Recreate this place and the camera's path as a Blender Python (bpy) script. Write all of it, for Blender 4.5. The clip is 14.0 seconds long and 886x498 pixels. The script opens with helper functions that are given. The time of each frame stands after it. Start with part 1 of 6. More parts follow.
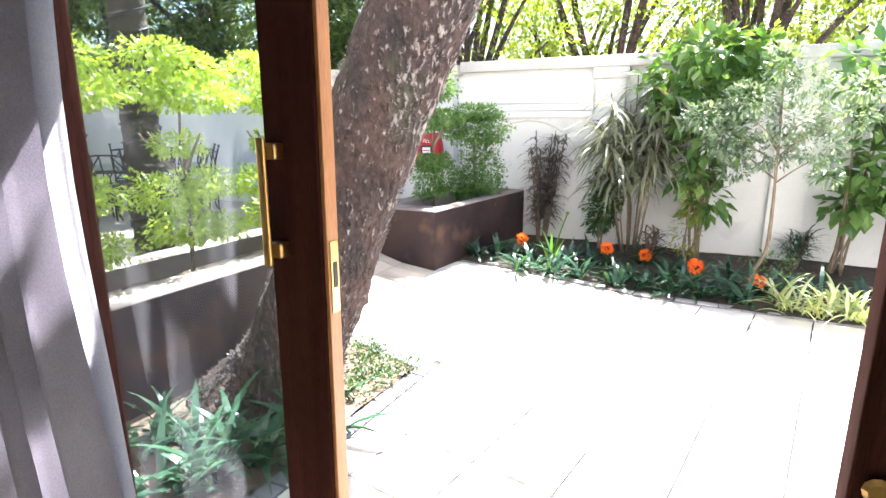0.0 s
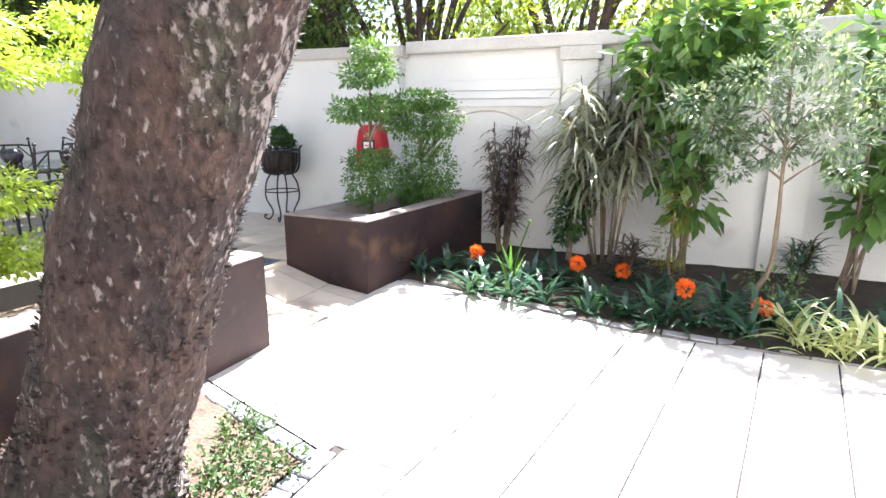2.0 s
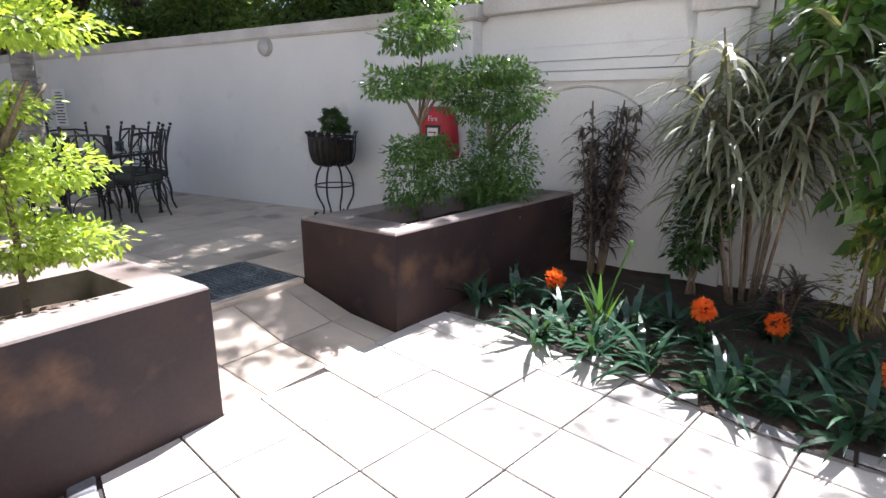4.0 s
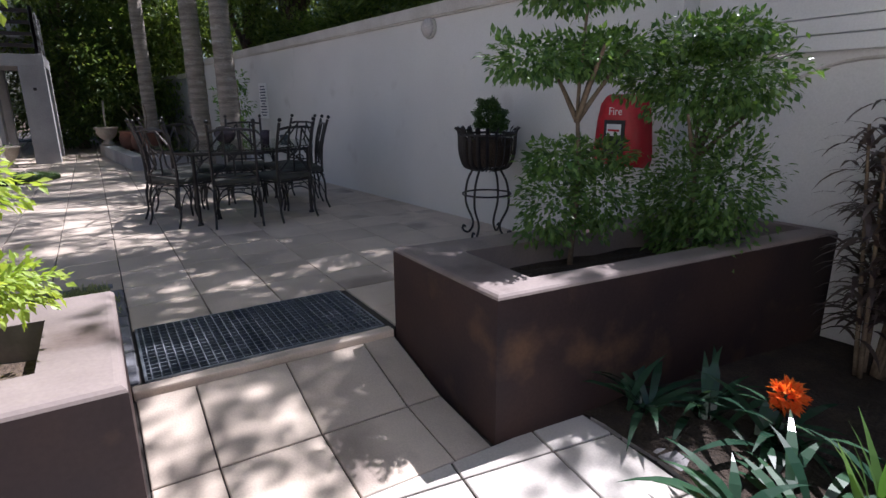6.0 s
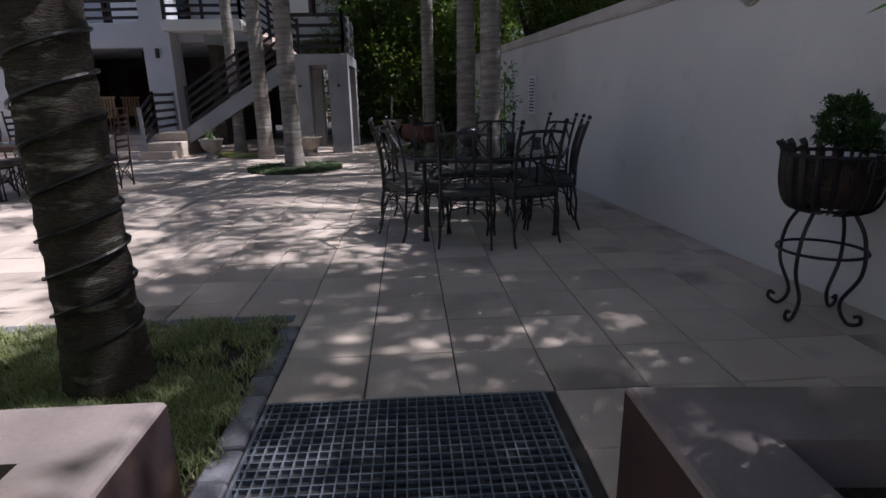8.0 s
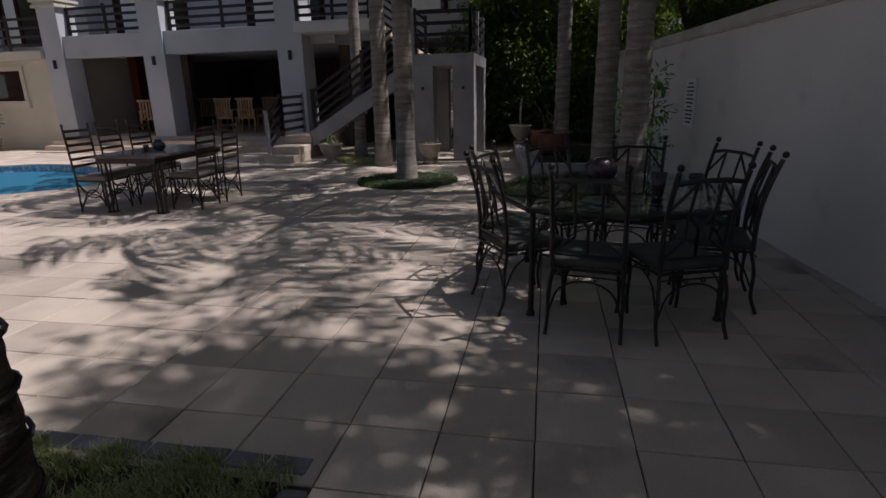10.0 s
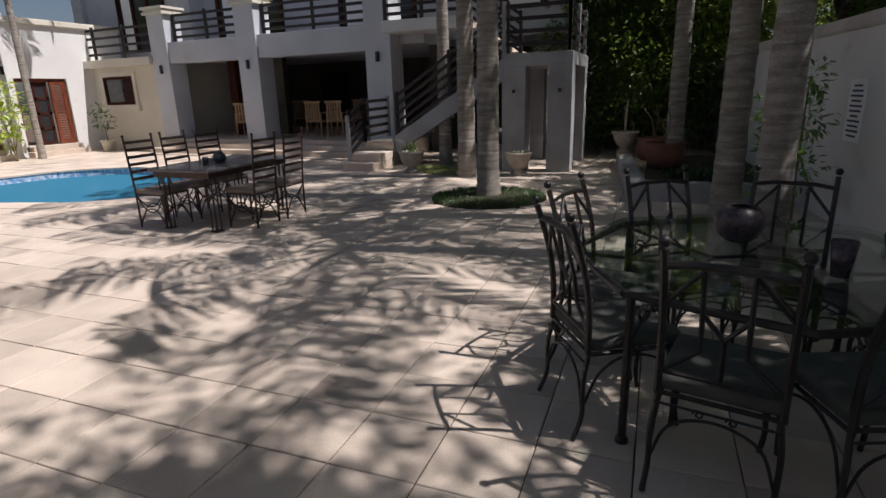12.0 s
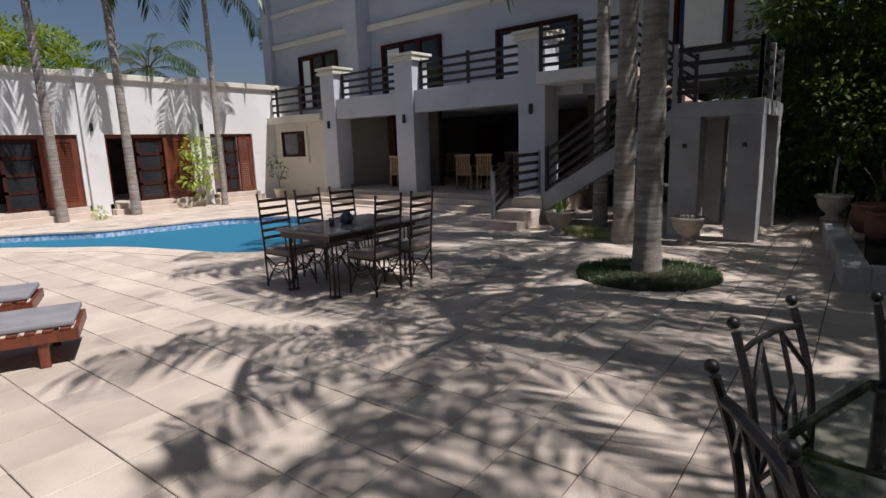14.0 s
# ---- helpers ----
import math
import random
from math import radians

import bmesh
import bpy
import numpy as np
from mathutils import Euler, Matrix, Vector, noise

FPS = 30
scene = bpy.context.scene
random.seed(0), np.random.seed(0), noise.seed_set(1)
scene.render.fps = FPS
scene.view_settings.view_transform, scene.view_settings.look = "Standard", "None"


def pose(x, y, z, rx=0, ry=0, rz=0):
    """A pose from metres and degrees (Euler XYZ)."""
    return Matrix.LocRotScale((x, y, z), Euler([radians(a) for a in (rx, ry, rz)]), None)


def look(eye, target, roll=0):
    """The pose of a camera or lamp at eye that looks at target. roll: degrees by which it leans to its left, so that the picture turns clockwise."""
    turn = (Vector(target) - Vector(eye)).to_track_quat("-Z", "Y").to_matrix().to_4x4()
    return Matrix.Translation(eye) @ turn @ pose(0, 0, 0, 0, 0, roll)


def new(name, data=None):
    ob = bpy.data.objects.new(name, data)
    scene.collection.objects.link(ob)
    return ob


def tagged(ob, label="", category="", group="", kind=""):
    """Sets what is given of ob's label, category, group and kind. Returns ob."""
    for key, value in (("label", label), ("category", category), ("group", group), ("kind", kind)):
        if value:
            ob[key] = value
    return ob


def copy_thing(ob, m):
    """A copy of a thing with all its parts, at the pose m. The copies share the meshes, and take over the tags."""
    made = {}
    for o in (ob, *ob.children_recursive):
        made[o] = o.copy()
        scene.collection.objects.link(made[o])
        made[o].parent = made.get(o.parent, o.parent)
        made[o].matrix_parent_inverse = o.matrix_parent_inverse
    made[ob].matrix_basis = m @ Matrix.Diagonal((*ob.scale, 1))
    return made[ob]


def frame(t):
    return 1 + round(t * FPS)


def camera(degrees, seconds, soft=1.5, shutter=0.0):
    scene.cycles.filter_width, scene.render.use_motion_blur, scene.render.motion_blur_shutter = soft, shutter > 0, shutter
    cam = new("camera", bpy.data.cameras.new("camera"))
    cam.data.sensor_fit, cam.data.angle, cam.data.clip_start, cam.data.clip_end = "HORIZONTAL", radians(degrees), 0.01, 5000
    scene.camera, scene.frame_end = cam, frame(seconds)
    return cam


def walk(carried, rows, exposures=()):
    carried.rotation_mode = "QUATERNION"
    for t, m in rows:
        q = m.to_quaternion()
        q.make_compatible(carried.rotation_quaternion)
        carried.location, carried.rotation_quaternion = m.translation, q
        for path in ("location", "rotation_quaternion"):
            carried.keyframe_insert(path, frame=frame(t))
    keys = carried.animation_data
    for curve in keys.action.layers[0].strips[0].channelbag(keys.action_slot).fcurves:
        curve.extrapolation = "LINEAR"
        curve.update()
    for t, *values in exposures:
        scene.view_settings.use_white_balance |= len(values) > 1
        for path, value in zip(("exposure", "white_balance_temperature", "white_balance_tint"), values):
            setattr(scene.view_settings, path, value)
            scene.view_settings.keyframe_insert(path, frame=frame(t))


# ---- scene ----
cam = camera(77.5, 14.0)
METRES, EYE, TILT, LEAN, TURN = 9.067, 1.6, 0.0, 0.0, 27.5
ROWS = [
    (0.0, 0.0, 0.0, 0.0, 0.02, -13.09, -0.1),
    (0.5, 0.0104, 0.032, -0.0034, -0.47, -13.16, -0.12),
    (1.0, 0.0185, 0.0639, -0.0039, -1.51, -13.19, -0.1),
    (1.5, 0.0282, 0.096, -0.0035, -2.45, -13.29, -0.13),
    (2.0, 0.0385, 0.1252, -0.0071, -2.75, -13.53, -0.08),
    (4.5, 0.0887, 0.3233, -0.0207, 14.54, -14.63, 0.16),
    (5.0, 0.0943, 0.3602, -0.0219, 20.46, -14.79, 0.29),
    (5.5, 0.0918, 0.3974, -0.023, 24.85, -14.89, 0.33),
    (6.0, 0.0846, 0.4407, -0.0221, 30.57, -15.07, 0.5),
    (6.5, 0.0725, 0.474, -0.0237, 37.87, -15.21, 0.62),
    (7.0, 0.0501, 0.5086, -0.022, 43.35, -15.37, 0.7),
    (7.5, 0.0289, 0.5369, -0.0193, 48.66, -15.47, 0.76),
    (8.0, 0.0049, 0.5655, -0.0168, 58.93, -15.61, 1.0),
    (8.5, -0.0225, 0.586, -0.0126, 65.31, -15.72, 0.91),
    (11.0, -0.1656, 0.6854, 0.0113, 75.29, -16.03, 1.47),
    (11.5, -0.1915, 0.6969, 0.0117, 77.79, -15.96, 1.51),
    (12.0, -0.228, 0.7083, 0.0147, 83.13, -15.98, 1.62),
    (12.5, -0.2556, 0.721, 0.0188, 87.63, -15.88, 1.7),
    (13.0, -0.2851, 0.7348, 0.0202, 94.28, -14.72, 1.96),
    (13.5, -0.3114, 0.7378, 0.024, 97.69, -13.3, 1.91),
    (14.0, -0.3394, 0.7376, 0.0259, 99.47, -10.69, 1.87),
]
EXPO = [(0.0, 3.25, 6000, 14), (1.0, 3.15, 6000, 14), (2.2, 2.8, 5950, 15), (4.3, 1.7, 5850, 18), (5.0, 1.47, 5800, 19), (5.6, 1.12, 5750, 20), (6.0, 0.92, 5750, 20), (7.0, 0.42, 5700, 21), (8.5, 0.2, 5700, 21), (10.8, -0.65, 6200, 19), (11.2, -0.43, 6200, 19), (11.7, 0.02, 6200, 18), (12.2, 0.12, 6150, 17), (12.8, 0.02, 6100, 17), (14.0, -0.06, 6000, 16)]
walk(cam, [(t, pose(0, 0, EYE, TILT, LEAN, TURN) @ pose(METRES * x, METRES * y, METRES * z, 90 + pitch, roll, yaw)) for t, x, y, z, yaw, pitch, roll in ROWS], EXPO)

# ---- world and sun ----
SUN = Vector((-0.10, 0.58, 1.0)).normalized()
world = bpy.data.worlds.new("world")
scene.world = world
world.use_nodes = True
wn, wl = world.node_tree.nodes, world.node_tree.links
sky = wn.new("ShaderNodeTexSky")
sky.sky_type, sky.sun_disc = "NISHITA", False
sky.dust_density = 2.0
sky.sun_elevation = math.asin(SUN.z)
sky.sun_rotation = math.atan2(SUN.x, SUN.y)
wl.new(sky.outputs[0], wn["Background"].inputs[0])
wn["Background"].inputs[1].default_value = 0.052
sun = new("sun", bpy.data.lights.new("sun", "SUN"))
sun.data.energy, sun.data.angle, sun.data.color = 5.0, radians(0.55), (1.0, 0.95, 0.87)
sun.matrix_world = look(SUN * 40, (0, 0, 0))


# ---- materials ----
def mat(name, c1, c2=None, rough=0.7, scale=3.0, fine=60.0, bump=0.15, metal=0.0, grain=0.18, rnd=0.0, island=0.0, spec=0.5, stain=None, stain_scale=0.8, stain_at=0.55, stretch=(1, 1, 1), dist=0.01):
    m = bpy.data.materials.new(name)
    m.use_nodes = True
    n, l = m.node_tree.nodes, m.node_tree.links
    b = n["Principled BSDF"]
    b.inputs["Roughness"].default_value = rough
    b.inputs["Metallic"].default_value = metal
    b.inputs["Specular IOR Level"].default_value = spec
    co = n.new("ShaderNodeTexCoord")
    mp = n.new("ShaderNodeMapping")
    mp.inputs["Scale"].default_value = stretch
    l.new(co.outputs["Object"], mp.inputs[0])
    if rnd:
        oi = n.new("ShaderNodeObjectInfo")
        sc = n.new("ShaderNodeMath")
        sc.operation = "MULTIPLY"
        sc.inputs[1].default_value = 53.0
        l.new(oi.outputs["Random"], sc.inputs[0])
        l.new(sc.outputs[0], mp.inputs["Location"])

    def noise_node(s, d=4.0):
        t = n.new("ShaderNodeTexNoise")
        t.inputs["Scale"].default_value, t.inputs["Detail"].default_value = s, d
        l.new(mp.outputs[0], t.inputs["Vector"])
        return t

    def ramp(src, lo, hi):
        r = n.new("ShaderNodeMapRange")
        r.inputs["From Min"].default_value, r.inputs["From Max"].default_value = lo, hi
        l.new(src, r.inputs["Value"])
        return r.outputs[0]

    def mix(fac, a, b_, kind="MIX"):
        x = n.new("ShaderNodeMix")
        x.data_type, x.blend_type = "RGBA", kind
        for sock, v in ((x.inputs[0], fac), (x.inputs[6], a), (x.inputs[7], b_)):
            if isinstance(v, (int, float)):
                sock.default_value = v
            elif isinstance(v, tuple):
                sock.default_value = (*v, 1)
            else:
                l.new(v, sock)
        return x.outputs[2]

    big = noise_node(scale, 3)
    small = noise_node(fine, 5)
    col = mix(ramp(big.outputs[0], 0.35, 0.65), c1, c2 or tuple(v * 0.8 for v in c1))
    if stain:
        st = noise_node(stain_scale, 6)
        col = mix(ramp(st.outputs[0], stain_at, stain_at + 0.13), col, stain)
    g = n.new("ShaderNodeMapRange")
    g.inputs["To Min"].default_value, g.inputs["To Max"].default_value = 1 - grain, 1 + grain
    g.inputs["From Min"].default_value, g.inputs["From Max"].default_value = 0.3, 0.7
    l.new(small.outputs[0], g.inputs["Value"])
    hsv = n.new("ShaderNodeHueSaturation")
    l.new(col, hsv.inputs["Color"])
    val = g.outputs[0]
    for amount, node, out in ((rnd, "ShaderNodeObjectInfo", "Random"), (island, "ShaderNodeNewGeometry", "Random Per Island")):
        if amount:
            o = n.new(node)
            k = n.new("ShaderNodeMapRange")
            k.inputs["To Min"].default_value, k.inputs["To Max"].default_value = 1 - amount, 1 + amount
            l.new(o.outputs[out], k.inputs["Value"])
            x = n.new("ShaderNodeMath")
            x.operation = "MULTIPLY"
            l.new(val, x.inputs[0])
            l.new(k.outputs[0], x.inputs[1])
            val = x.outputs[0]
    l.new(val, hsv.inputs["Value"])
    l.new(hsv.outputs[0], b.inputs["Base Color"])
    if bump:
        bp = n.new("ShaderNodeBump")
        bp.inputs["Strength"].default_value, bp.inputs["Distance"].default_value = bump, dist
        l.new(small.outputs[0], bp.inputs["Height"])
        l.new(bp.outputs[0], b.inputs["Normal"])
    return m


def leaf_mat(name, c1, c2, thin=0.35, rough=0.45):
    """Leaves: glossy on top, with light coming through them; each leaf its own tone."""
    m = bpy.data.materials.new(name)
    m.use_nodes = True
    n, l = m.node_tree.nodes, m.node_tree.links
    b, out = n["Principled BSDF"], n["Material Output"]
    geo = n.new("ShaderNodeNewGeometry")
    x = n.new("ShaderNodeMix")
    x.data_type = "RGBA"
    x.inputs[6].default_value, x.inputs[7].default_value = (*c1, 1), (*c2, 1)
    l.new(geo.outputs["Random Per Island"], x.inputs[0])
    l.new(x.outputs[2], b.inputs["Base Color"])
    b.inputs["Roughness"].default_value = rough
    tr = n.new("ShaderNodeBsdfTranslucent")
    br = n.new("ShaderNodeMix")
    br.data_type, br.blend_type = "RGBA", "MULTIPLY"
    br.inputs[0].default_value = 1.0
    br.inputs[7].default_value = (1.6, 1.5, 0.6, 1)
    l.new(x.outputs[2], br.inputs[6])
    l.new(br.outputs[2], tr.inputs[0])
    s = n.new("ShaderNodeMixShader")
    s.inputs[0].default_value = thin
    l.new(b.outputs[0], s.inputs[1])
    l.new(tr.outputs[0], s.inputs[2])
    l.new(s.outputs[0], out.inputs[0])
    return m


def glass_mat(name, tint=(0.9, 0.95, 0.93), rough=0.0):
    m = bpy.data.materials.new(name)
    m.use_nodes = True
    n, l = m.node_tree.nodes, m.node_tree.links
    out = n["Material Output"]
    t, g, s = n.new("ShaderNodeBsdfTransparent"), n.new("ShaderNodeBsdfGlossy"), n.new("ShaderNodeMixShader")
    t.inputs[0].default_value = (*tint, 1)
    g.inputs["Roughness"].default_value = rough
    f = n.new("ShaderNodeLayerWeight")
    f.inputs[0].default_value = 0.5
    p = n.new("ShaderNodeMath")
    p.operation = "POWER"
    p.inputs[1].default_value = 4.0
    q = n.new("ShaderNodeMapRange")
    q.inputs["To Min"].default_value, q.inputs["To Max"].default_value = 0.05, 0.9
    l.new(f.outputs["Facing"], p.inputs[0])
    l.new(p.outputs[0], q.inputs["Value"])
    l.new(q.outputs[0], s.inputs[0])
    l.new(t.outputs[0], s.inputs[1])
    l.new(g.outputs[0], s.inputs[2])
    l.new(s.outputs[0], out.inputs[0])
    return m


WHITE = mat("white_painted_plaster", (0.72, 0.71, 0.69), (0.66, 0.65, 0.63), 0.85, 0.9, 90, 0.12, grain=0.05, stain=(0.55, 0.53, 0.50), stain_scale=1.6, stain_at=0.62)
# White villa paint, its colour greyed and blued for the facade's shade
HOUSE_SHADED = mat("shaded_white_house_paint", (0.54, 0.555, 0.59), (0.46, 0.475, 0.505), 0.85, 0.7, 90, 0.1, grain=0.05, stain=(0.42, 0.42, 0.43), stain_scale=1.2, stain_at=0.63)
CREAM = mat("cream_painted_plaster", (0.70, 0.66, 0.56), (0.62, 0.58, 0.48), 0.85, 0.8, 80, 0.1, grain=0.05)
# Grey plaster, its colour also lowered for tree shade on the stair tower
GREYWALL = mat("grey_weathered_shaded_plaster", (0.42, 0.415, 0.42), (0.30, 0.295, 0.295), 0.9, 1.4, 50, 0.2, grain=0.12)
COPING = mat("wall_coping_cement", (0.60, 0.57, 0.53), (0.48, 0.45, 0.41), 0.9, 2.0, 60, 0.2, grain=0.1)
PAVER = mat("sandstone_paver", (0.60, 0.505, 0.415), (0.50, 0.415, 0.34), 0.85, 2.2, 120, 0.2, grain=0.08, rnd=0.11, island=0.11, stain=(0.31, 0.255, 0.215), stain_scale=1.3, stain_at=0.6)
PAVER_PALE = mat("pale_patio_paver", (0.56, 0.52, 0.48), (0.48, 0.44, 0.40), 0.85, 2.0, 120, 0.2, grain=0.08, rnd=0.07, stain=(0.40, 0.36, 0.32), stain_scale=1.5, stain_at=0.62)
MORTAR = mat("dark_joint_mortar", (0.055, 0.046, 0.04), (0.035, 0.03, 0.027), 0.95, 4, 90, 0.3)
COBBLE_PALE = mat("worn_grey_cobble", (0.36, 0.34, 0.34), (0.24, 0.23, 0.235), 0.85, 5, 90, 0.3, rnd=0.15)
COBBLE = mat("grey_cobble", (0.20, 0.20, 0.22), (0.14, 0.14, 0.155), 0.85, 5, 90, 0.3, rnd=0.15)
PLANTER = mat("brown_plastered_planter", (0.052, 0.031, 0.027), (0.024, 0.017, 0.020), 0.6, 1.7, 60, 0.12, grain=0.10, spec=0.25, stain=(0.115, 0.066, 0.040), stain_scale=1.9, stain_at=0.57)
# Worn rim; sun on the planter tops is put into its paler colour
PLANTER_TOP = mat("worn_sunlit_planter_rim", (0.27, 0.222, 0.205), (0.175, 0.142, 0.13), 0.75, 2.2, 70, 0.1, grain=0.06, stain=(0.11, 0.08, 0.07), stain_scale=2.4, stain_at=0.56)
SOIL = mat("dark_garden_soil", (0.055, 0.038, 0.026), (0.03, 0.021, 0.015), 0.95, 6, 70, 0.9, grain=0.4, dist=0.03)
LITTER = mat("dry_soil_and_leaves", (0.14, 0.10, 0.07), (0.08, 0.055, 0.04), 0.95, 5, 60, 0.8, grain=0.4, dist=0.02)
BARK = mat("flaky_dark_bark", (0.105, 0.066, 0.052), (0.045, 0.032, 0.028), 0.92, 7, 46, 1.0, grain=0.55, stretch=(1, 1, 0.7), dist=0.04)


def old_bark(name):
    """Dark flaking bark with a broad pale streak of lichen along one flank of the leaning trunk."""
    m = mat(name, (0.062, 0.036, 0.029), (0.026, 0.019, 0.018), 0.92, 5, 40, 0.0, grain=0.5, stretch=(1, 1, 0.6), stain=(0.055, 0.06, 0.035), stain_scale=2.6, stain_at=0.58)
    n, l = m.node_tree.nodes, m.node_tree.links
    b = n["Principled BSDF"]
    col = b.inputs["Base Color"].links[0].from_socket
    co = n.new("ShaderNodeTexCoord")

    def tex(kind, scale, zs):
        mp = n.new("ShaderNodeMapping")
        mp.inputs["Scale"].default_value = (1, 1, zs)
        l.new(co.outputs["Object"], mp.inputs[0])
        t = n.new(kind)
        t.inputs["Scale"].default_value = scale
        l.new(mp.outputs[0], t.inputs["Vector"])
        return t

    def calc(op, a, c):
        x = n.new("ShaderNodeMath")
        x.operation = op
        for sock, v in zip(x.inputs, (a, c)):
            if isinstance(v, (int, float)):
                sock.default_value = v
            else:
                l.new(v, sock)
        return x.outputs[0]

    def step(v, lo, hi):
        r = n.new("ShaderNodeMapRange")
        r.interpolation_type = "SMOOTHSTEP"
        r.inputs["From Min"].default_value, r.inputs["From Max"].default_value = lo, hi
        l.new(v, r.inputs["Value"])
        return r.outputs[0]

    flank = n.new("ShaderNodeVectorMath")
    flank.operation = "DOT_PRODUCT"
    flank.inputs[1].default_value = (0.60, 0.70, -0.30)
    l.new(co.outputs["Object"], flank.inputs[0])
    big = tex("ShaderNodeTexNoise", 2.6, 0.55)
    big.inputs["Detail"].default_value = 3
    fleck = tex("ShaderNodeTexNoise", 42, 0.5)
    fleck.inputs["Detail"].default_value = 7
    plates = tex("ShaderNodeTexVoronoi", 26, 0.5)
    zone = step(calc("ADD", big.outputs[0], calc("MULTIPLY", flank.outputs["Value"], 0.85)), 0.50, 0.74)
    mask = step(calc("ADD", fleck.outputs[0], calc("MULTIPLY", zone, 0.15)), 0.58, 0.72)
    x = n.new("ShaderNodeMix")
    x.data_type = "RGBA"
    l.new(mask, x.inputs[0])
    l.new(col, x.inputs[6])
    x.inputs[7].default_value = (0.31, 0.265, 0.25, 1)
    l.new(x.outputs[2], b.inputs["Base Color"])
    height = calc("ADD", calc("ADD", calc("MULTIPLY", fleck.outputs[0], 1.1), calc("MULTIPLY", plates.outputs["Distance"], -0.8)), calc("MULTIPLY", mask, 0.25))
    bp = n.new("ShaderNodeBump")
    bp.inputs["Strength"].default_value, bp.inputs["Distance"].default_value = 1.0, 0.04
    l.new(height, bp.inputs["Height"])
    l.new(bp.outputs[0], b.inputs["Normal"])
    return m


OLDBARK = old_bark("old_flaky_bark")
PALMBARK = mat("grey_palm_bark", (0.34, 0.30, 0.26), (0.20, 0.175, 0.15), 0.9, 4, 50, 0.6, grain=0.35, stain=(0.48, 0.46, 0.41), stain_scale=2.6, stain_at=0.58, stretch=(0.8, 0.8, 5.0), dist=0.02)
PALMDARK = mat("mossy_dark_palm_bark", (0.085, 0.068, 0.046), (0.045, 0.036, 0.026), 0.92, 5, 45, 1.0, grain=0.5, stain=(0.34, 0.31, 0.25), stain_scale=5, stain_at=0.57, stretch=(0.8, 0.8, 4.0), dist=0.03)
STEM = mat("brown_twig_bark", (0.20, 0.15, 0.10), (0.13, 0.095, 0.065), 0.9, 12, 80, 0.4, grain=0.25)
IRON = mat("black_wrought_iron", (0.022, 0.02, 0.022), (0.035, 0.03, 0.028), 0.42, 14, 120, 0.15, metal=0.35, grain=0.2)
IRONBROWN = mat("rust_brown_iron", (0.06, 0.035, 0.028), (0.04, 0.026, 0.022), 0.5, 14, 120, 0.15, metal=0.3, grain=0.2)
CUSHION = mat("grey_green_seat_fabric", (0.075, 0.075, 0.066), (0.055, 0.056, 0.05), 0.92, 6, 220, 0.3, grain=0.2)
CUSHION_TAUPE = mat("taupe_seat_fabric", (0.24, 0.20, 0.17), (0.19, 0.16, 0.135), 0.92, 6, 220, 0.3, grain=0.15)
GRATE = mat("galvanised_grating", (0.24, 0.26, 0.29), (0.15, 0.17, 0.20), 0.4, 10, 90, 0.1, metal=0.4)
DARKWOOD = mat("dark_varnished_wood", (0.065, 0.024, 0.018), (0.04, 0.015, 0.011), 0.8, 3, 60, 0.1, spec=0.02, grain=0.3, stretch=(8, 8, 0.6))
REDWOOD = mat("red_brown_varnished_wood", (0.20, 0.055, 0.025), (0.12, 0.032, 0.016), 0.4, 3, 60, 0.12, grain=0.25, stretch=(6, 6, 0.6))
# Sun on the door's edge is put into this orange colour
ORANGEWOOD = mat("sunlit_orange_timber", (0.50, 0.22, 0.07), (0.38, 0.15, 0.045), 0.45, 3, 60, 0.1, grain=0.2, stretch=(8, 8, 0.6))
TEAK = mat("pale_teak", (0.42, 0.26, 0.13), (0.32, 0.19, 0.09), 0.6, 4, 60, 0.15, grain=0.2, rnd=0.1)
RAILWOOD = mat("dark_stained_rail_timber", (0.026, 0.017, 0.016), (0.016, 0.011, 0.011), 0.6, 4, 60, 0.15, grain=0.3)
BRASS = mat("satin_brass", (0.70, 0.47, 0.18), (0.62, 0.40, 0.14), 0.28, 6, 90, 0.03, metal=1.0, grain=0.08)
FABRIC = mat("grey_curtain_cloth", (0.50, 0.48, 0.53), (0.40, 0.38, 0.43), 0.95, 3, 260, 0.2, grain=0.12)
CUSHION_GREY = mat("faded_grey_canvas", (0.27, 0.26, 0.27), (0.21, 0.205, 0.215), 0.95, 5, 240, 0.2, grain=0.12)
TABLETOP = mat("dark_glossy_stone_top", (0.17, 0.165, 0.17), (0.11, 0.105, 0.11), 0.22, 5, 60, 0.05, grain=0.12)
URNSTONE = mat("cast_stone_urn", (0.42, 0.37, 0.31), (0.30, 0.26, 0.22), 0.9, 5, 60, 0.3, grain=0.2)
TERRACOTTA = mat("dull_terracotta", (0.20, 0.085, 0.055), (0.13, 0.06, 0.042), 0.85, 4, 60, 0.2, grain=0.2)
REDVINYL = mat("red_vinyl_cover", (0.55, 0.018, 0.03), (0.42, 0.012, 0.022), 0.38, 3, 40, 0.15, grain=0.08)
OFFWHITE = mat("off_white_print", (0.86, 0.86, 0.85), (0.82, 0.82, 0.80), 0.6, 6, 90, 0.0, grain=0.03)
INK = mat("dark_blue_print", (0.05, 0.06, 0.12), (0.04, 0.05, 0.10), 0.7, 6, 90, 0.0, grain=0.05)
BLACKPRINT = mat("black_print", (0.02, 0.02, 0.022), (0.03, 0.03, 0.03), 0.6, 6, 90, 0.0)
LAMPGLASS = mat("frosted_lamp_glass", (0.55, 0.52, 0.50), (0.48, 0.45, 0.43), 0.35, 8, 60, 0.05)
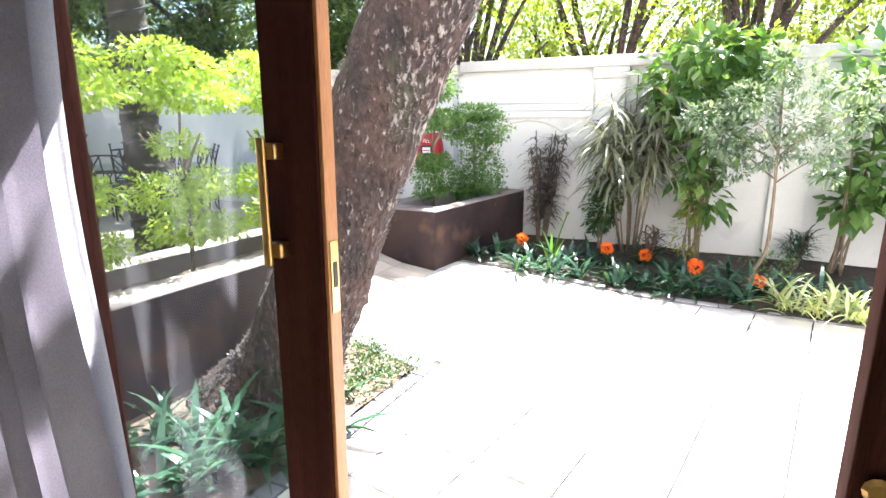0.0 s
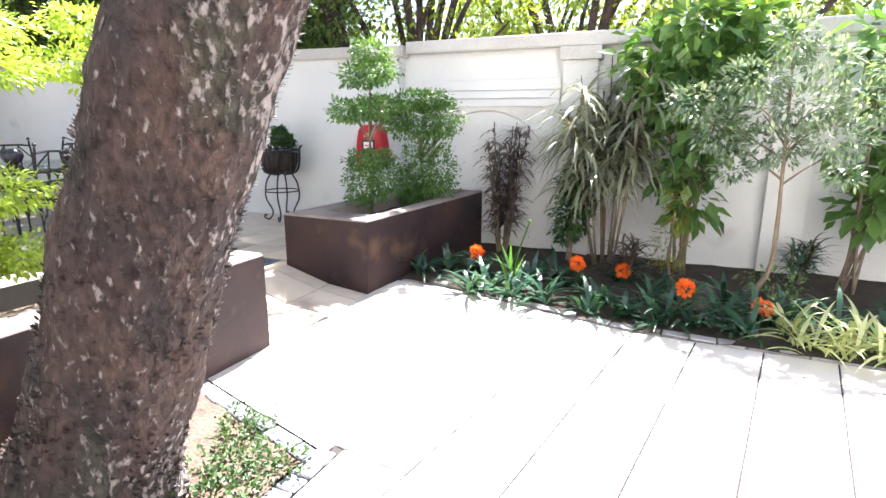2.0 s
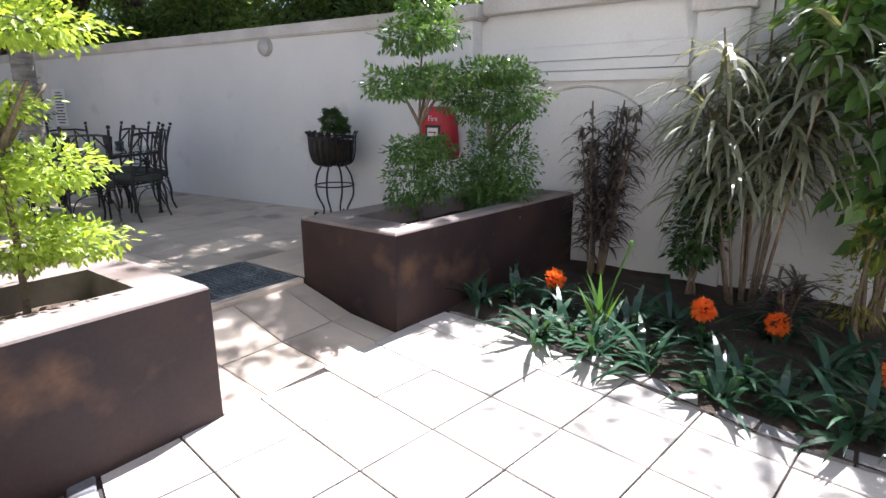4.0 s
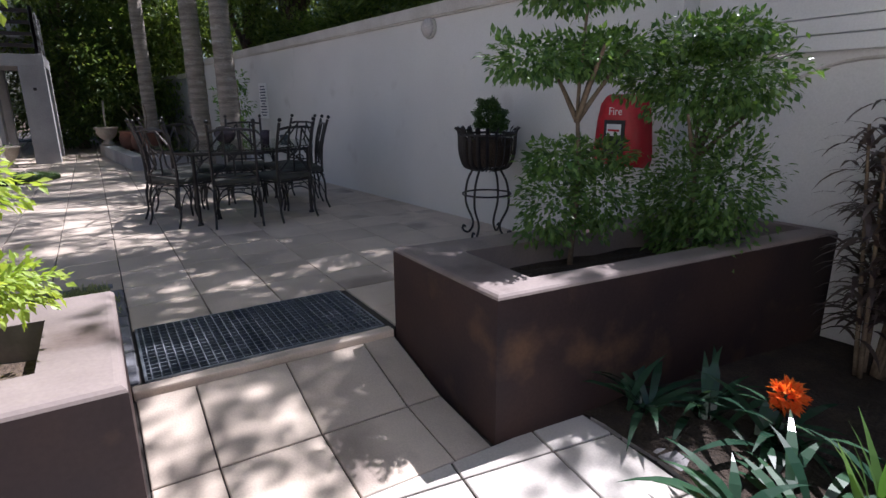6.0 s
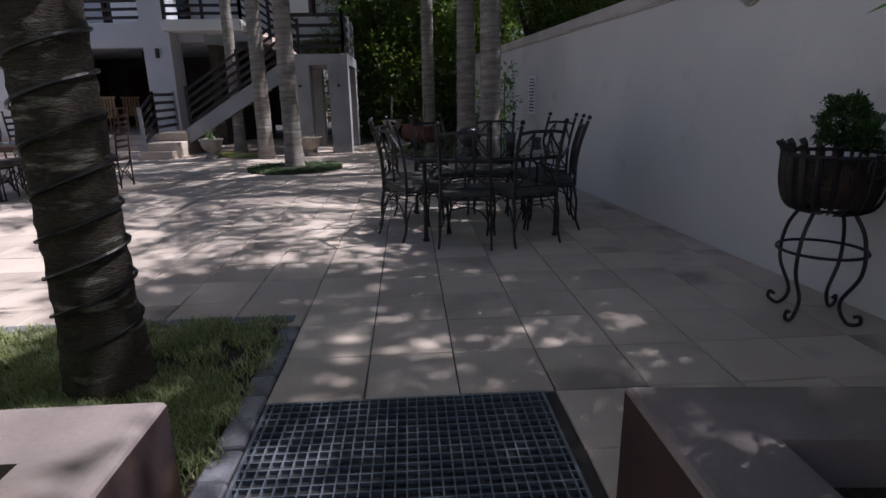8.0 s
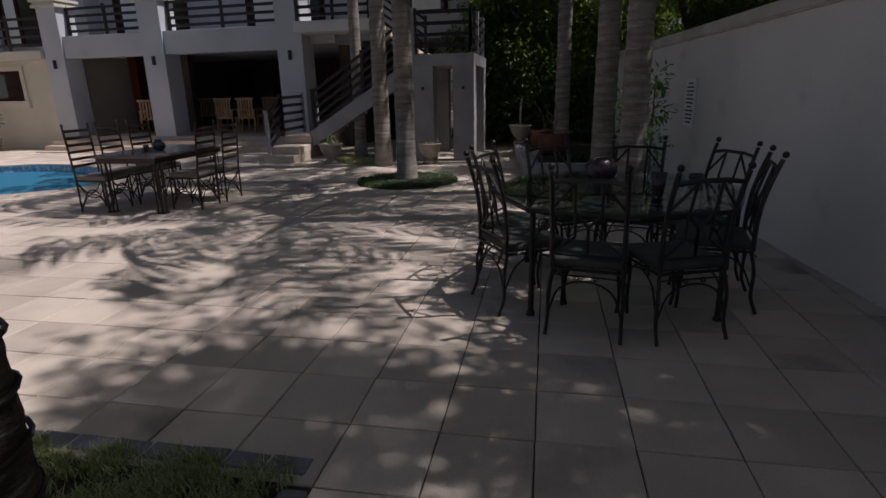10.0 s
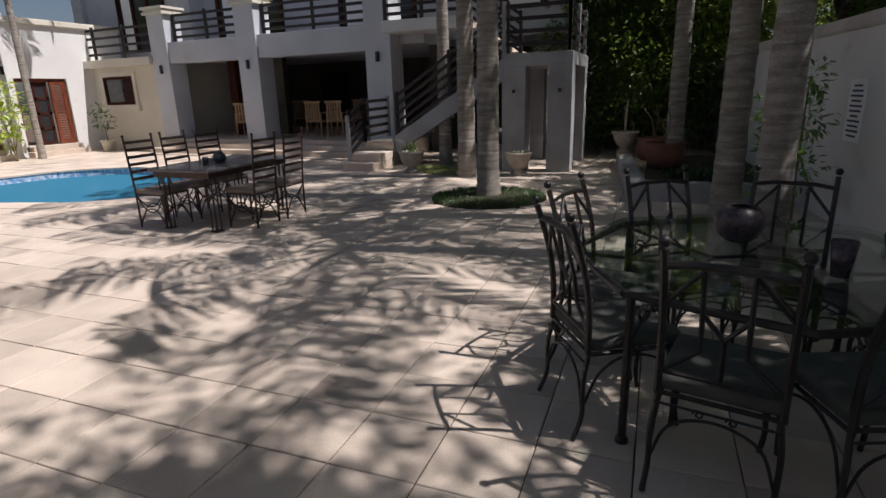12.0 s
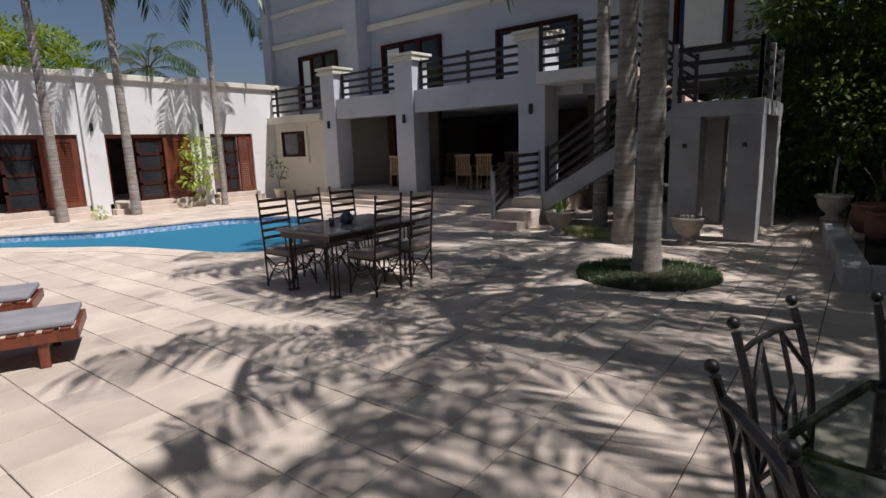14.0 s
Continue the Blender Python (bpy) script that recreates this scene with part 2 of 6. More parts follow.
POOLTILE = mat("blue_pool_plaster", (0.16, 0.42, 0.60), (0.12, 0.34, 0.52), 0.5, 1.0, 60, 0.05, grain=0.06)
BANDTILE = mat("blue_white_pool_tile", (0.66, 0.72, 0.78), (0.16, 0.33, 0.58), 0.3, 13, 60, 0.03, grain=0.1, island=0.15)
# Interior shade is put into this plaster's dark colour
DARKROOM = mat("shade_dark_interior_plaster", (0.085, 0.072, 0.06), (0.055, 0.047, 0.04), 0.9, 2, 50, 0.1)
CERAMIC = mat("dark_glazed_ceramic", (0.03, 0.022, 0.026), (0.07, 0.05, 0.06), 0.25, 30, 90, 0.3, grain=0.3)
TEALPOT = mat("dull_teal_ceramic", (0.05, 0.07, 0.09), (0.03, 0.045, 0.06), 0.35, 20, 80, 0.1)
WINDOWGLASS = glass_mat("window_glass", (0.85, 0.9, 0.9))
DARKGLASS = mat("dark_window_glass", (0.02, 0.022, 0.025), (0.03, 0.03, 0.034), 0.06, 2, 20, 0.0)
TABLEGLASS = glass_mat("table_glass", (0.86, 0.92, 0.90))
GRASSM = leaf_mat("grass_blades", (0.15, 0.21, 0.075), (0.46, 0.48, 0.28), 0.35, 0.5)
LIME = leaf_mat("lime_green_leaves", (0.24, 0.35, 0.05), (0.42, 0.52, 0.12), 0.45, 0.4)
MIDGREEN = leaf_mat("mid_green_leaves", (0.05, 0.125, 0.035), (0.17, 0.29, 0.08), 0.38, 0.32)
DEEPGREEN = leaf_mat("deep_green_leaves", (0.025, 0.06, 0.015), (0.06, 0.12, 0.03), 0.3, 0.4)
# Tree leaves twice: shade put into the darker colour, sun into the lighter
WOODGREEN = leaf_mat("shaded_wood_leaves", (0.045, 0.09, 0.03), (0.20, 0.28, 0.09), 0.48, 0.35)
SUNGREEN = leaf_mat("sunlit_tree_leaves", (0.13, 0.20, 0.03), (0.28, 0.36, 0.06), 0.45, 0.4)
GREYGREEN = leaf_mat("variegated_grey_leaves", (0.06, 0.12, 0.065), (0.30, 0.36, 0.27), 0.25, 0.3)
STRAPGREEN = leaf_mat("dark_strap_leaves", (0.02, 0.055, 0.035), (0.05, 0.11, 0.06), 0.22, 0.25)
STRIPED = leaf_mat("cream_striped_leaves", (0.25, 0.34, 0.12), (0.62, 0.62, 0.38), 0.35, 0.4)
PURPLE = leaf_mat("purple_brown_strap_leaves", (0.05, 0.032, 0.036), (0.12, 0.095, 0.085), 0.25, 0.35)
GREYSTRAP = leaf_mat("grey_green_long_leaves", (0.13, 0.15, 0.10), (0.27, 0.28, 0.20), 0.3, 0.4)
FERNGOLD = leaf_mat("olive_gold_fern", (0.16, 0.17, 0.02), (0.26, 0.24, 0.04), 0.35, 0.5)
PALMLEAF = leaf_mat("palm_leaflets", (0.035, 0.075, 0.025), (0.09, 0.15, 0.05), 0.3, 0.35)
ORANGE = leaf_mat("orange_petals", (0.80, 0.16, 0.02), (0.85, 0.28, 0.05), 0.35, 0.5)
WHITEPETAL = leaf_mat("white_petals", (0.75, 0.75, 0.70), (0.8, 0.8, 0.78), 0.3, 0.5)


# ---- building helpers ----
def box(bm, x0, x1, y0, y1, z0, z1):
    v = [bm.verts.new(p) for p in ((x0, y0, z0), (x1, y0, z0), (x1, y1, z0), (x0, y1, z0), (x0, y0, z1), (x1, y0, z1), (x1, y1, z1), (x0, y1, z1))]
    for f in ((0, 3, 2, 1), (4, 5, 6, 7), (0, 1, 5, 4), (1, 2, 6, 5), (2, 3, 7, 6), (3, 0, 4, 7)):
        bm.faces.new([v[i] for i in f])
    return bm


def boxes(*dims, bevel=0.0, seg=2):
    bm = bmesh.new()
    for d in dims:
        box(bm, *d)
    if bevel:
        bmesh.ops.bevel(bm, geom=bm.edges[:], offset=bevel, segments=seg, affect="EDGES", profile=0.6)
    return bm


def tube(bm, pts, r, n=6, flat=1.0):
    """A swept tube along pts; r one radius or one for each point."""
    pts = [Vector(p) for p in pts]
    rs = r if isinstance(r, (list, tuple)) else [r] * len(pts)
    side, rings = None, []
    for i, p in enumerate(pts):
        d = (pts[min(i + 1, len(pts) - 1)] - pts[max(i - 1, 0)])
        d = d.normalized() if d.length > 1e-9 else Vector((0, 0, 1))
        if side is None:
            side = d.orthogonal().normalized()
        side = side - d * side.dot(d)
        side = side.normalized() if side.length > 1e-6 else d.orthogonal().normalized()
        up = d.cross(side)
        rings.append([bm.verts.new(p + rs[i] * (math.cos(a) * side + flat * math.sin(a) * up)) for a in (2 * math.pi * k / n for k in range(n))])
    for a, b in zip(rings, rings[1:]):
        for k in range(n):
            bm.faces.new((a[k], a[(k + 1) % n], b[(k + 1) % n], b[k]))
    bm.faces.new(rings[0][::-1])
    bm.faces.new(rings[-1])
    return bm


def lathe(bm, profile, n=20, at=(0, 0, 0)):
    rings = []
    for r, z in profile:
        rings.append([bm.verts.new((at[0] + r * math.cos(2 * math.pi * k / n), at[1] + r * math.sin(2 * math.pi * k / n), at[2] + z)) for k in range(n)])
    for a, b in zip(rings, rings[1:]):
        for k in range(n):
            bm.faces.new((a[k], a[(k + 1) % n], b[(k + 1) % n], b[k]))
    bm.faces.new(rings[0][::-1])
    bm.faces.new(rings[-1])
    return bm


def ball(bm, at, r, n=8):
    return lathe(bm, [(max(1e-4, r * math.sin(math.pi * k / 6)), -r * math.cos(math.pi * k / 6)) for k in range(7)], n, at)


def curve(pts, steps=6):
    """A smooth line through pts (Catmull-Rom)."""
    p = [Vector(q) for q in pts]
    p = [2 * p[0] - p[1]] + p + [2 * p[-1] - p[-2]]
    out = []
    for i in range(1, len(p) - 2):
        for k in range(steps):
            t = k / steps
            out.append(0.5 * ((2 * p[i]) + (p[i + 1] - p[i - 1]) * t + (2 * p[i - 1] - 5 * p[i] + 4 * p[i + 1] - p[i + 2]) * t * t + (3 * p[i] - p[i - 1] - 3 * p[i + 1] + p[i + 2]) * t ** 3))
    return out + [p[-2]]


def scroll(centre, r, turns, start, axis_u, axis_v, n=14):
    """A flat spiral in the plane of two axes, from the rim inwards."""
    c, u, v = Vector(centre), Vector(axis_u), Vector(axis_v)
    return [c + r * (1 - 0.75 * k / n) * (math.cos(start + turns * 2 * math.pi * k / n) * u + math.sin(start + turns * 2 * math.pi * k / n) * v) for k in range(n + 1)]


def finish(name, bm, material, smooth=False):
    me = bpy.data.meshes.new(name)
    bmesh.ops.recalc_face_normals(bm, faces=bm.faces[:])
    bm.to_mesh(me)
    bm.free()
    me.materials.append(material)
    if smooth:
        me.shade_smooth()
    return new(name, me)


def part(name, bm, material, parent=None, label="", smooth=False):
    ob = finish(name, bm, material, smooth)
    ob.parent = parent
    return tagged(ob, label)


def raw(name, verts, faces, material, parent=None, label="", smooth=False):
    me = bpy.data.meshes.new(name)
    me.from_pydata(verts.tolist() if hasattr(verts, "tolist") else verts, [], faces.tolist() if hasattr(faces, "tolist") else faces)
    me.materials.append(material)
    if smooth:
        me.shade_smooth()
    ob = new(name, me)
    ob.parent = parent
    return tagged(ob, label)


def thing(name, x, y, z, rz, label, category, group=""):
    ob = new(name)
    ob.empty_display_size = 0.1
    ob.matrix_basis = pose(x, y, z, 0, 0, rz)
    return tagged(ob, label, category, group)


def setting(name, bm, material, label="", smooth=False):
    return tagged(finish(name, bm, material, smooth), label, kind="structure")


rng = np.random.default_rng(7)


def unit(n):
    v = rng.normal(size=(n, 3))
    return v / np.linalg.norm(v, axis=1, keepdims=True)


def leaves_at(p, size, aspect=0.45, droop=0.2, out=None, fold=0.25):
    """Arrays of folded leaves at the points p: two triangles each, joined along the midrib."""
    n = len(p)
    d = unit(n) if out is None else out + 0.7 * unit(n)
    d[:, 2] -= droop
    d /= np.linalg.norm(d, axis=1, keepdims=True)
    up = unit(n) * 0.6 + np.array([0, 0, 1.0])
    s = np.cross(d, up)
    s /= np.linalg.norm(s, axis=1, keepdims=True) + 1e-9
    nn = np.cross(s, d)
    ln = (size * rng.uniform(0.65, 1.3, n))[:, None]
    w = ln * aspect * 0.5
    a, tip = p, p + d * ln
    mid = p + d * ln * 0.45
    l_, r_ = mid + s * w + nn * w * fold, mid - s * w + nn * w * fold
    verts = np.stack([a, l_, tip, r_], 1).reshape(-1, 3)
    i = np.arange(n)[:, None] * 4
    faces = np.concatenate([i + [0, 2, 1], i + [0, 3, 2]], 1).reshape(-1, 3)
    return verts, faces


def cloud(clumps, per_m2=220, shell=0.55):
    """Points in uneven ellipsoid clumps (x, y, z, rx, ry, rz), and the way out from each centre."""
    ps, os_ = [], []
    for x, y, z, a, b, c in clumps:
        n = max(12, int(per_m2 * (a * b + b * c + a * c) * 2.2))
        u = unit(n)
        bumps = 1 + 0.22 * np.sin(u[:, 0] * 5 + x * 3) * np.cos(u[:, 1] * 6 + y * 2) + 0.15 * np.sin(u[:, 2] * 9 + z)
        r = rng.uniform(shell, 1.0, n) ** 0.7 * bumps
        ps.append(np.array([x, y, z]) + u * r[:, None] * np.array([a, b, c]))
        os_.append(u)
    return np.concatenate(ps), np.concatenate(os_)


def crown(name, clumps, size, material, parent, per_m2=220, aspect=0.45, droop=0.2, shell=0.55, label=""):
    p, o = cloud(clumps, per_m2, shell)
    v, f = leaves_at(p, size, aspect, droop, o)
    return raw(name, v, f, material, parent, label)


def straps_at(base, angle, lean, length, width, segs=6, curl=1.3):
    """Arching strap leaves: for each one a foot, a bearing, a lean from upright (radians), a length and a width."""
    n = len(base)
    vs = []
    pos = base.copy()
    a = lean.copy()
    step = length / segs
    h = np.stack([np.cos(angle), np.sin(angle), np.zeros(n)], 1)
    s = np.stack([-np.sin(angle), np.cos(angle), np.zeros(n)], 1)
    for k in range(segs + 1):
        t = k / segs
        w = (width * (0.55 + 0.9 * t if t < 0.5 else 1.0 * (1 - t) * 2 + 0.02) * 0.5)[:, None]
        vs += [pos - s * w, pos + s * w]
        pos = pos + (h * np.sin(a)[:, None] + np.array([0, 0, 1.0]) * np.cos(a)[:, None]) * step[:, None]
        a = a + curl / segs
    verts = np.stack(vs, 1).reshape(-1, 3)
    m = 2 * (segs + 1)
    quad = np.array([[2 * k, 2 * k + 1, 2 * k + 3, 2 * k + 2] for k in range(segs)])
    faces = (np.arange(n)[:, None, None] * m + quad[None]).reshape(-1, 4)
    return verts, faces


def tuft(name, n, length, width, material, parent, at=(0, 0, 0), lean=(0.1, 0.9), curl=1.3, spread=0.05, segs=6, label=""):
    base = np.array(at) + rng.normal(size=(n, 3)) * np.array([spread, spread, 0.005])
    base[:, 2] = np.maximum(base[:, 2], at[2] - 0.01)
    v, f = straps_at(base, rng.uniform(0, 2 * np.pi, n), rng.uniform(*lean, n), length * rng.uniform(0.6, 1.15, n), np.full(n, width), segs, curl)
    return raw(name, v, f, material, parent, label)


def frond_arrays(origin, bearing, rise, length, leaflet=0.4, pairs=34, sag=1.6):
    """A feather palm frond: points of the midrib and arrays of drooping leaflets."""
    pos, a = np.array(origin, float), rise
    h = np.array([math.cos(bearing), math.sin(bearing), 0])
    side = np.array([-math.sin(bearing), math.cos(bearing), 0])
    line, vs, fs = [pos.copy()], [], []
    for k in range(pairs):
        t = k / pairs
        d = h * math.cos(a) + np.array([0, 0, 1]) * math.sin(a)
        pos = pos + d * length / pairs
        a -= sag / pairs * (0.5 + t)
        line.append(pos.copy())
        if t < 0.12:
            continue
        ll = leaflet * math.sin(math.pi * min(1, 0.2 + 0.8 * (1 - t) ** 0.6)) * 1.1 + 0.08
        for sgn in (-1, 1):
            out = sgn * side * 0.85 + d * 0.55 + np.array([0, 0, -0.25 - 0.3 * rng.random()]) + rng.normal(size=3) * 0.08
            out /= np.linalg.norm(out)
            w = np.cross(out, [0, 0, 1.0])
            w = w / (np.linalg.norm(w) + 1e-9) * 0.026
            i = len(vs)
            m = pos + out * ll * 0.5
            e = pos + out * ll + np.array([0, 0, -0.25 * ll])
            vs += [pos - w * 0.4, pos + w * 0.4, m + w, m - w, e]
            fs += [[i, i + 1, i + 2, i + 3], [i + 3, i + 2, i + 4]]
    return line, vs, fs


# ---- plan ----
TERRACE = 0.20            # height of the pool terrace over the patio
TILE = 0.415
WALL_Y, WALL_SLOPE = 7.11 + 0.081 * 5.87, 0.081   # garden wall beyond the terrace: y = WALL_Y + WALL_SLOPE * x


def wall_y(x):
    return WALL_Y + WALL_SLOPE * x


# ---- ground, patio, terrace ----
setting("ground", boxes((-90, 70, -90, 70, -0.6, -0.06)), LITTER, "bare earth reaching to the horizon")
POOL = curve([(-5.0, -10.9, 0), (-7.2, -10.0, 0), (-8.8, -8.4, 0), (-9.5, -7.2, 0), (-10.15, -6.1, 0), (-10.5, -4.8, 0), (-10.85, -3.6, 0), (-11.7, -2.9, 0), (-12.9, -3.3, 0), (-14.1, -4.9, 0), (-14.5, -6.7, 0), (-13.7, -8.1, 0), (-12.3, -8.6, 0), (-11.0, -9.0, 0), (-10.2, -9.8, 0), (-9.2, -10.6, 0), (-7.0, -11.6, 0), (-5.0, -11.7, 0), (-5.0, -10.9, 0)], 6)[:-1]


def inside(x, y, poly):
    hit = False
    for i in range(len(poly)):
        a, b = poly[i - 1], poly[i]
        if (a.y > y) != (b.y > y) and x < (b.x - a.x) * (y - a.y) / (b.y - a.y) + a.x:
            hit = not hit
    return hit


def offset_line(poly, d):
    out = []
    for i, p in enumerate(poly):
        t = poly[(i + 1) % len(poly)] - poly[i - 1]
        nrm = Vector((t.y, -t.x, 0)).normalized()
        q = p + nrm * d
        out.append(q if inside(q.x, q.y, poly) == (d < 0) else p - nrm * d)
    return out


def ring(bm, lines):
    """Bands of faces between closed lines of equal length."""
    vs = [[bm.verts.new(p) for p in line] for line in lines]
    for a, b in zip(vs, vs[1:]):
        for k in range(len(a)):
            bm.faces.new((a[k - 1], a[k], b[k], b[k - 1]))
    return vs


def at_z(line, z):
    return [Vector((p.x, p.y, z)) for p in line]


def slab_with_hole(outer, hole, z):
    bm = bmesh.new()
    edges = []
    for line in (outer, hole):
        v = [bm.verts.new((p[0], p[1], z)) for p in line]
        edges += [bm.edges.new((v[i - 1], v[i])) for i in range(len(v))]
    bmesh.ops.triangle_fill(bm, use_beauty=True, use_dissolve=False, edges=edges)
    return bm


bed = slab_with_hole([(-32, -14), (-3.70, -14), (-3.70, 8.0), (-32, 8.0)], POOL, TERRACE - 0.012)
setting("terrace_base", bed, MORTAR, "dark mortar bed under the terrace paving")
setting("patio_base", boxes((-3.0, 5.0, 0.9, 7.6, -0.05, -0.012)), MORTAR, "dark mortar bed under the patio paving")

# the pool: floor, walls, tile band, coping and water
pool = thing("swimming_pool", -11, -7.5, TERRACE, 0, "freeform swimming pool with a blue and white waterline tile band", "swimming pool")
pool["kind"] = "structure"
pool_at = Vector((-11, -7.5, TERRACE))


def local(line):
    return [p - pool_at for p in line]


bm = bmesh.new()
v = ring(bm, [local(at_z(POOL, TERRACE - 0.02)), local(at_z(POOL, -1.2))])
bm.faces.new(v[-1])
part("pool_shell", bm, POOLTILE, pool, "pale blue plastered shell")
bm = bmesh.new()
INNER = offset_line(POOL, -0.012)
for i in range(len(INNER)):
    a, b = INNER[i - 1], INNER[i]
    n_ = max(1, round((b - a).length / 0.14))
    for k in range(n_):
        p, q = a.lerp(b, (k + 0.04) / n_), a.lerp(b, (k + 0.96) / n_)
        vs = [bm.verts.new(Vector((w.x, w.y, z)) - pool_at) for w, z in ((p, TERRACE - 0.19), (q, TERRACE - 0.19), (q, TERRACE - 0.02), (p, TERRACE - 0.02))]
        bm.faces.new(vs)
tagged(part("tile_band", bm, BANDTILE, pool, "blue and white patterned waterline tiles"), kind="stuff")
bm = bmesh.new()
OUT_ = offset_line(POOL, 0.42)
ring(bm, [local(at_z(offset_line(POOL, -0.03), TERRACE - 0.03)), local(at_z(offset_line(POOL, -0.03), TERRACE + 0.006)), local(at_z(POOL, TERRACE + 0.012)), local(at_z(OUT_, TERRACE + 0.006)), local(at_z(OUT_, TERRACE - 0.03))])
part("coping", bm, PAVER, pool, "sandstone coping")
bm = bmesh.new()
bm.faces.new([bm.verts.new(p - pool_at) for p in at_z(POOL, TERRACE - 0.165)])
WATER = bpy.data.materials.new("pool_water")
WATER.use_nodes = True
wt = WATER.node_tree
wo = wt.nodes["Material Output"]
tr_, gl_, mx_, fr_, bp_, nz_ = (wt.nodes.new(k) for k in ("ShaderNodeBsdfDiffuse", "ShaderNodeBsdfGlossy", "ShaderNodeMixShader", "ShaderNodeFresnel", "ShaderNodeBump", "ShaderNodeTexNoise"))
tr_.inputs[0].default_value = (0.038, 0.17, 0.27, 1)
gl_.inputs["Roughness"].default_value = 0.15
fr_.inputs[0].default_value = 1.009
nz_.inputs["Scale"].default_value = 3.5
bp_.inputs["Strength"].default_value, bp_.inputs["Distance"].default_value = 0.25, 0.05
for a, b in ((nz_.outputs[0], bp_.inputs["Height"]), (bp_.outputs[0], gl_.inputs["Normal"]), (bp_.outputs[0], fr_.inputs["Normal"]), (fr_.outputs[0], mx_.inputs[0]), (tr_.outputs[0], mx_.inputs[1]), (gl_.outputs[0], mx_.inputs[2]), (mx_.outputs[0], wo.inputs[0])):
    wt.links.new(a, b)
part("water", bm, WATER, pool, "blue rippled water")

# ---- garden walls ----
WALL_TOP = 2.36


def slanted(x0, x1, y_front, y_back, z0, z1):
    """A block whose long faces follow the garden wall's line; y_front and y_back are measured from that line."""
    bm = bmesh.new()
    box(bm, x0, x1, y_front, y_back, z0, z1)
    for q in bm.verts:
        q.co.y += wall_y(q.co.x)
    return bm


setting("wall_terrace", slanted(-16.8, -3.63, 0, 0.24, -0.1, WALL_TOP - 0.14), WHITE, "smooth white plastered garden wall in shade")
bm = slanted(-16.84, -3.56, -0.05, 0.29, WALL_TOP - 0.14, WALL_TOP)
bmesh.ops.bevel(bm, geom=bm.edges[:], offset=0.018, segments=2, affect="EDGES")
setting("wall_coping_terrace", bm, COPING, "cement coping with a worn edge")
setting("wall_far", slanted(-30, -17.2, 0.05, 0.29, -0.1, WALL_TOP - 0.34), GREYWALL, "weathered garden wall behind the palms")
setting("wall_far_coping", slanted(-30, -17.2, 0.0, 0.34, WALL_TOP - 0.34, WALL_TOP - 0.22), COPING)
setting("wall_pier", slanted(-17.2, -16.8, -0.05, 0.34, -0.1, WALL_TOP - 0.12), WHITE, "plastered pier where the wall steps")

PY = 7.46
setting("wall_patio", boxes((-3.63, 6.0, PY, PY + 0.24, -0.1, 2.26)), WHITE, "cream-white plastered wall with blind arches")
setting("wall_patio_coping", boxes((-3.555, 6.0, PY - 0.13, PY + 0.30, 2.26, 2.40), bevel=0.02), COPING, "cement coping")
for k, x in enumerate((-3.63, -1.64, 0.40, 2.44)):
    w = 0.36
    if k:
        setting("wall_pilaster", boxes((x, x + w, PY - 0.10, PY, -0.02, 2.12), bevel=0.006), WHITE, "plaster pilaster standing proud of the wall")
        setting("trim", boxes((x - 0.04, x + w + 0.04, PY - 0.15, PY, 2.12, 2.258), bevel=0.01), COPING, "pilaster cap")
    xa, xb = (x + w + 0.044 if k else x + 0.02), x + 2.04 - 0.09
    for z, d, h in ((1.645, 0.060, 0.083), (1.736, 0.048, 0.083), (1.827, 0.036, 0.12)):
        setting("trim", boxes((xa, xb, PY - d, PY, z, z + h), bevel=0.006), WHITE, "plaster string course")
    bm = bmesh.new()
    c = (xa + xb) / 2 + (0.10 if k == 0 else 0)
    outer = [(c + 0.72 * math.cos(a), PY - 0.002, 1.0 + 0.60 * math.sin(a)) for a in (math.pi * i / 28 for i in range(29))]
    tube(bm, outer, 0.011, 5)
    setting("trim", bm, COPING, "raised rim of a blind arch")

# closing walls out of sight
setting("wall_east", boxes((5.0, 5.25, 0.9, 7.5, -0.1, 2.3)), WHITE)

# ---- the house with the sliding door ----
HY = 0.78
# the part above 3.3 m is unseen, added to block sky light
setting("house_wall", boxes((-3.2, -1.72, HY, HY + 0.16, -0.1, 3.1), (0.245, 5.2, HY, HY + 0.16, -0.1, 3.1), (-1.72, 0.245, HY, HY + 0.16, 2.25, 3.1), (-3.2, 5.2, HY, HY + 0.16, 3.301, 6.4)), WHITE, "white plastered house wall with a door opening and an unseen upper part blocking sky")
setting("room_wall", boxes((-3.2, -3.0, -4.0, HY, -0.1, 3.1), (3.0, 3.2, -4.0, HY, -0.1, 3.1), (-3.2, 3.2, -4.2, -4.0, -0.1, 3.1)), CREAM, "plain room walls")
setting("room_floor", boxes((-3.0, 3.0, -4.0, HY + 0.1, -0.08, 0.0)), CREAM, "plain pale tiled floor")
setting("ceiling", boxes((-3.2, 5.2, -4.2, HY + 0.16, 3.1, 3.3)), WHITE)
# unseen wall, added only to keep sky light off the terrace
setting("house_side_wall", boxes((-3.2, -3.0, -4.2, HY - 0.001, 3.301, 6.4)), WHITE, "unseen white wall added to block sky light")
frame_ = thing("door_frame", 0.245, HY + 0.02, 0, 0, "dark varnished timber door frame set in the house wall", "door frame")
frame_["kind"] = "structure"
part("jamb", boxes((-0.075, 0.0, -0.03, 0.03, 0.0, 2.25), (-0.022, 0.0, 0.03, 0.15, 0.0, 2.25), bevel=0.004), DARKWOOD, frame_)
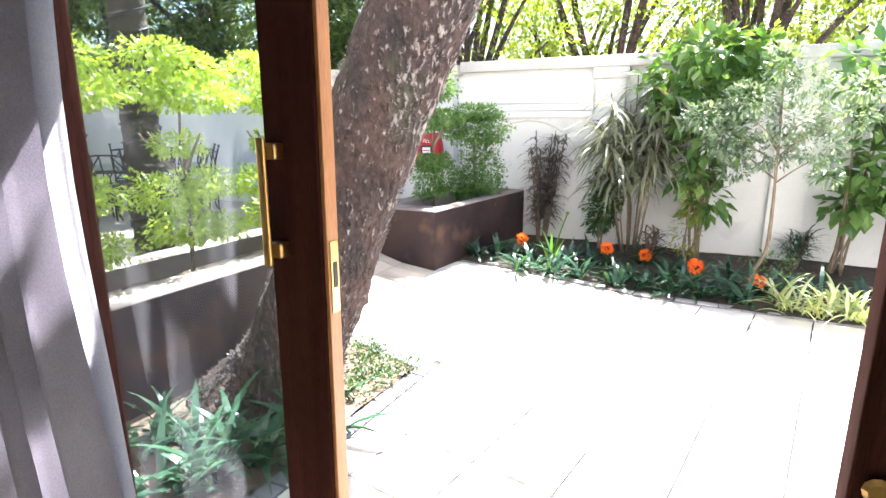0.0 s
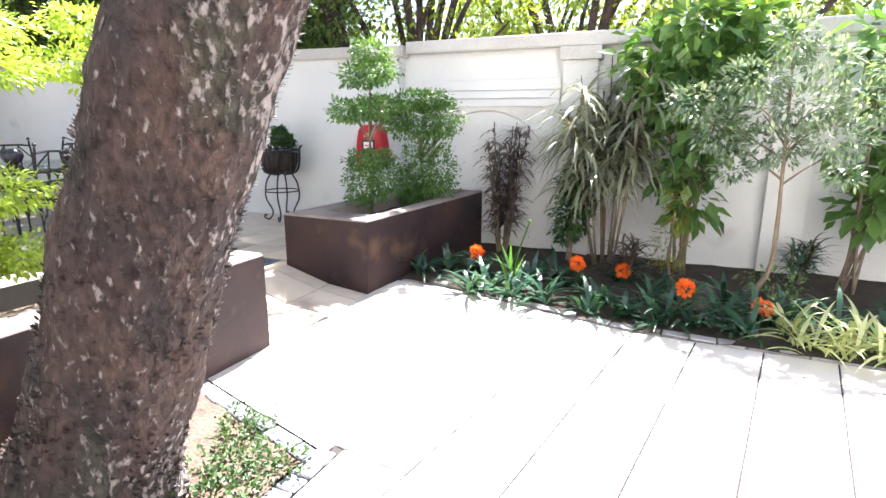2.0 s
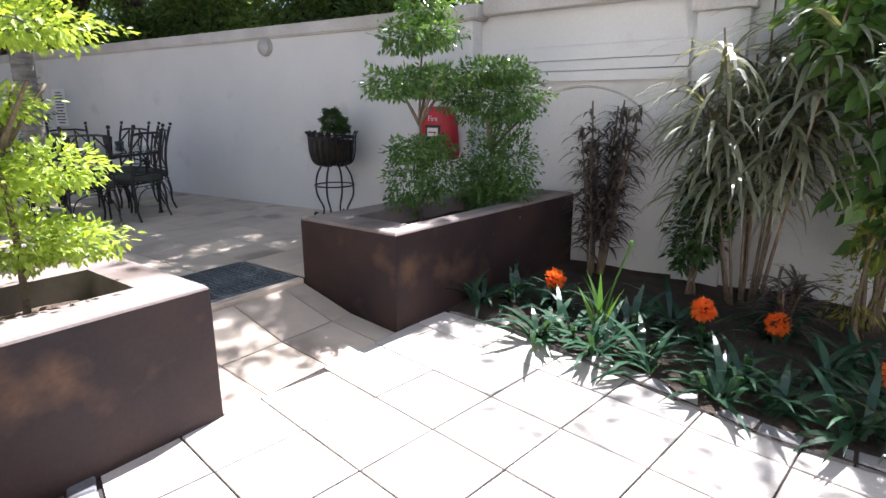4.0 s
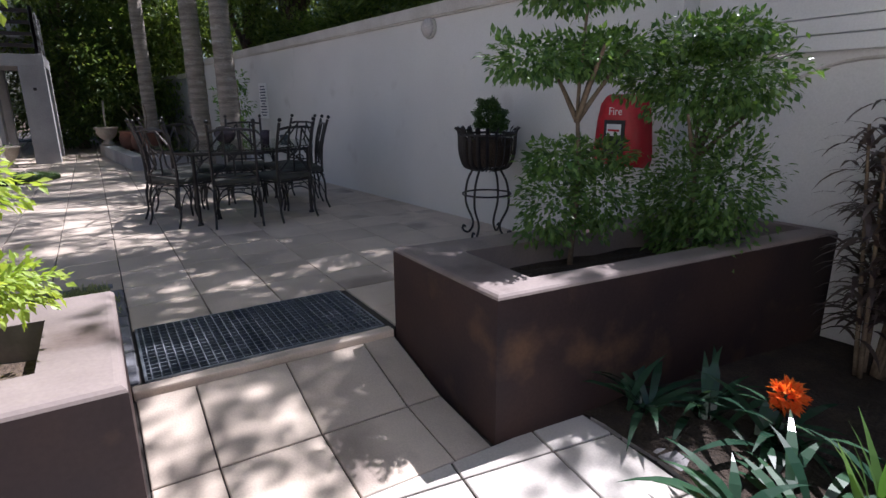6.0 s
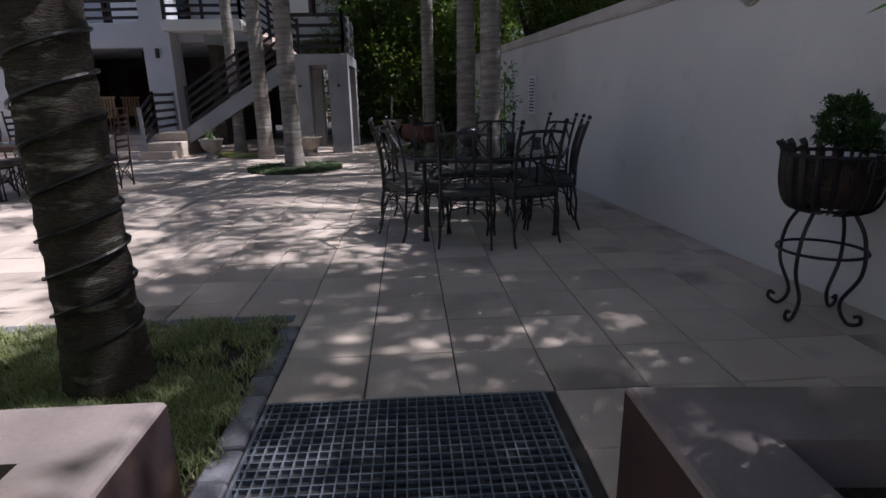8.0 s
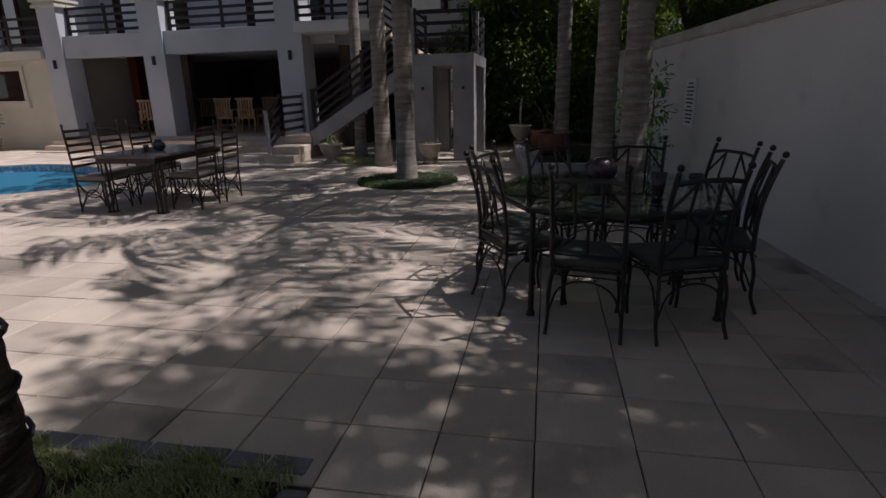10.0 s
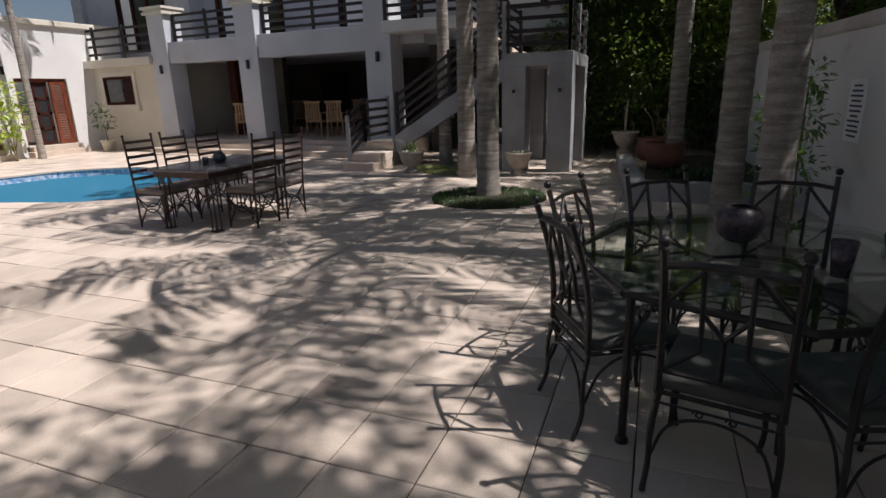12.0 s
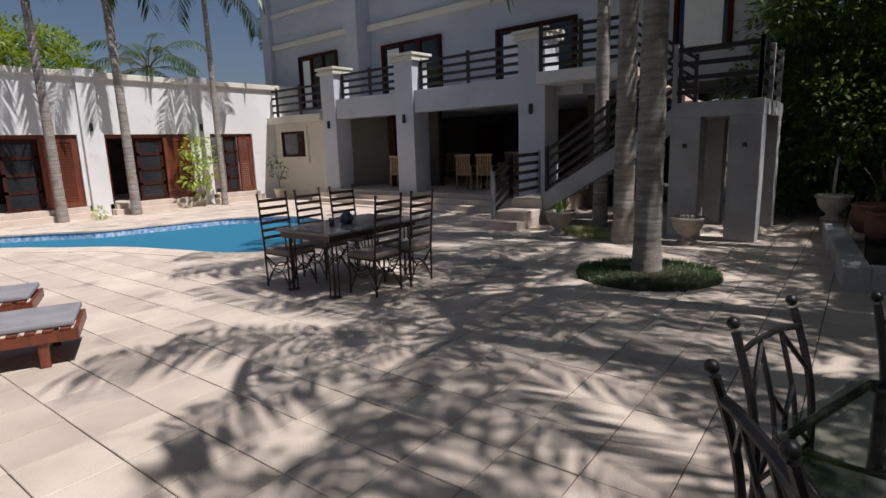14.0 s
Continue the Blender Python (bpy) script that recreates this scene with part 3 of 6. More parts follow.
part("jamb", boxes((-1.965, -1.89, -0.03, 0.15, 0.0, 2.25), bevel=0.004), DARKWOOD, frame_)
part("head", boxes((-1.89, -0.0755, -0.03, 0.15, 2.17, 2.25), bevel=0.004), DARKWOOD, frame_)
part("sill", boxes((-1.89, -0.075, -0.02, 0.14, 0.0, 0.02), bevel=0.004), DARKWOOD, frame_)
bm = bmesh.new()
lathe(bm, [(0.014, 0), (0.018, 0.004), (0.012, 0.01)], 12)
bmesh.ops.rotate(bm, verts=bm.verts[:], matrix=Matrix.Rotation(radians(90), 3, "X"))
bmesh.ops.translate(bm, verts=bm.verts[:], vec=(-0.045, -0.03, 1.16))
part("screw_cover", bm, BRASS, frame_, "round brass screw cover")
slide = thing("sliding_door", -0.66, HY, 0, 0, "open sliding glass door in dark timber with a brass pull handle", "door")
part("stile", boxes((-0.125, 0, 0.0, 0.045, 0.025, 2.16), bevel=0.004), DARKWOOD, slide)
# strip coloured for the sunlit edge of the stile
part("edge_strip", boxes((0.0, 0.009, 0.006, 0.039, 0.025, 2.16), bevel=0.002), ORANGEWOOD, slide, "timber door edge coloured orange as if sunlit")
part("stile", boxes((-0.86, -0.76, 0.0, 0.045, 0.025, 2.16), bevel=0.004), DARKWOOD, slide)
part("rail", boxes((-0.76, -0.125, 0.0, 0.045, 2.06, 2.16), bevel=0.004), DARKWOOD, slide)
part("rail", boxes((-0.76, -0.125, 0.0, 0.045, 0.025, 0.17), bevel=0.004), DARKWOOD, slide)
pane = part("pane", boxes((-0.76, -0.125, 0.02, 0.025, 0.17, 2.06)), WINDOWGLASS, slide)
pane.visible_shadow = False
handle = part("handle", boxes((-0.112, -0.094, -0.036, -0.026, 1.33, 1.57), bevel=0.004), BRASS, slide, "flat brass pull handle")
part("mount", boxes((-0.112, -0.075, -0.028, 0.0, 1.345, 1.375), bevel=0.006), BRASS, handle)
part("mount", boxes((-0.112, -0.075, -0.028, 0.0, 1.53, 1.56), bevel=0.006), BRASS, handle)
lock = part("lock_plate", boxes((0.009, 0.012, 0.012, 0.033, 1.24, 1.38), bevel=0.0012), BRASS, slide, "brass hook lock plate")
part("keeper", boxes((0.012, 0.0135, 0.017, 0.028, 1.29, 1.34)), BLACKPRINT, lock)

# curtain drawn to the side of the door
bm = bmesh.new()
cols, rows_ = 60, 14
grid = []
for j in range(rows_ + 1):
    z = 0.03 + 2.25 * j / rows_
    line = []
    for i in range(cols + 1):
        u = i / cols
        fold = 0.045 * math.sin(u * 34 + 0.6 * math.sin(j * 0.5)) + 0.015 * math.sin(u * 71)
        line.append(bm.verts.new((-0.62 * u - 0.05 * math.sin(z * 1.3), fold - 0.02 * j / rows_, z)))
    grid.append(line)
for a, b in zip(grid, grid[1:]):
    for i in range(cols):
        bm.faces.new((a[i], a[i + 1], b[i + 1], b[i]))
bmesh.ops.solidify(bm, geom=bm.faces[:], thickness=0.004)
cur = tagged(finish("curtain", bm, FABRIC, True), "grey cloth curtain drawn aside at the glass door", "curtain")
cur.matrix_basis = pose(-1.10, HY - 0.16, 0, 0, 0, 0)

# ---- planter boxes ----
def planter_box(x0, x1, y0, y1, z0, top, rim_gap, rim, label, skew=0.0):
    ob = thing("planter_box", (x0 + x1) / 2, (y0 + y1) / 2, z0, 0, label, "planter")
    cx, cy = (x0 + x1) / 2, (y0 + y1) / 2
    a0, a1 = rim_gap  # rim width at the y0 and y1 ends
    b0, b1 = rim      # rim width at the x0 and x1 sides
    xi0, xi1, yi0, yi1 = x0 + b0, x1 - b1, y0 + a0, y1 - a1
    bm = bmesh.new()
    def loop(xa, xb, ya, yb, z):
        return [bm.verts.new((xa - cx, ya - cy, z - z0)), bm.verts.new((xb - cx, ya - cy, z - z0)), bm.verts.new((xb - cx, yb - cy, z - z0)), bm.verts.new((xa - cx, yb - cy, z - z0))]
    L = [loop(x0, x1, y0, y1, z0 - 0.02), loop(x0, x1, y0, y1, top - 0.022), ]
    for a, b in zip(L, L[1:]):
        for k in range(4):
            bm.faces.new((a[k - 1], a[k], b[k], b[k - 1]))
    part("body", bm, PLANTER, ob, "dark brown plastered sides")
    bm = bmesh.new()
    L = [loop(x0, x1, y0, y1, top - 0.022), loop(x0 + 0.004, x1 - 0.004, y0 + 0.004, y1 - 0.004, top - 0.012), loop(x0 + 0.014, x1 - 0.014, y0 + 0.014, y1 - 0.014, top - 0.003), loop(x0 + 0.03, x1 - 0.03, y0 + 0.03, y1 - 0.03, top), loop(xi0, xi1, yi0, yi1, top), loop(xi0, xi1, yi0, yi1, top - 0.25)]
    for a, b in zip(L, L[1:]):
        for k in range(4):
            bm.faces.new((a[k - 1], a[k], b[k], b[k - 1]))
    part("rim", bm, PLANTER_TOP, ob, "worn rim, paler in colour for the sun on top")
    bm = bmesh.new()
    nx, ny = 14, max(6, int((yi1 - yi0) / 0.12))
    g = [[bm.verts.new((xi0 + (xi1 - xi0) * i / nx - cx, yi0 + (yi1 - yi0) * j / ny - cy, top - 0.13 - z0 + 0.02 * noise.noise((i * 0.6, j * 0.6, x0)))) for i in range(nx + 1)] for j in range(ny + 1)]
    for a, b in zip(g, g[1:]):
        for i in range(nx):
            bm.faces.new((a[i], a[i + 1], b[i + 1], b[i]))
    tagged(part("soil", bm, SOIL if x0 + y0 > 0 else LITTER, ob, "dry soil and leaf litter"), kind="stuff")
    for child in ob.children:
        for q in child.data.vertices:
            q.co.x += skew * (q.co.y + cy - y0)
    return ob


planter_box(-3.68, -2.78, 5.15, 7.45, 0.0, 0.66, (0.26, 0.10), (0.26, 0.13), "dark brown plastered planter box against the white wall", 0.085)
planter_box(-3.72, -2.77, 0.98, 3.88, 0.0, 0.66, (0.15, 0.22), (0.26, 0.22), "dark brown plastered planter box beside the leaning tree")

# ---- ramp, kerb and grate between the planters ----
bm = bmesh.new()
for (xa, za), (xb, zb) in zip(((-2.77, -0.012), (-3.18, 0.028), (-3.66, 0.158)), ((-3.18, 0.028), (-3.66, 0.158), (-3.70, 0.165))):
    bm.faces.new([bm.verts.new(p) for p in ((xa, 3.88, za), (xa, 5.14, za), (xb, 5.14, zb), (xb, 3.88, zb))])
setting("ramp_base", bm, MORTAR, "mortar bed of the small ramp")
kerb = setting("kerb", boxes((-3.735, -3.668, 3.885, 5.135, 0.05, TERRACE + 0.004), bevel=0.010), PAVER, "stone kerb at the head of the ramp")
grate = thing("drain_grating", -4.08, 4.525, TERRACE, 0, "galvanised steel floor grating laid flush in the paving", "floor grating")
gx, gy = 0.335, 0.575
# black plate just under the bars, standing in for the pit's shade
part("pit", boxes((-gx, gx, -gy, gy, -0.011, -0.006)), BLACKPRINT, grate)
part("border", boxes((-gx - 0.01, gx + 0.01, -gy - 0.012, -gy, -0.006, 0.012), (-gx - 0.01, gx + 0.01, gy, gy + 0.012, -0.006, 0.012), (-gx - 0.012, -gx, -gy, gy, -0.006, 0.012), (gx, gx + 0.012, -gy, gy, -0.006, 0.012)), GRATE, grate)
bar = boxes((-gx, gx, -0.0028, 0.0028, -0.005, 0.012))
bar_a = finish("bar", bar, GRATE)
bar_b = finish("bar", boxes((-0.0028, 0.0028, -gy, gy, -0.005, 0.0115)), GRATE)
for first, count, span, axis in ((bar_a, 29, gy, 1), (bar_b, 15, gx, 0)):
    for k in range(count):
        o = first if k == 0 else first.copy()
        if k:
            scene.collection.objects.link(o)
        o.parent = grate
        o.location = [0, 0, 0]
        o.location[axis] = -span + 2 * span * (k + 0.5) / count


# ---- main building ----
FX = -17.3
COLS = ((-8.45, -7.85), (-5.60, -4.95), (-1.93, -1.28))
MB_TURN = -4.0
main = thing("main_building", FX, -1.6, TERRACE, MB_TURN, "white two-storey villa with a deep porch and a railed balcony", "building")
M0 = Vector((FX, -1.6, TERRACE))
BAYS = ((-14.8, -13.5, -11.76, -10.6, -9.33, -9.28, -8.62, -5.98, -5.30, -1.95, -1.25, 3.0), (-13.9, -12.6, -10.86, -9.82, -8.5, -8.45, -7.85, -5.60, -4.95, -1.93, -1.28, 3.0))


def along(y):
    """Stretch the plan so that the porch bays are equally wide."""
    return float(np.interp(y, BAYS[1], BAYS[0]))


def on_house(x, y, z):
    """A place of the building's plan, in the world."""
    return M0 + Matrix.Rotation(radians(MB_TURN), 3, "Z") @ (Vector((x, along(y), z)) - M0)



def mb(*dims, bevel=0.0):
    """Boxes in world places, laid into the main building."""
    bm = boxes(*[(a, b, along(c), along(d), e, f) for a, b, c, d, e, f in dims], bevel=bevel)
    bmesh.ops.translate(bm, verts=bm.verts[:], vec=-M0)
    return bm


for y0, y1 in COLS:
    col_ = part("column", mb((FX - 0.6, FX, y0, y1, 0.55, 4.06), bevel=0.01), HOUSE_SHADED, main, "white plastered column")
    part("capital", mb((FX - 0.68, FX + 0.08, y0 - 0.08, y1 + 0.08, 4.06, 4.14), (FX - 0.64, FX + 0.04, y0 - 0.04, y1 + 0.04, 4.14, 4.20), (FX - 0.70, FX + 0.10, y0 - 0.10, y1 + 0.10, 4.20, 4.27), bevel=0.008), CREAM, col_)
    lampy = (y0 + y1) / 2
    part("wall_light", mb((FX, FX + 0.07, lampy - 0.035, lampy + 0.035, 2.45, 2.68), bevel=0.015), IRON, col_, "small dark wall light")
part("porch_floor", mb((-23.0, FX + 0.05, -8.4, -1.0, TERRACE - 0.02, 0.58)), PAVER, main)
for k in range(3):
    part("step", mb((FX + 0.05 + 0.30 * k, FX + 0.35 + 0.30 * k, -8.4, -1.35, TERRACE - 0.02, 0.58 - 0.10 - 0.125 * k), bevel=0.01), PAVER, main, "sandstone step")
part("beam", mb((FX - 0.45, FX - 0.05, -7.85, -5.60, 2.72, 3.30), (FX - 0.45, FX - 0.05, -4.95, -1.93, 2.72, 3.30), bevel=0.01), HOUSE_SHADED, main, "white balcony edge beam")
part("balcony_slab", mb((-23.0, FX - 0.46, -8.4, -0.6, 2.85, 3.26)), HOUSE_SHADED, main)
part("side_wall", mb((-23.0, FX - 0.2, -12.6, -8.46, TERRACE - 0.1, 2.72), bevel=0.01), CREAM, main, "cream ground floor wall")
part("ledge", mb((-23.0, FX + 0.08, -12.6, -8.50, 2.72, 2.95), bevel=0.015), CREAM, main)
part("porch_back", mb((-23.3, -23.0, -8.45, 0.5, 0.5, 3.3)), DARKROOM, main, "porch back wall in a colour darkened for deep shade")
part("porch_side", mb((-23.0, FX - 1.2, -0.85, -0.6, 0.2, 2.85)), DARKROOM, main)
# added dark panel, standing in for the shaded opening of this bay
part("porch_inner_wall", mb((-19.4, -19.2, -7.15, -5.7, 0.58, 2.85)), DARKROOM, main, "dark panel standing in for deep porch shade")
part("porch_post", mb((-19.0, -18.75, -7.2, -6.95, 0.58, 2.85)), DARKWOOD, main)
part("porch_post", mb((-20.4, -20.1, -3.3, -3.0, 0.58, 2.85)), DARKWOOD, main)
for y in (-6.9, -5.2, -2.6):
    part("porch_door", mb((-23.0, -22.94, y, y + 1.0, 0.58, 2.5), bevel=0.01), DARKWOOD, main, "dark timber door")
# ground floor window
win = part("window", mb((FX - 0.2, FX - 0.16, -10.86, -9.82, 1.68, 2.36)), DARKGLASS, main)
part("window_frame", mb((FX - 0.2, FX - 0.12, -10.94, -10.86, 1.60, 2.44), (FX - 0.2, FX - 0.12, -9.82, -9.74, 1.60, 2.44), (FX - 0.2, FX - 0.12, -10.86, -9.82, 2.36, 2.44), (FX - 0.2, FX - 0.12, -10.86, -9.82, 1.60, 1.68)), DARKWOOD, win)
part("surround", mb((FX - 0.2, FX - 0.14, -11.08, -10.945, 1.48, 2.58), (FX - 0.2, FX - 0.14, -9.735, -9.60, 1.48, 2.58), (FX - 0.2, FX - 0.14, -10.945, -9.735, 2.445, 2.58), (FX - 0.2, FX - 0.10, -11.12, -9.56, 1.40, 1.595)), CREAM, win)
part("drain_pipe", mb((FX - 0.2, FX - 0.1, -12.28, -12.18, 0.2, 2.72), bevel=0.02), HOUSE_SHADED, main)

# upper storey
UX = -18.9
part("upper_wall", mb((-26, UX, -13.7, -8.2, 3.0, 9.4), (-26, UX - 0.35, -8.2, 2.6, 3.0, 8.6)), HOUSE_SHADED, main, "white upper storey wall")
part("corner_pilaster", mb((UX, UX + 0.22, -8.75, -8.2, 2.95, 9.4)), HOUSE_SHADED, main)
part("corner_pilaster", mb((UX, UX + 0.18, -13.7, -13.2, 2.95, 9.4)), HOUSE_SHADED, main)
part("moulding", mb((UX, UX + 0.10, -13.2, -8.75, 5.55, 5.75), (UX - 0.35, UX - 0.22, -8.2, 2.6, 5.55, 5.75), bevel=0.02), CREAM, main)
part("moulding", mb((UX, UX + 0.07, -13.2, -8.75, 6.7, 6.85), (UX - 0.35, UX - 0.26, -8.2, 2.6, 6.6, 6.75), bevel=0.02), CREAM, main)
part("roof_cornice", mb((-26, UX + 0.35, -13.9, -8.0, 9.4, 9.65), (-26, UX + 0.0, -8.0, 2.8, 8.6, 8.85), bevel=0.03), CREAM, main)


def upper_window(y0, y1, z0, z1, x, leaves):
    w_ = part("window", mb((x, x + 0.03, y0, y1, z0, z1)), DARKGLASS, main)
    part("window_frame", mb((x, x + 0.09, y0 - 0.09, y0, z0, z1 + 0.09), (x, x + 0.09, y1, y1 + 0.09, z0, z1 + 0.09), (x, x + 0.09, y0, y1, z1, z1 + 0.09)), DARKWOOD, w_)
    for k in range(1, leaves):
        y = y0 + (y1 - y0) * k / leaves
        part("mullion", mb((x + 0.031, x + 0.08, y - 0.05, y + 0.05, z0, z1)), DARKWOOD, w_)
    part("curtain", mb((x + 0.031, x + 0.036, y0 + 0.12, y0 + (y1 - y0) / leaves - 0.1, z0 + 0.1, z1 - 0.08)), OFFWHITE, w_, "pale curtain behind the glass")


upper_window(-11.5, -9.6, 3.25, 5.05, UX, 3)
upper_window(-7.6, -5.6, 3.30, 4.95, UX - 0.35, 3)
upper_window(-3.6, -1.6, 3.30, 4.75, UX - 0.35, 2)
upper_window(0.9, 1.9, 3.6, 5.0, UX - 0.35, 1)


def railing(name, path, z0, height, rails, label, posts_every=1.4, parent=None, rail_h=0.07):
    """A timber railing along a line of (x, y, z) points at floor height; posts and flat rails are parts."""
    a0 = Vector(path[0])
    ob = thing(name, a0.x, a0.y, a0.z, 0, label, "railing")
    for p, q in zip(path, path[1:]):
        p, q = Vector(p) - a0, Vector(q) - a0
        n_ = max(1, round((q - p).length / posts_every))
        for k in range(n_ + 1):
            c = p.lerp(q, k / n_)
            part("post", boxes((c.x - 0.035, c.x + 0.035, c.y - 0.035, c.y + 0.035, c.z, c.z + height + 0.04), bevel=0.006), GREYWALL if parent else RAILWOOD, ob)
        side = Vector((q.y - p.y, p.x - q.x, 0)).normalized() * 0.02
        for r in range(rails):
            z = height * (r + 0.75) / rails
            bm = bmesh.new()
            vs = []
            for c in (p, q):
                for s_, h in ((1, -1), (1, 1), (-1, 1), (-1, -1)):
                    vs.append(bm.verts.new(c + side * s_ * 0.9 + Vector((0, 0, z + h * rail_h / 2))))
            for f in ((0, 1, 2, 3), (7, 6, 5, 4), (0, 4, 5, 1), (1, 5, 6, 2), (2, 6, 7, 3), (3, 7, 4, 0)):
                bm.faces.new([vs[i] for i in f])
            part("rail", bm, RAILWOOD, ob)
    return ob


railing("balcony_railing", [on_house(*p) for p in [(FX - 0.2, -12.5, 2.95), (FX - 0.2, -8.50, 2.95)]], 0, 0.95, 4, "dark timber balcony railing with flat horizontal rails")
railing("balcony_railing", [on_house(*p) for p in [(FX - 0.3, -7.80, 3.30), (FX - 0.3, -5.65, 3.30)]], 0, 0.78, 4, "dark timber balcony railing between white columns")
railing("balcony_railing", [on_house(*p) for p in [(FX - 0.3, -4.90, 3.30), (FX - 0.3, -1.98, 3.30)]], 0, 0.78, 4, "dark timber balcony railing between white columns")

# ---- outdoor stair ----
stair = thing("outdoor_stair", -15.9, 0, TERRACE, 0, "concrete outdoor stair rising to a landing on pillars", "stair")
S0 = Vector((-15.9, 0, TERRACE))


def sb(*dims, bevel=0.0):
    bm = boxes(*dims, bevel=bevel)
    bmesh.ops.translate(bm, verts=bm.verts[:], vec=-S0)
    return bm


TX = -15.3
part("pillar", sb((TX - 0.42, TX, 1.97, 2.42, TERRACE - 0.02, 2.13), bevel=0.01), GREYWALL, stair, "grey plastered pillar")
part("pillar", sb((TX - 0.42, TX, 2.83, 3.27, TERRACE - 0.02, 2.13), bevel=0.01), GREYWALL, stair, "grey plastered pillar")
part("pillar", sb((TX - 2.2, TX - 1.85, 2.83, 3.27, TERRACE - 0.02, 2.13), bevel=0.01), GREYWALL, stair, "grey plastered pillar")
part("pillar", sb((TX - 2.2, TX - 1.85, 1.97, 2.42, TERRACE - 0.02, 2.13), bevel=0.01), GREYWALL, stair, "grey plastered pillar")
part("landing", sb((TX - 2.25, TX + 0.003, 1.965, 3.275, 2.13, 2.36), bevel=0.008), GREYWALL, stair)
for y in (2.2, 3.05):
    part("button_light", sb((TX, TX + 0.03, y - 0.03, y + 0.03, 1.66, 1.72), bevel=0.008), IRON, stair)
part("low_step", sb((-15.75, -14.75, -1.25, -0.55, TERRACE - 0.01, 0.36), bevel=0.012), PAVER, stair)
part("low_step", sb((-15.75, -15.05, -1.25, -0.55, 0.36, 0.52), bevel=0.012), PAVER, stair)
part("low_step", sb((-16.9, -15.75, -1.25, -0.55, TERRACE - 0.01, 0.70), bevel=0.012), PAVER, stair)
n_steps = 10
for k in range(n_steps):
    y0 = -0.55 + 2.49 * k / n_steps
    z = 0.70 + (2.36 - 0.70) * (k + 1) / (n_steps + 1)
    part("tread", sb((-16.85, -15.95, y0, y0 + 0.27, z - 0.16, z), bevel=0.008), PAVER, stair)
for x0, x1 in ((-15.95, -15.80),):
    bm = bmesh.new()
    prof = [(-0.60, 0.42), (-0.60, 0.78), (1.94, 2.36), (1.94, 1.95)]
    a = [bm.verts.new(Vector((x0, y, z)) - S0) for y, z in prof]
    b = [bm.verts.new(Vector((x1, y, z)) - S0) for y, z in prof]
    bm.faces.new(a)
    bm.faces.new(b[::-1])
    for k in range(4):
        bm.faces.new((a[k - 1], a[k], b[k], b[k - 1]))
    part("stringer", bm, GREYWALL, stair, "sloping concrete stringer")
part("upper_platform", sb((-18.0, -16.9, -1.28, 0.6, 3.05, 3.30), bevel=0.012), WHITE, stair)
for k in range(6):
    y0 = 1.94 - 1.34 * (k + 1) / 6
    z = 2.36 + 0.94 * (k + 1) / 7
    part("tread", sb((-17.95, -17.05, y0, y0 + 0.25, z - 0.16, z), bevel=0.008), PAVER, stair)
railing("stair_railing", [(-15.0, -1.22, 0.36), (-15.7, -1.22, 0.70), (-16.9, -1.22, 0.72)], 0, 0.9, 5, "dark timber handrail beside low sandstone steps", 1.1, stair)
railing("stair_railing", [(-15.88, -0.5, 0.78), (-15.88, 1.94, 2.36)], 0, 0.92, 5, "dark timber handrail sloping up the stair", 1.2)
railing("landing_railing", [(-17.5, 3.2, 2.36), (-15.36, 3.2, 2.36), (-15.36, 2.0, 2.36)], 0, 0.86, 4, "dark timber railing round the stair landing", 1.2, stair)
railing("stair_railing", [(-16.98, 1.94, 2.36), (-16.98, 0.6, 3.30), (-16.98, -1.2, 3.30)], 0, 0.9, 5, "dark timber handrail of the upper flight", 1.0)

# ---- guest wing ----
GY = -12.3
wing = thing("guest_wing", -13, GY, TERRACE, 0, "single-storey white guest wing with dark red louvred doors", "building")
W0 = Vector((-13, GY, TERRACE))


def gb(*dims, bevel=0.0):
    bm = boxes(*dims, bevel=bevel)
    bmesh.ops.translate(bm, verts=bm.verts[:], vec=-W0)
    return bm


DOORS = ((-11.95, -9.3), (-15.1, -12.62), (-17.3, -15.75))
edges = [-19.4] + [v for d in sorted(DOORS) for v in d] + [-2.0]
piers = list(zip(edges[0::2], edges[1::2]))
for a, b in piers:
    part("wall_pier", gb((a, b, GY - 0.3, GY, TERRACE - 0.05, 2.42)), WHITE, wing, "white plastered front wall")
part("wall", gb((-19.4, -2, GY - 0.3, GY, 2.42, 3.9)), WHITE, wing, "white plastered front wall")
part("parapet_coping", gb((-19.4, -2, GY - 0.38, GY + 0.10, 3.9, 4.06), bevel=0.02), CREAM, wing)
for x in (-12.28, -9.1, -15.42):
    part("pilaster", gb((x - 0.22, x + 0.22, GY, GY + 0.10, TERRACE - 0.02, 3.92), (x - 0.30, x + 0.30, GY, GY + 0.20, 3.92, 4.12), bevel=0.012), WHITE, wing)
    part("wall_light", gb((x - 0.035, x + 0.035, GY + 0.10, GY + 0.17, 2.5, 2.72), bevel=0.015), IRON, wing, "small dark wall light")
# back wall takes the shade-dark interior colour
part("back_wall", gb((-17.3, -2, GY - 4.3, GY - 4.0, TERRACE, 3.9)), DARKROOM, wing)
part("roof", gb((-17.3, -2, GY - 4.3, GY - 0.3, 3.5, 3.7)), WHITE, wing)
part("floor", gb((-17.3, -2, GY - 4.0, GY, TERRACE, 0.50)), PAVER, wing)
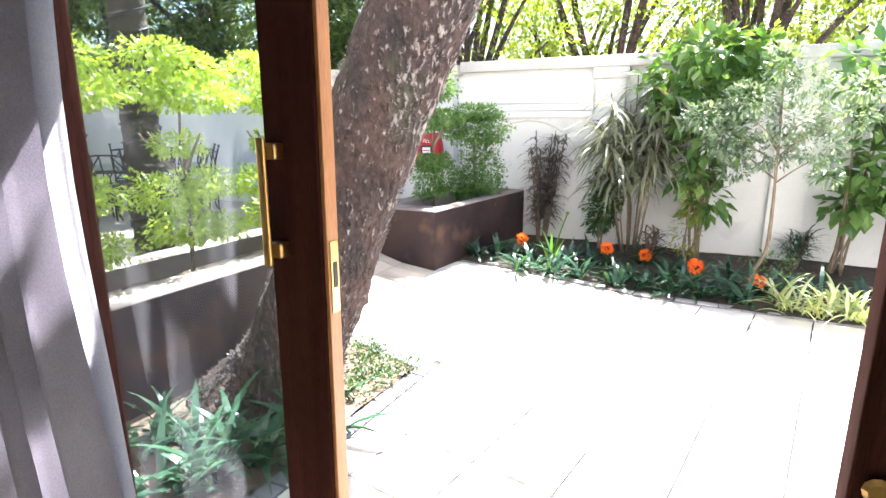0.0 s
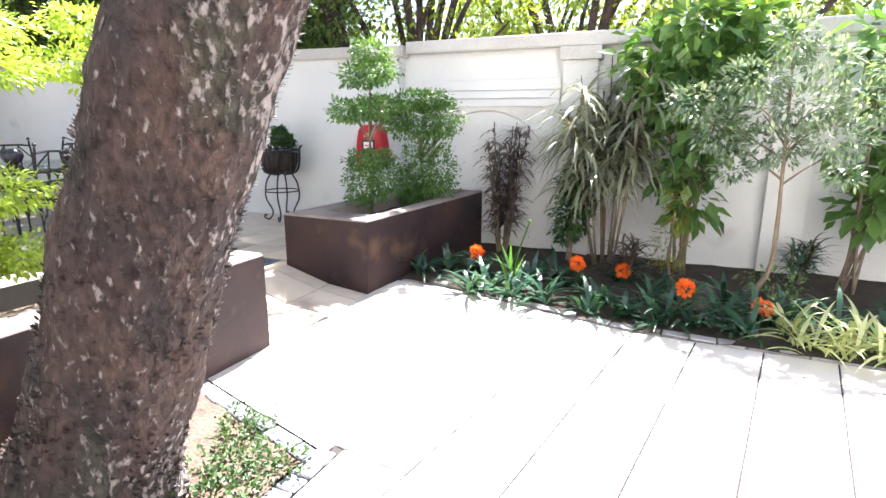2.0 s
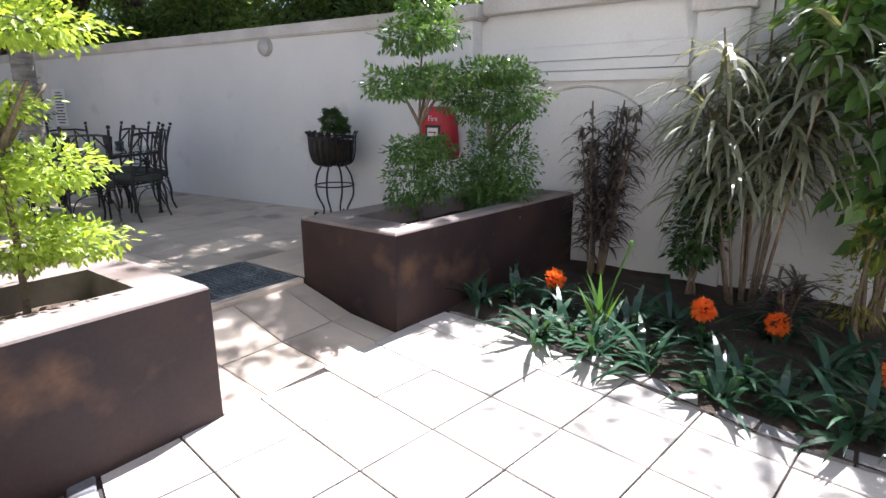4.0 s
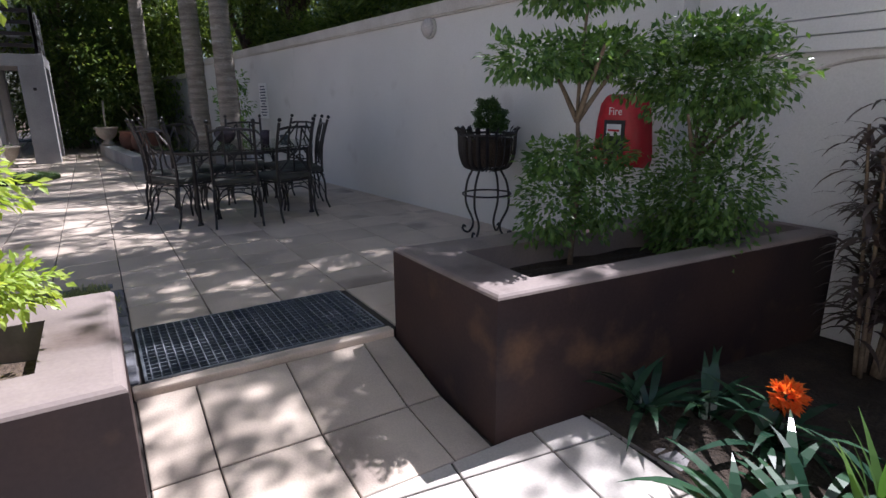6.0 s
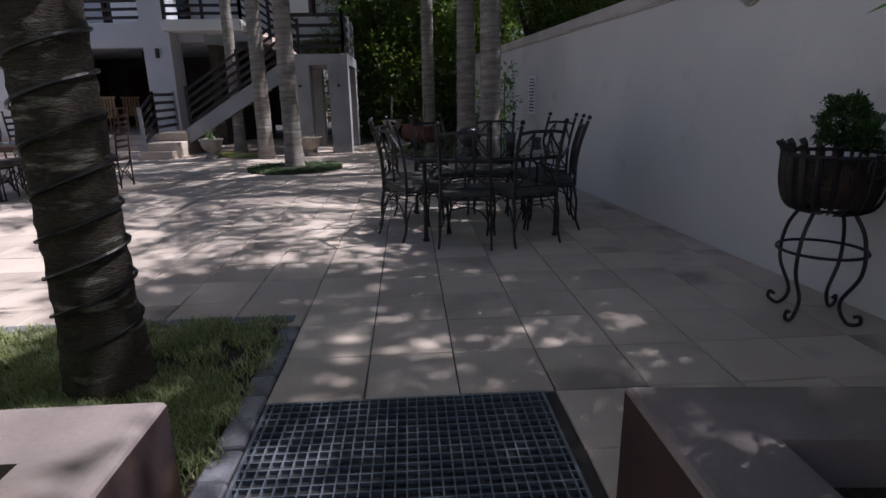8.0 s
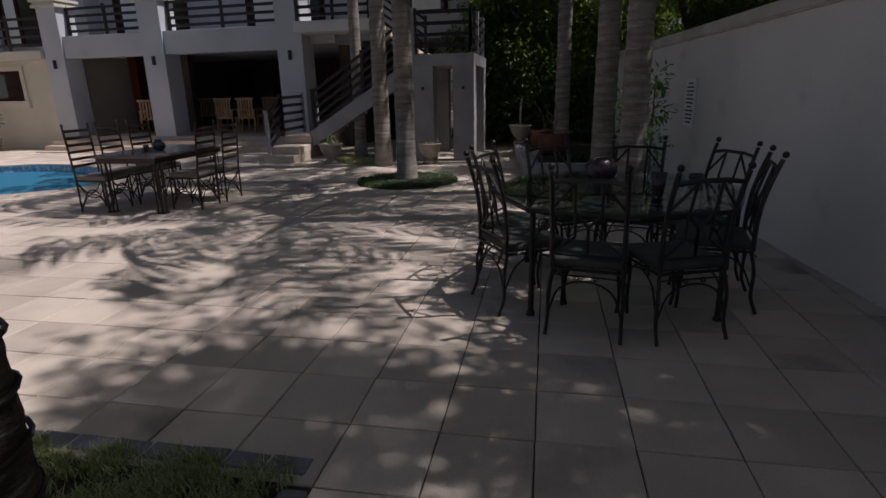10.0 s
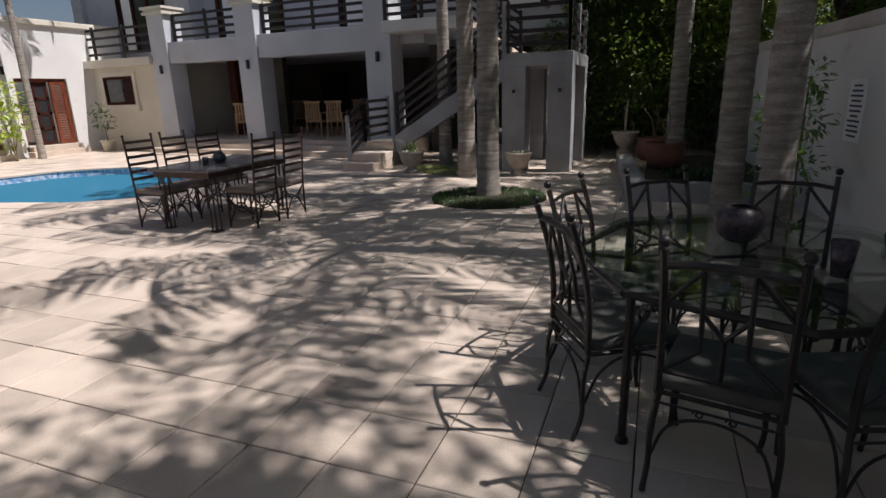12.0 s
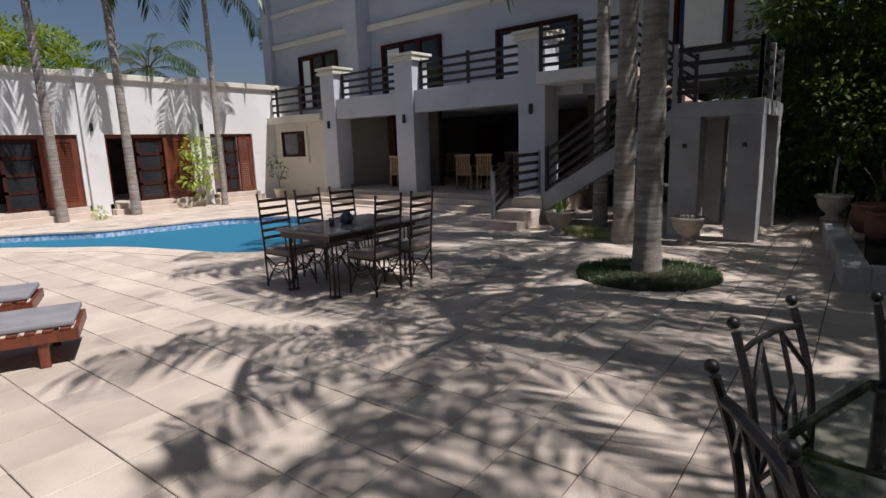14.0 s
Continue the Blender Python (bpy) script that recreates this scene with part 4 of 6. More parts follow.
for a, b in DOORS:
    part("door_step", gb((a - 0.1, b + 0.1, GY + 0.02, GY + 0.36, TERRACE - 0.02, 0.36), (a, b, GY + 0.004, GY + 0.20, 0.36, 0.50), bevel=0.012), PAVER, wing, "sandstone door step")
    fr = part("door_frame", gb((a, a + 0.08, GY - 0.2, GY - 0.08, 0.5, 2.42), (b - 0.08, b, GY - 0.2, GY - 0.08, 0.5, 2.42), (a + 0.08, b - 0.08, GY - 0.2, GY - 0.08, 2.32, 2.42)), REDWOOD, wing)
    w3 = (b - a - 0.16) / 3
    x0 = a + 0.08
    leaf = part("louvred_door", gb((x0, x0 + 0.09, GY - 0.07, GY - 0.02, 0.52, 2.32), (x0 + w3 - 0.09, x0 + w3, GY - 0.07, GY - 0.02, 0.52, 2.32), (x0 + 0.09, x0 + w3 - 0.09, GY - 0.07, GY - 0.02, 2.22, 2.32), (x0 + 0.09, x0 + w3 - 0.09, GY - 0.07, GY - 0.02, 0.52, 0.66)), REDWOOD, wing, "red-brown louvred door leaf")
    for k in range(22):
        z = 0.68 + 1.53 * k / 22
        bm = gb((x0 + 0.09, x0 + w3 - 0.09, GY - 0.065, GY - 0.025, z, z + 0.045))
        part("slat", bm, REDWOOD, leaf)
    gl = part("glass_door", gb((x0 + w3 + 0.02, x0 + 2 * w3, GY - 0.16, GY - 0.14, 0.52, 2.32)), DARKGLASS, wing)
    for k in range(5):
        part("glazing_bar", gb((x0 + w3 + 0.02, x0 + 2 * w3, GY - 0.139, GY - 0.12, 0.52 + 0.43 * k, 0.60 + 0.43 * k)), DARKWOOD, gl)
    part("glazing_bar", gb((x0 + w3 + 0.02, x0 + w3 + 0.10, GY - 0.139, GY - 0.12, 0.60, 2.24), (x0 + 2 * w3 - 0.08, x0 + 2 * w3, GY - 0.139, GY - 0.12, 0.60, 2.24)), DARKWOOD, gl)


# ---- planting beds ----
def bed_edge(x):
    """Edge of the flower bed along the patio."""
    return 5.62 if x < -2.3 else 5.62 - 0.44 * min(1.0, (x + 2.3) / 1.7)


BORDER_X = -1.61


def border_y(x):
    """Edge of the square of earth round the leaning tree."""
    return 3.0 - 0.29 * (x - BORDER_X)


def ground_patch(name, corners_z, material, label, f, nx=30, ny=20):
    (x0, x1), (ya, yb), z = corners_z
    bm = bmesh.new()
    g = [[bm.verts.new((x0 + (x1 - x0) * i / nx, f(0, x0 + (x1 - x0) * i / nx) * (1 - j / ny) + f(1, x0 + (x1 - x0) * i / nx) * j / ny, z + 0.03 * noise.noise((i * 0.45, j * 0.45, x0)))) for i in range(nx + 1)] for j in range(ny + 1)]
    for a, b in zip(g, g[1:]):
        for i in range(nx):
            bm.faces.new((a[i], a[i + 1], b[i + 1], b[i]))
    ob = setting(name, bm, material, label, True)
    return ob


ground_patch("flower_bed", ((-2.76, 4.9), (0, 0), 0.02), SOIL, "dark soil of the flower bed", lambda s, x: PY - 0.01 if s else bed_edge(x), 50, 16)
ground_patch("tree_bed", ((-2.77, BORDER_X - 0.11), (0, 0), 0.01), LITTER, "dry earth round the leaning tree", lambda s, x: border_y(x) - 0.13 if s else 1.0, 24, 24)

# cobble edging round the tree bed
edging = new("cobble_edging")
tagged(edging, "row of grey cobbles edging the tree bed", kind="structure")
cob = boxes((-0.052, 0.052, -0.048, 0.048, -0.05, 0.012), bevel=0.007, seg=1)
cob_first = finish("cobble", cob, COBBLE)
cob_first.parent = edging
spots = [(BORDER_X - 0.055, 1.02 + 0.103 * k, 0.0) for k in range(20)]
spots += [(BORDER_X - 0.055 - 0.112 * k * 0.96, border_y(BORDER_X - 0.112 * k * 0.96) - 0.055, math.degrees(math.atan2(-0.29, 1.0))) for k in range(11)]
for k, (x, y, a) in enumerate(spots):
    o = cob_first if k == 0 else cob_first.copy()
    if k:
        scene.collection.objects.link(o)
    o.matrix_basis = pose(x, y, 0.004 + rng.normal() * 0.002, rng.normal() * 1.0, rng.normal() * 1.0, a + rng.normal() * 2)


# cobbles along the flower bed
bed_edging = new("cobble_edging")
tagged(bed_edging, "row of worn grey cobbles edging the flower bed", kind="structure")
sett = finish("cobble", boxes((-0.088, 0.088, -0.05, 0.05, -0.05, 0.012), bevel=0.008, seg=1), COBBLE_PALE)
sett.parent = bed_edging
for k in range(24):
    x = -2.62 + 0.182 * k
    o = sett if k == 0 else sett.copy()
    if k:
        scene.collection.objects.link(o)
    o.matrix_basis = pose(x, bed_edge(x) + 0.062, 0.006 + rng.normal() * 0.002, rng.normal(), rng.normal(), math.degrees(math.atan2(bed_edge(x + 0.09) - bed_edge(x - 0.09), 0.18)) + rng.normal() * 2)


# ---- trees ----
def displaced(bm, amount, freq, seed=0.0):
    bm.normal_update()
    for q in bm.verts:
        p = q.co * freq + Vector((seed, seed, seed))
        q.co += q.normal * amount * (noise.noise(p) + 0.5 * noise.noise(p * 2.7))
    return bm


lean_tree = thing("leaning_tree", -2.25, 2.30, 0.0, 0, "old leaning tree with flaky dark bark and pale lichen", "tree")
axis = curve([(-0.10, -0.04, -0.15), (-0.02, -0.01, 0.06), (0.16, 0.03, 0.5), (0.40, 0.09, 1.15), (0.67, 0.13, 1.75), (1.02, 0.18, 2.45), (1.36, 0.22, 3.2)], 16)
radii = []
for p in axis:
    z = p.z
    radii.append(0.275 + 0.13 * max(0.0, 1 - z / 0.45) ** 2 - 0.012 * z)
bm = bmesh.new()
tube(bm, axis, radii, 56)
displaced(bm, 0.022, 4.0)
displaced(bm, 0.011, 22.0, 5.0)
part("trunk", bm, OLDBARK, lean_tree, "leaning trunk with flaking bark", True)
def flakes(n, name, material, label, lo, hi):
    """Small plates of bark that stand a little off the trunk."""
    vs, fs = [], []
    for k in range(n):
        i = int(rng.integers(4, len(axis) - 4))
        p, a_ = axis[i], rng.uniform(0, 2 * math.pi)
        d = (axis[i + 1] - axis[i]).normalized()
        s = d.orthogonal().normalized()
        u = d.cross(s)
        n_ = s * math.cos(a_) + u * math.sin(a_)
        t_ = d.cross(n_)
        if noise.noise((p + n_ * 0.3) * 2.2) < lo or noise.noise((p + n_ * 0.3) * 2.2) > hi:
            continue
        c = p + n_ * (radii[i] + 0.012) + d * rng.uniform(-0.03, 0.03)
        h, w = rng.uniform(0.005, 0.013), rng.uniform(0.004, 0.011)
        k0, lift, tw = len(vs), rng.uniform(-0.006, 0.006), t_ * rng.uniform(-0.006, 0.006)
        vs += [tuple(c - t_ * w - n_ * 0.016), tuple(c + t_ * w - n_ * 0.016), tuple(c + t_ * w * 0.7 + d * h + n_ * lift + tw), tuple(c - t_ * w * 0.7 + d * h + n_ * lift + tw)]
        fs.append((k0, k0 + 1, k0 + 2, k0 + 3))
    return tagged(raw(name, vs, fs, material, lean_tree, label), kind="stuff")


flakes(6000, "loose_bark", OLDBARK, "loose flakes of dark bark", -1.0, 1.0)
top = axis[-1]
limb_ends = []
for a_, ln, up in ((0.3, 1.9, 1.3), (1.9, 1.6, 1.5), (3.4, 1.7, 1.4), (5.0, 1.8, 1.2)):
    e = top + Vector((math.cos(a_) * ln, math.sin(a_) * ln, up))
    bm = bmesh.new()
    tube(bm, curve([top - Vector((0.05, 0.02, 0.2)), top + Vector((math.cos(a_) * ln * 0.4, math.sin(a_) * ln * 0.4, up * 0.6)), e], 6), [0.15 - 0.009 * k for k in range(13)], 10)
    part("limb", displaced(bm, 0.012, 6), BARK, lean_tree, "", True)
    limb_ends.append(e)
crown("crown", [(e.x + rng.normal() * 0.4, e.y + rng.normal() * 0.4, e.z + 0.3 + rng.normal() * 0.3, 0.75, 0.75, 0.42) for e in limb_ends for _ in range(3)], 0.11, MIDGREEN, lean_tree, 60)


def palm(x, y, height, r, label, bark=PALMBARK, fronds=16, frond_len=2.4, lean=(0, 0), z=TERRACE, coil=False, rings=None, leaflet=0.45):
    ob = thing("palm_tree", x, y, z, 0, label, "palm tree")
    steps = int(height / 0.035)
    pts, rs = [], []
    for k in range(steps + 1):
        t = k / steps
        h = height * t - 0.1
        pts.append(Vector((lean[0] * t * t, lean[1] * t * t, h)))
        ringed = 0.97 + 0.05 * (1 - abs(((h / 0.105) % 1.0) - 0.5) * 2) ** 2
        rs.append(r * (1.18 - 0.18 * min(1, h / 0.5 + 0.2)) * (1 - 0.28 * t) * ringed)
    bm = bmesh.new()
    tube(bm, pts, rs, 22)
    part("trunk", displaced(bm, 0.008, 7.0, x), bark, ob, "ringed palm trunk", True)
    head = pts[-1]
    vs, fs = [], []
    ribs = bmesh.new()
    for k in range(fronds):
        line, v_, f_ = frond_arrays(head, 2.4 * k + 0.3 * rng.random() + x, 1.25 - 1.35 * k / fronds, frond_len * rng.uniform(0.85, 1.1), leaflet)
        n0 = len(vs)
        vs += v_
        fs += [[i + n0 for i in f] for f in f_]
        tube(ribs, [Vector(p) for p in line[::4]], [0.022 - 0.0018 * i for i in range(len(line[::4]))], 5)
    part("frond_ribs", ribs, STEM, ob)
    raw("crown", [tuple(p) for p in vs], fs, PALMLEAF, ob, "feathery arching fronds")
    return ob


cable_palm = palm(-4.67, 3.19, 5.6, 0.165, "palm with dark mossy bark wound with black cable", PALMDARK, 18, 2.3)
bm = bmesh.new()
coil = []
for k in range(300):
    a_ = k * 0.30
    z = 0.25 + 0.0082 * k + 0.012 * math.sin(k * 0.07)
    coil.append((0.172 * (1 - 0.045 * z) * math.cos(a_), 0.172 * (1 - 0.045 * z) * math.sin(a_), z + 0.03 * math.sin(a_)))
tube(bm, coil, 0.009, 5)
part("light_cable", bm, IRON, cable_palm, "black cable wound round the trunk")
palm(-12.6, 2.48, 7.4, 0.165, "grey ringed palm in a round grass patch", fronds=22, frond_len=3.0, leaflet=0.52)
palm(-14.5, 1.52, 6.9, 0.165, "grey ringed palm beside the stair", fronds=20, frond_len=2.9, leaflet=0.52)
palm(-16.0, 0.55, 6.6, 0.14, "slim grey palm beside the stair", fronds=20, frond_len=2.9, leaflet=0.52)
palm(-10.25, 5.72, 6.8, 0.155, "pale ringed palm beside the garden wall", fronds=20, frond_len=3.3, leaflet=0.55)
palm(-11.85, 5.55, 6.9, 0.165, "greenish ringed palm beside the garden wall", fronds=18, frond_len=2.7)
palm(-15.3, 5.05, 7.2, 0.15, "tall slender palm near the far garden wall", fronds=14, frond_len=2.4)
palm(-11.15, -11.75, 6.6, 0.125, "grey palm standing before the guest wing", fronds=14, frond_len=2.2, lean=(0.1, 0.0))
palm(-12.9, -11.6, 7.0, 0.13, "grey palm standing before the guest wing", fronds=14, frond_len=2.2, lean=(0.1, 0.0))
palm(-15.55, -11.5, 6.8, 0.095, "slim palm standing before the guest wing", fronds=14, frond_len=2.2)
palm(-17.6, -19.5, 5.2, 0.16, "palm behind the guest wing", fronds=16, frond_len=2.6)


def tree(name, x, y, trunk_h, r, clumps, size, leaf, label, per_m2=60, z=-0.05, limbs=6, bark=BARK, seed=1, droop=0.2):
    ob = thing(name, x, y, z, 0, label, "tree")
    loc = np.random.default_rng(seed)
    bm = bmesh.new()
    path = curve([(0, 0, -0.1), (loc.normal() * 0.1, loc.normal() * 0.1, trunk_h * 0.5), (loc.normal() * 0.2, loc.normal() * 0.2, trunk_h)], 8)
    tube(bm, path, [r * (1.2 - 0.5 * k / 16) for k in range(len(path))], 12)
    part("trunk", displaced(bm, 0.015, 5, x), bark, ob, "", True)
    pick = clumps[:: max(1, len(clumps) // limbs)]
    for c in pick:
        e = Vector((c[0] - x, c[1] - y, c[2] - z))
        bm = bmesh.new()
        s = path[int(len(path) * 0.7)]
        mid = s.lerp(e, 0.5) + Vector((loc.normal() * 0.2, loc.normal() * 0.2, 0.25))
        line = curve([s, mid, e], 6)
        tube(bm, line, [r * 0.5 * (1 - 0.85 * k / len(line)) for k in range(len(line))], 7)
        part("limb", bm, bark, ob, "", True)
    crown("crown", [(c[0] - x, c[1] - y, c[2] - z, *c[3:]) for c in clumps], size, leaf, ob, per_m2, 0.42, droop)
    return ob


def clumps_in(x0, x1, y0, y1, z0, z1, n, r, seed):
    loc = np.random.default_rng(seed)
    return [(loc.uniform(x0, x1), loc.uniform(y0, y1), loc.uniform(z0, z1), r * loc.uniform(0.7, 1.3), r * loc.uniform(0.7, 1.3), r * loc.uniform(0.5, 0.8)) for _ in range(n)]


# trees beyond the garden walls
for k, (x, y) in enumerate(((-4.6, 9.6), (-2.2, 10.6), (0.2, 9.9), (2.8, 10.4), (-3.4, 13.0), (1.2, 13.4))):
    # clumps above 6 m are unseen, added to dapple the patio
    cl = clumps_in(x - 2.0, x + 2.0, y - 1.0, y + 1.4, 2.5, 4.9, 30, 0.55, 3 + k) + (clumps_in(x - 1.8, x + 1.8, 8.7, 9.9, 6.0, 7.6, 13, 0.36, 13 + k) if y < 11 else [])
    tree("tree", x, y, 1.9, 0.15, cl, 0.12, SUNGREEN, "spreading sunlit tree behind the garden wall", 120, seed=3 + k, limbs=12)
for k, (x, y, h, top_z, n_) in enumerate(((-5.9, 9.2, 4.0, 9.4, 34), (-8.4, 9.4, 4.2, 7.2, 46), (-10.9, 9.2, 4.2, 7.0, 48), (-13.4, 9.0, 4.2, 8.4, 60), (-15.9, 8.6, 4.2, 8.6, 60), (-18.6, 8.0, 4.0, 7.0, 46))):
    cl = clumps_in(x - 1.7, x + 1.7, y - 1.2, y + 1.8, 2.3, top_z, n_, 0.75, 20 + k) + clumps_in(x - 1.7, x + 1.7, y - 1.6, y + 1.0, 1.0, 3.4, 18, 0.75, 40 + k)
    if k == 0:
        # high unseen clumps, added to shade the terrace paving
        cl = cl + clumps_in(-7.4, -4.4, 10.2, 12.0, 8.8, 10.2, 14, 0.62, 77) + clumps_in(-7.9, -5.2, 8.4, 9.6, 8.6, 10.6, 9, 0.58, 78) + clumps_in(-9.3, -8.0, 7.4, 8.4, 8.8, 9.8, 6, 0.5, 79) + clumps_in(-8.3, -5.4, 8.5, 11.2, 8.9, 10.4, 17, 0.36, 81)
    cl = [(u, max(v, 7.65 + 1.4 * b), w, a_, b, c) if w - 1.5 * c < 3.0 else (u, v, w, a_, b, c) for u, v, w, a_, b, c in cl]
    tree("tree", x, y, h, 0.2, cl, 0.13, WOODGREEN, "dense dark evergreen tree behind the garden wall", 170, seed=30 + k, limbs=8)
for k, (x, y) in enumerate(((-20.0, 5.2), (-19.6, 3.7), (-22.5, 4.5), (-24.5, 2.9), (-25.5, 6.0), (-21.5, 6.6), (-23.0, 8.0))):
    cl = clumps_in(x - 1.3, x + 1.3, y - 1.1, y + 1.1, 0.6, 8.2, 44, 0.8, 60 + k)
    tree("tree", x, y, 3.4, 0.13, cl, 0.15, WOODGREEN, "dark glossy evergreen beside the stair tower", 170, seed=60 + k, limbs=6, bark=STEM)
for k, (x, y, h, r) in enumerate(((-8.6, -19.5, 4.9, 1.4), (-11.6, -20, 5.2, 1.3), (-14.2, -21.5, 5.0, 1.3), (-4.6, -20, 5.0, 1.5), (-22.5, -15.5, 5.0, 1.2), (-24, 14, 6.0, 2.0))):
    tree("tree", x, y, h, 0.18, clumps_in(x - 1.6, x + 1.6, y - 1.5, y + 1.5, h, h + 1.6, 16, 0.75, 80 + k), 0.2, SUNGREEN, "leafy tree rising over the guest wing roof", 110, seed=80 + k)

# grass patches
def grass(name, spots_, n, length, label, material=GRASSM):
    base = []
    while len(base) < n:
        x, y, r = spots_[int(rng.integers(len(spots_)))]
        a_, q = rng.uniform(0, 2 * math.pi), math.sqrt(rng.random()) * r
        base.append((x + q * math.cos(a_), y + q * math.sin(a_), TERRACE + 0.0))
    base = np.array(base)
    v_, f_ = straps_at(base, rng.uniform(0, 2 * np.pi, n), rng.uniform(0.05, 0.7, n), length * rng.uniform(0.5, 1.2, n), np.full(n, 0.006), 3, 0.9)
    return tagged(raw(name, v_, f_, material), label, "grass", kind="stuff")


setting("grass_soil", boxes((-5.33, -3.74, 1.2, 3.80, 0.1, TERRACE - 0.004)), SOIL, "soil under the grass by the planter")
gr = np.random.default_rng(3)
pts_ = [(gr.uniform(-5.29, -3.80), gr.uniform(1.3, 3.81), 0.11) for _ in range(300)]
grass("grass", pts_, 56000, 0.06, "short green and bleached lawn grass round the palm")
bm = bmesh.new()
lathe(bm, [(0.86, -0.02), (0.86, 0.0), (0.8, 0.02), (0.2, 0.05)], 40, (-12.55, 2.5, TERRACE - 0.006))
setting("round_bed", bm, SOIL, "round bed of earth at the palm's foot", True)
grass("low_groundcover", [(-12.55, 2.5, 0.84)], 9000, 0.09, "low dark green groundcover round the palm", DEEPGREEN)
grass("low_groundcover", [(-14.9, 1.0, 0.45), (-15.3, 0.5, 0.4)], 4000, 0.09, "low groundcover beside the stair", GRASSM)
# cobble edge of the lawn
edge2 = new("cobble_edging")
tagged(edge2, "row of dark grey cobbles edging the lawn", kind="structure")
stone = boxes((-0.09, 0.09, -0.055, 0.055, -0.05, 0.006), bevel=0.008, seg=1)
st_first = finish("cobble", stone, COBBLE)
st_first.parent = edge2
spots = [(-3.86 - 0.185 * k, 3.865, 0) for k in range(8)] + [(-5.38, 3.78 - 0.185 * k, 90) for k in range(14)]
for k, (x, y, a_) in enumerate(spots):
    o = st_first if k == 0 else st_first.copy()
    if k:
        scene.collection.objects.link(o)
    o.matrix_basis = pose(x, y, TERRACE + rng.normal() * 0.002, rng.normal(), rng.normal(), a_ + rng.normal() * 1.5)


# ---- shrubs in the planters ----
def tiered_shrub(x, y, z, stems, clumps, leaf, label, size=0.044, per_m2=3000):
    ob = thing("tiered_shrub", x, y, z, 0, label, "shrub", "clipped shrubs in the planter boxes")
    for k, line in enumerate(stems):
        bm = bmesh.new()
        c = curve([Vector(p) for p in line], 5)
        tube(bm, c, [0.016 * (1 - 0.6 * i / len(c)) for i in range(len(c))], 7)
        part("stem", bm, STEM, ob, "", True)
    crown("foliage", clumps, size, leaf, ob, per_m2, 0.52, 0.35, 0.35)
    return ob


def stems_for(top_, n, seed):
    loc = np.random.default_rng(seed)
    out = [[(0, 0, -0.02), (0.02, 0.01, top_ * 0.35), (0, 0, top_ * 0.62), (0.02, 0.02, top_)]]
    for k in range(n):
        a_ = loc.uniform(0, 6.28)
        out.append([(0, 0, top_ * 0.55), (0.1 * math.cos(a_), 0.1 * math.sin(a_), top_ * 0.66), (0.24 * math.cos(a_), 0.24 * math.sin(a_), top_ * 0.8)])
    return out


tiered_shrub(-3.27, 6.02, 0.52, stems_for(1.4, 5, 1), [(0, -0.14, 0.36, 0.197, 0.232, 0.244), (0.04, 0.16, 0.38, 0.186, 0.22, 0.244), (0, -0.1, 0.58, 0.197, 0.232, 0.11), (0, 0.2, 0.58, 0.174, 0.197, 0.098), (0, -0.32, 1.06, 0.232, 0.255, 0.11), (0.02, 0, 1.08, 0.255, 0.302, 0.11), (0, 0.24, 1.12, 0.232, 0.255, 0.11), (0, -0.1, 1.4, 0.232, 0.278, 0.122), (0, 0.18, 1.46, 0.232, 0.278, 0.122), (0, 0.05, 1.64, 0.186, 0.255, 0.11)], MIDGREEN, "tiered green shrub with a thin stem in the planter box", 0.042, 3300)
tiered_shrub(-3.02, 6.66, 0.52, stems_for(1.0, 4, 2), [(0, 0, 0.4, 0.255, 0.232, 0.317), (0.22, 0, 0.44, 0.22, 0.232, 0.342), (-0.16, 0, 0.28, 0.197, 0.209, 0.195), (0, 0, 0.95, 0.348, 0.278, 0.207), (0.24, 0, 0.98, 0.244, 0.232, 0.207), (-0.22, -0.1, 0.98, 0.232, 0.232, 0.122), (-0.05, 0, 1.18, 0.302, 0.232, 0.11), (0.16, 0, 1.18, 0.232, 0.209, 0.098), (0.05, 0, 0.12, 0.29, 0.209, 0.11)], MIDGREEN, "bushy tiered shrub in the planter box by the wall", 0.042, 3300)
for k, y in enumerate((3.34, 2.5, 1.65)):
    tiered_shrub(-3.28, y, 0.52, stems_for(1.25, 6, 5 + k), [(0, 0, 0.36, 0.26, 0.3, 0.11), (0.05, 0.2, 0.34, 0.22, 0.2, 0.09), (0, -0.1, 0.62, 0.26, 0.28, 0.13), (0.05, 0.15, 0.66, 0.22, 0.22, 0.11), (0, 0.0, 0.92, 0.16, 0.2, 0.08), (0.05, 0.1, 1.22, 0.28, 0.34, 0.09), (-0.05, -0.22, 1.28, 0.26, 0.3, 0.09), (0, 0.15, 1.42, 0.25, 0.28, 0.09), (0, -0.1, 1.5, 0.2, 0.24, 0.08)], LIME, "tiered lime-green shrub lit by the sun in the planter box", 0.037, 4200)


# ---- flower bed plants ----
def planted(name, x, y, label, category="plant", z=0.02, group=""):
    return thing(name, x, y, z, 0, label, category, group)


def umbel(parent, at, r, petal, n=70):
    """A ball of small trumpet flowers."""
    p = np.array(at) + unit(n) * r * 0.55
    o = (p - np.array(at)) / (r * 0.55)
    v_, f_ = leaves_at(np.repeat(p, 4, 0), r * 0.55, 0.5, -0.1, np.repeat(o, 4, 0), 0.4)
    raw("flower_head", v_, f_, petal, parent, "round head of orange trumpet flowers")


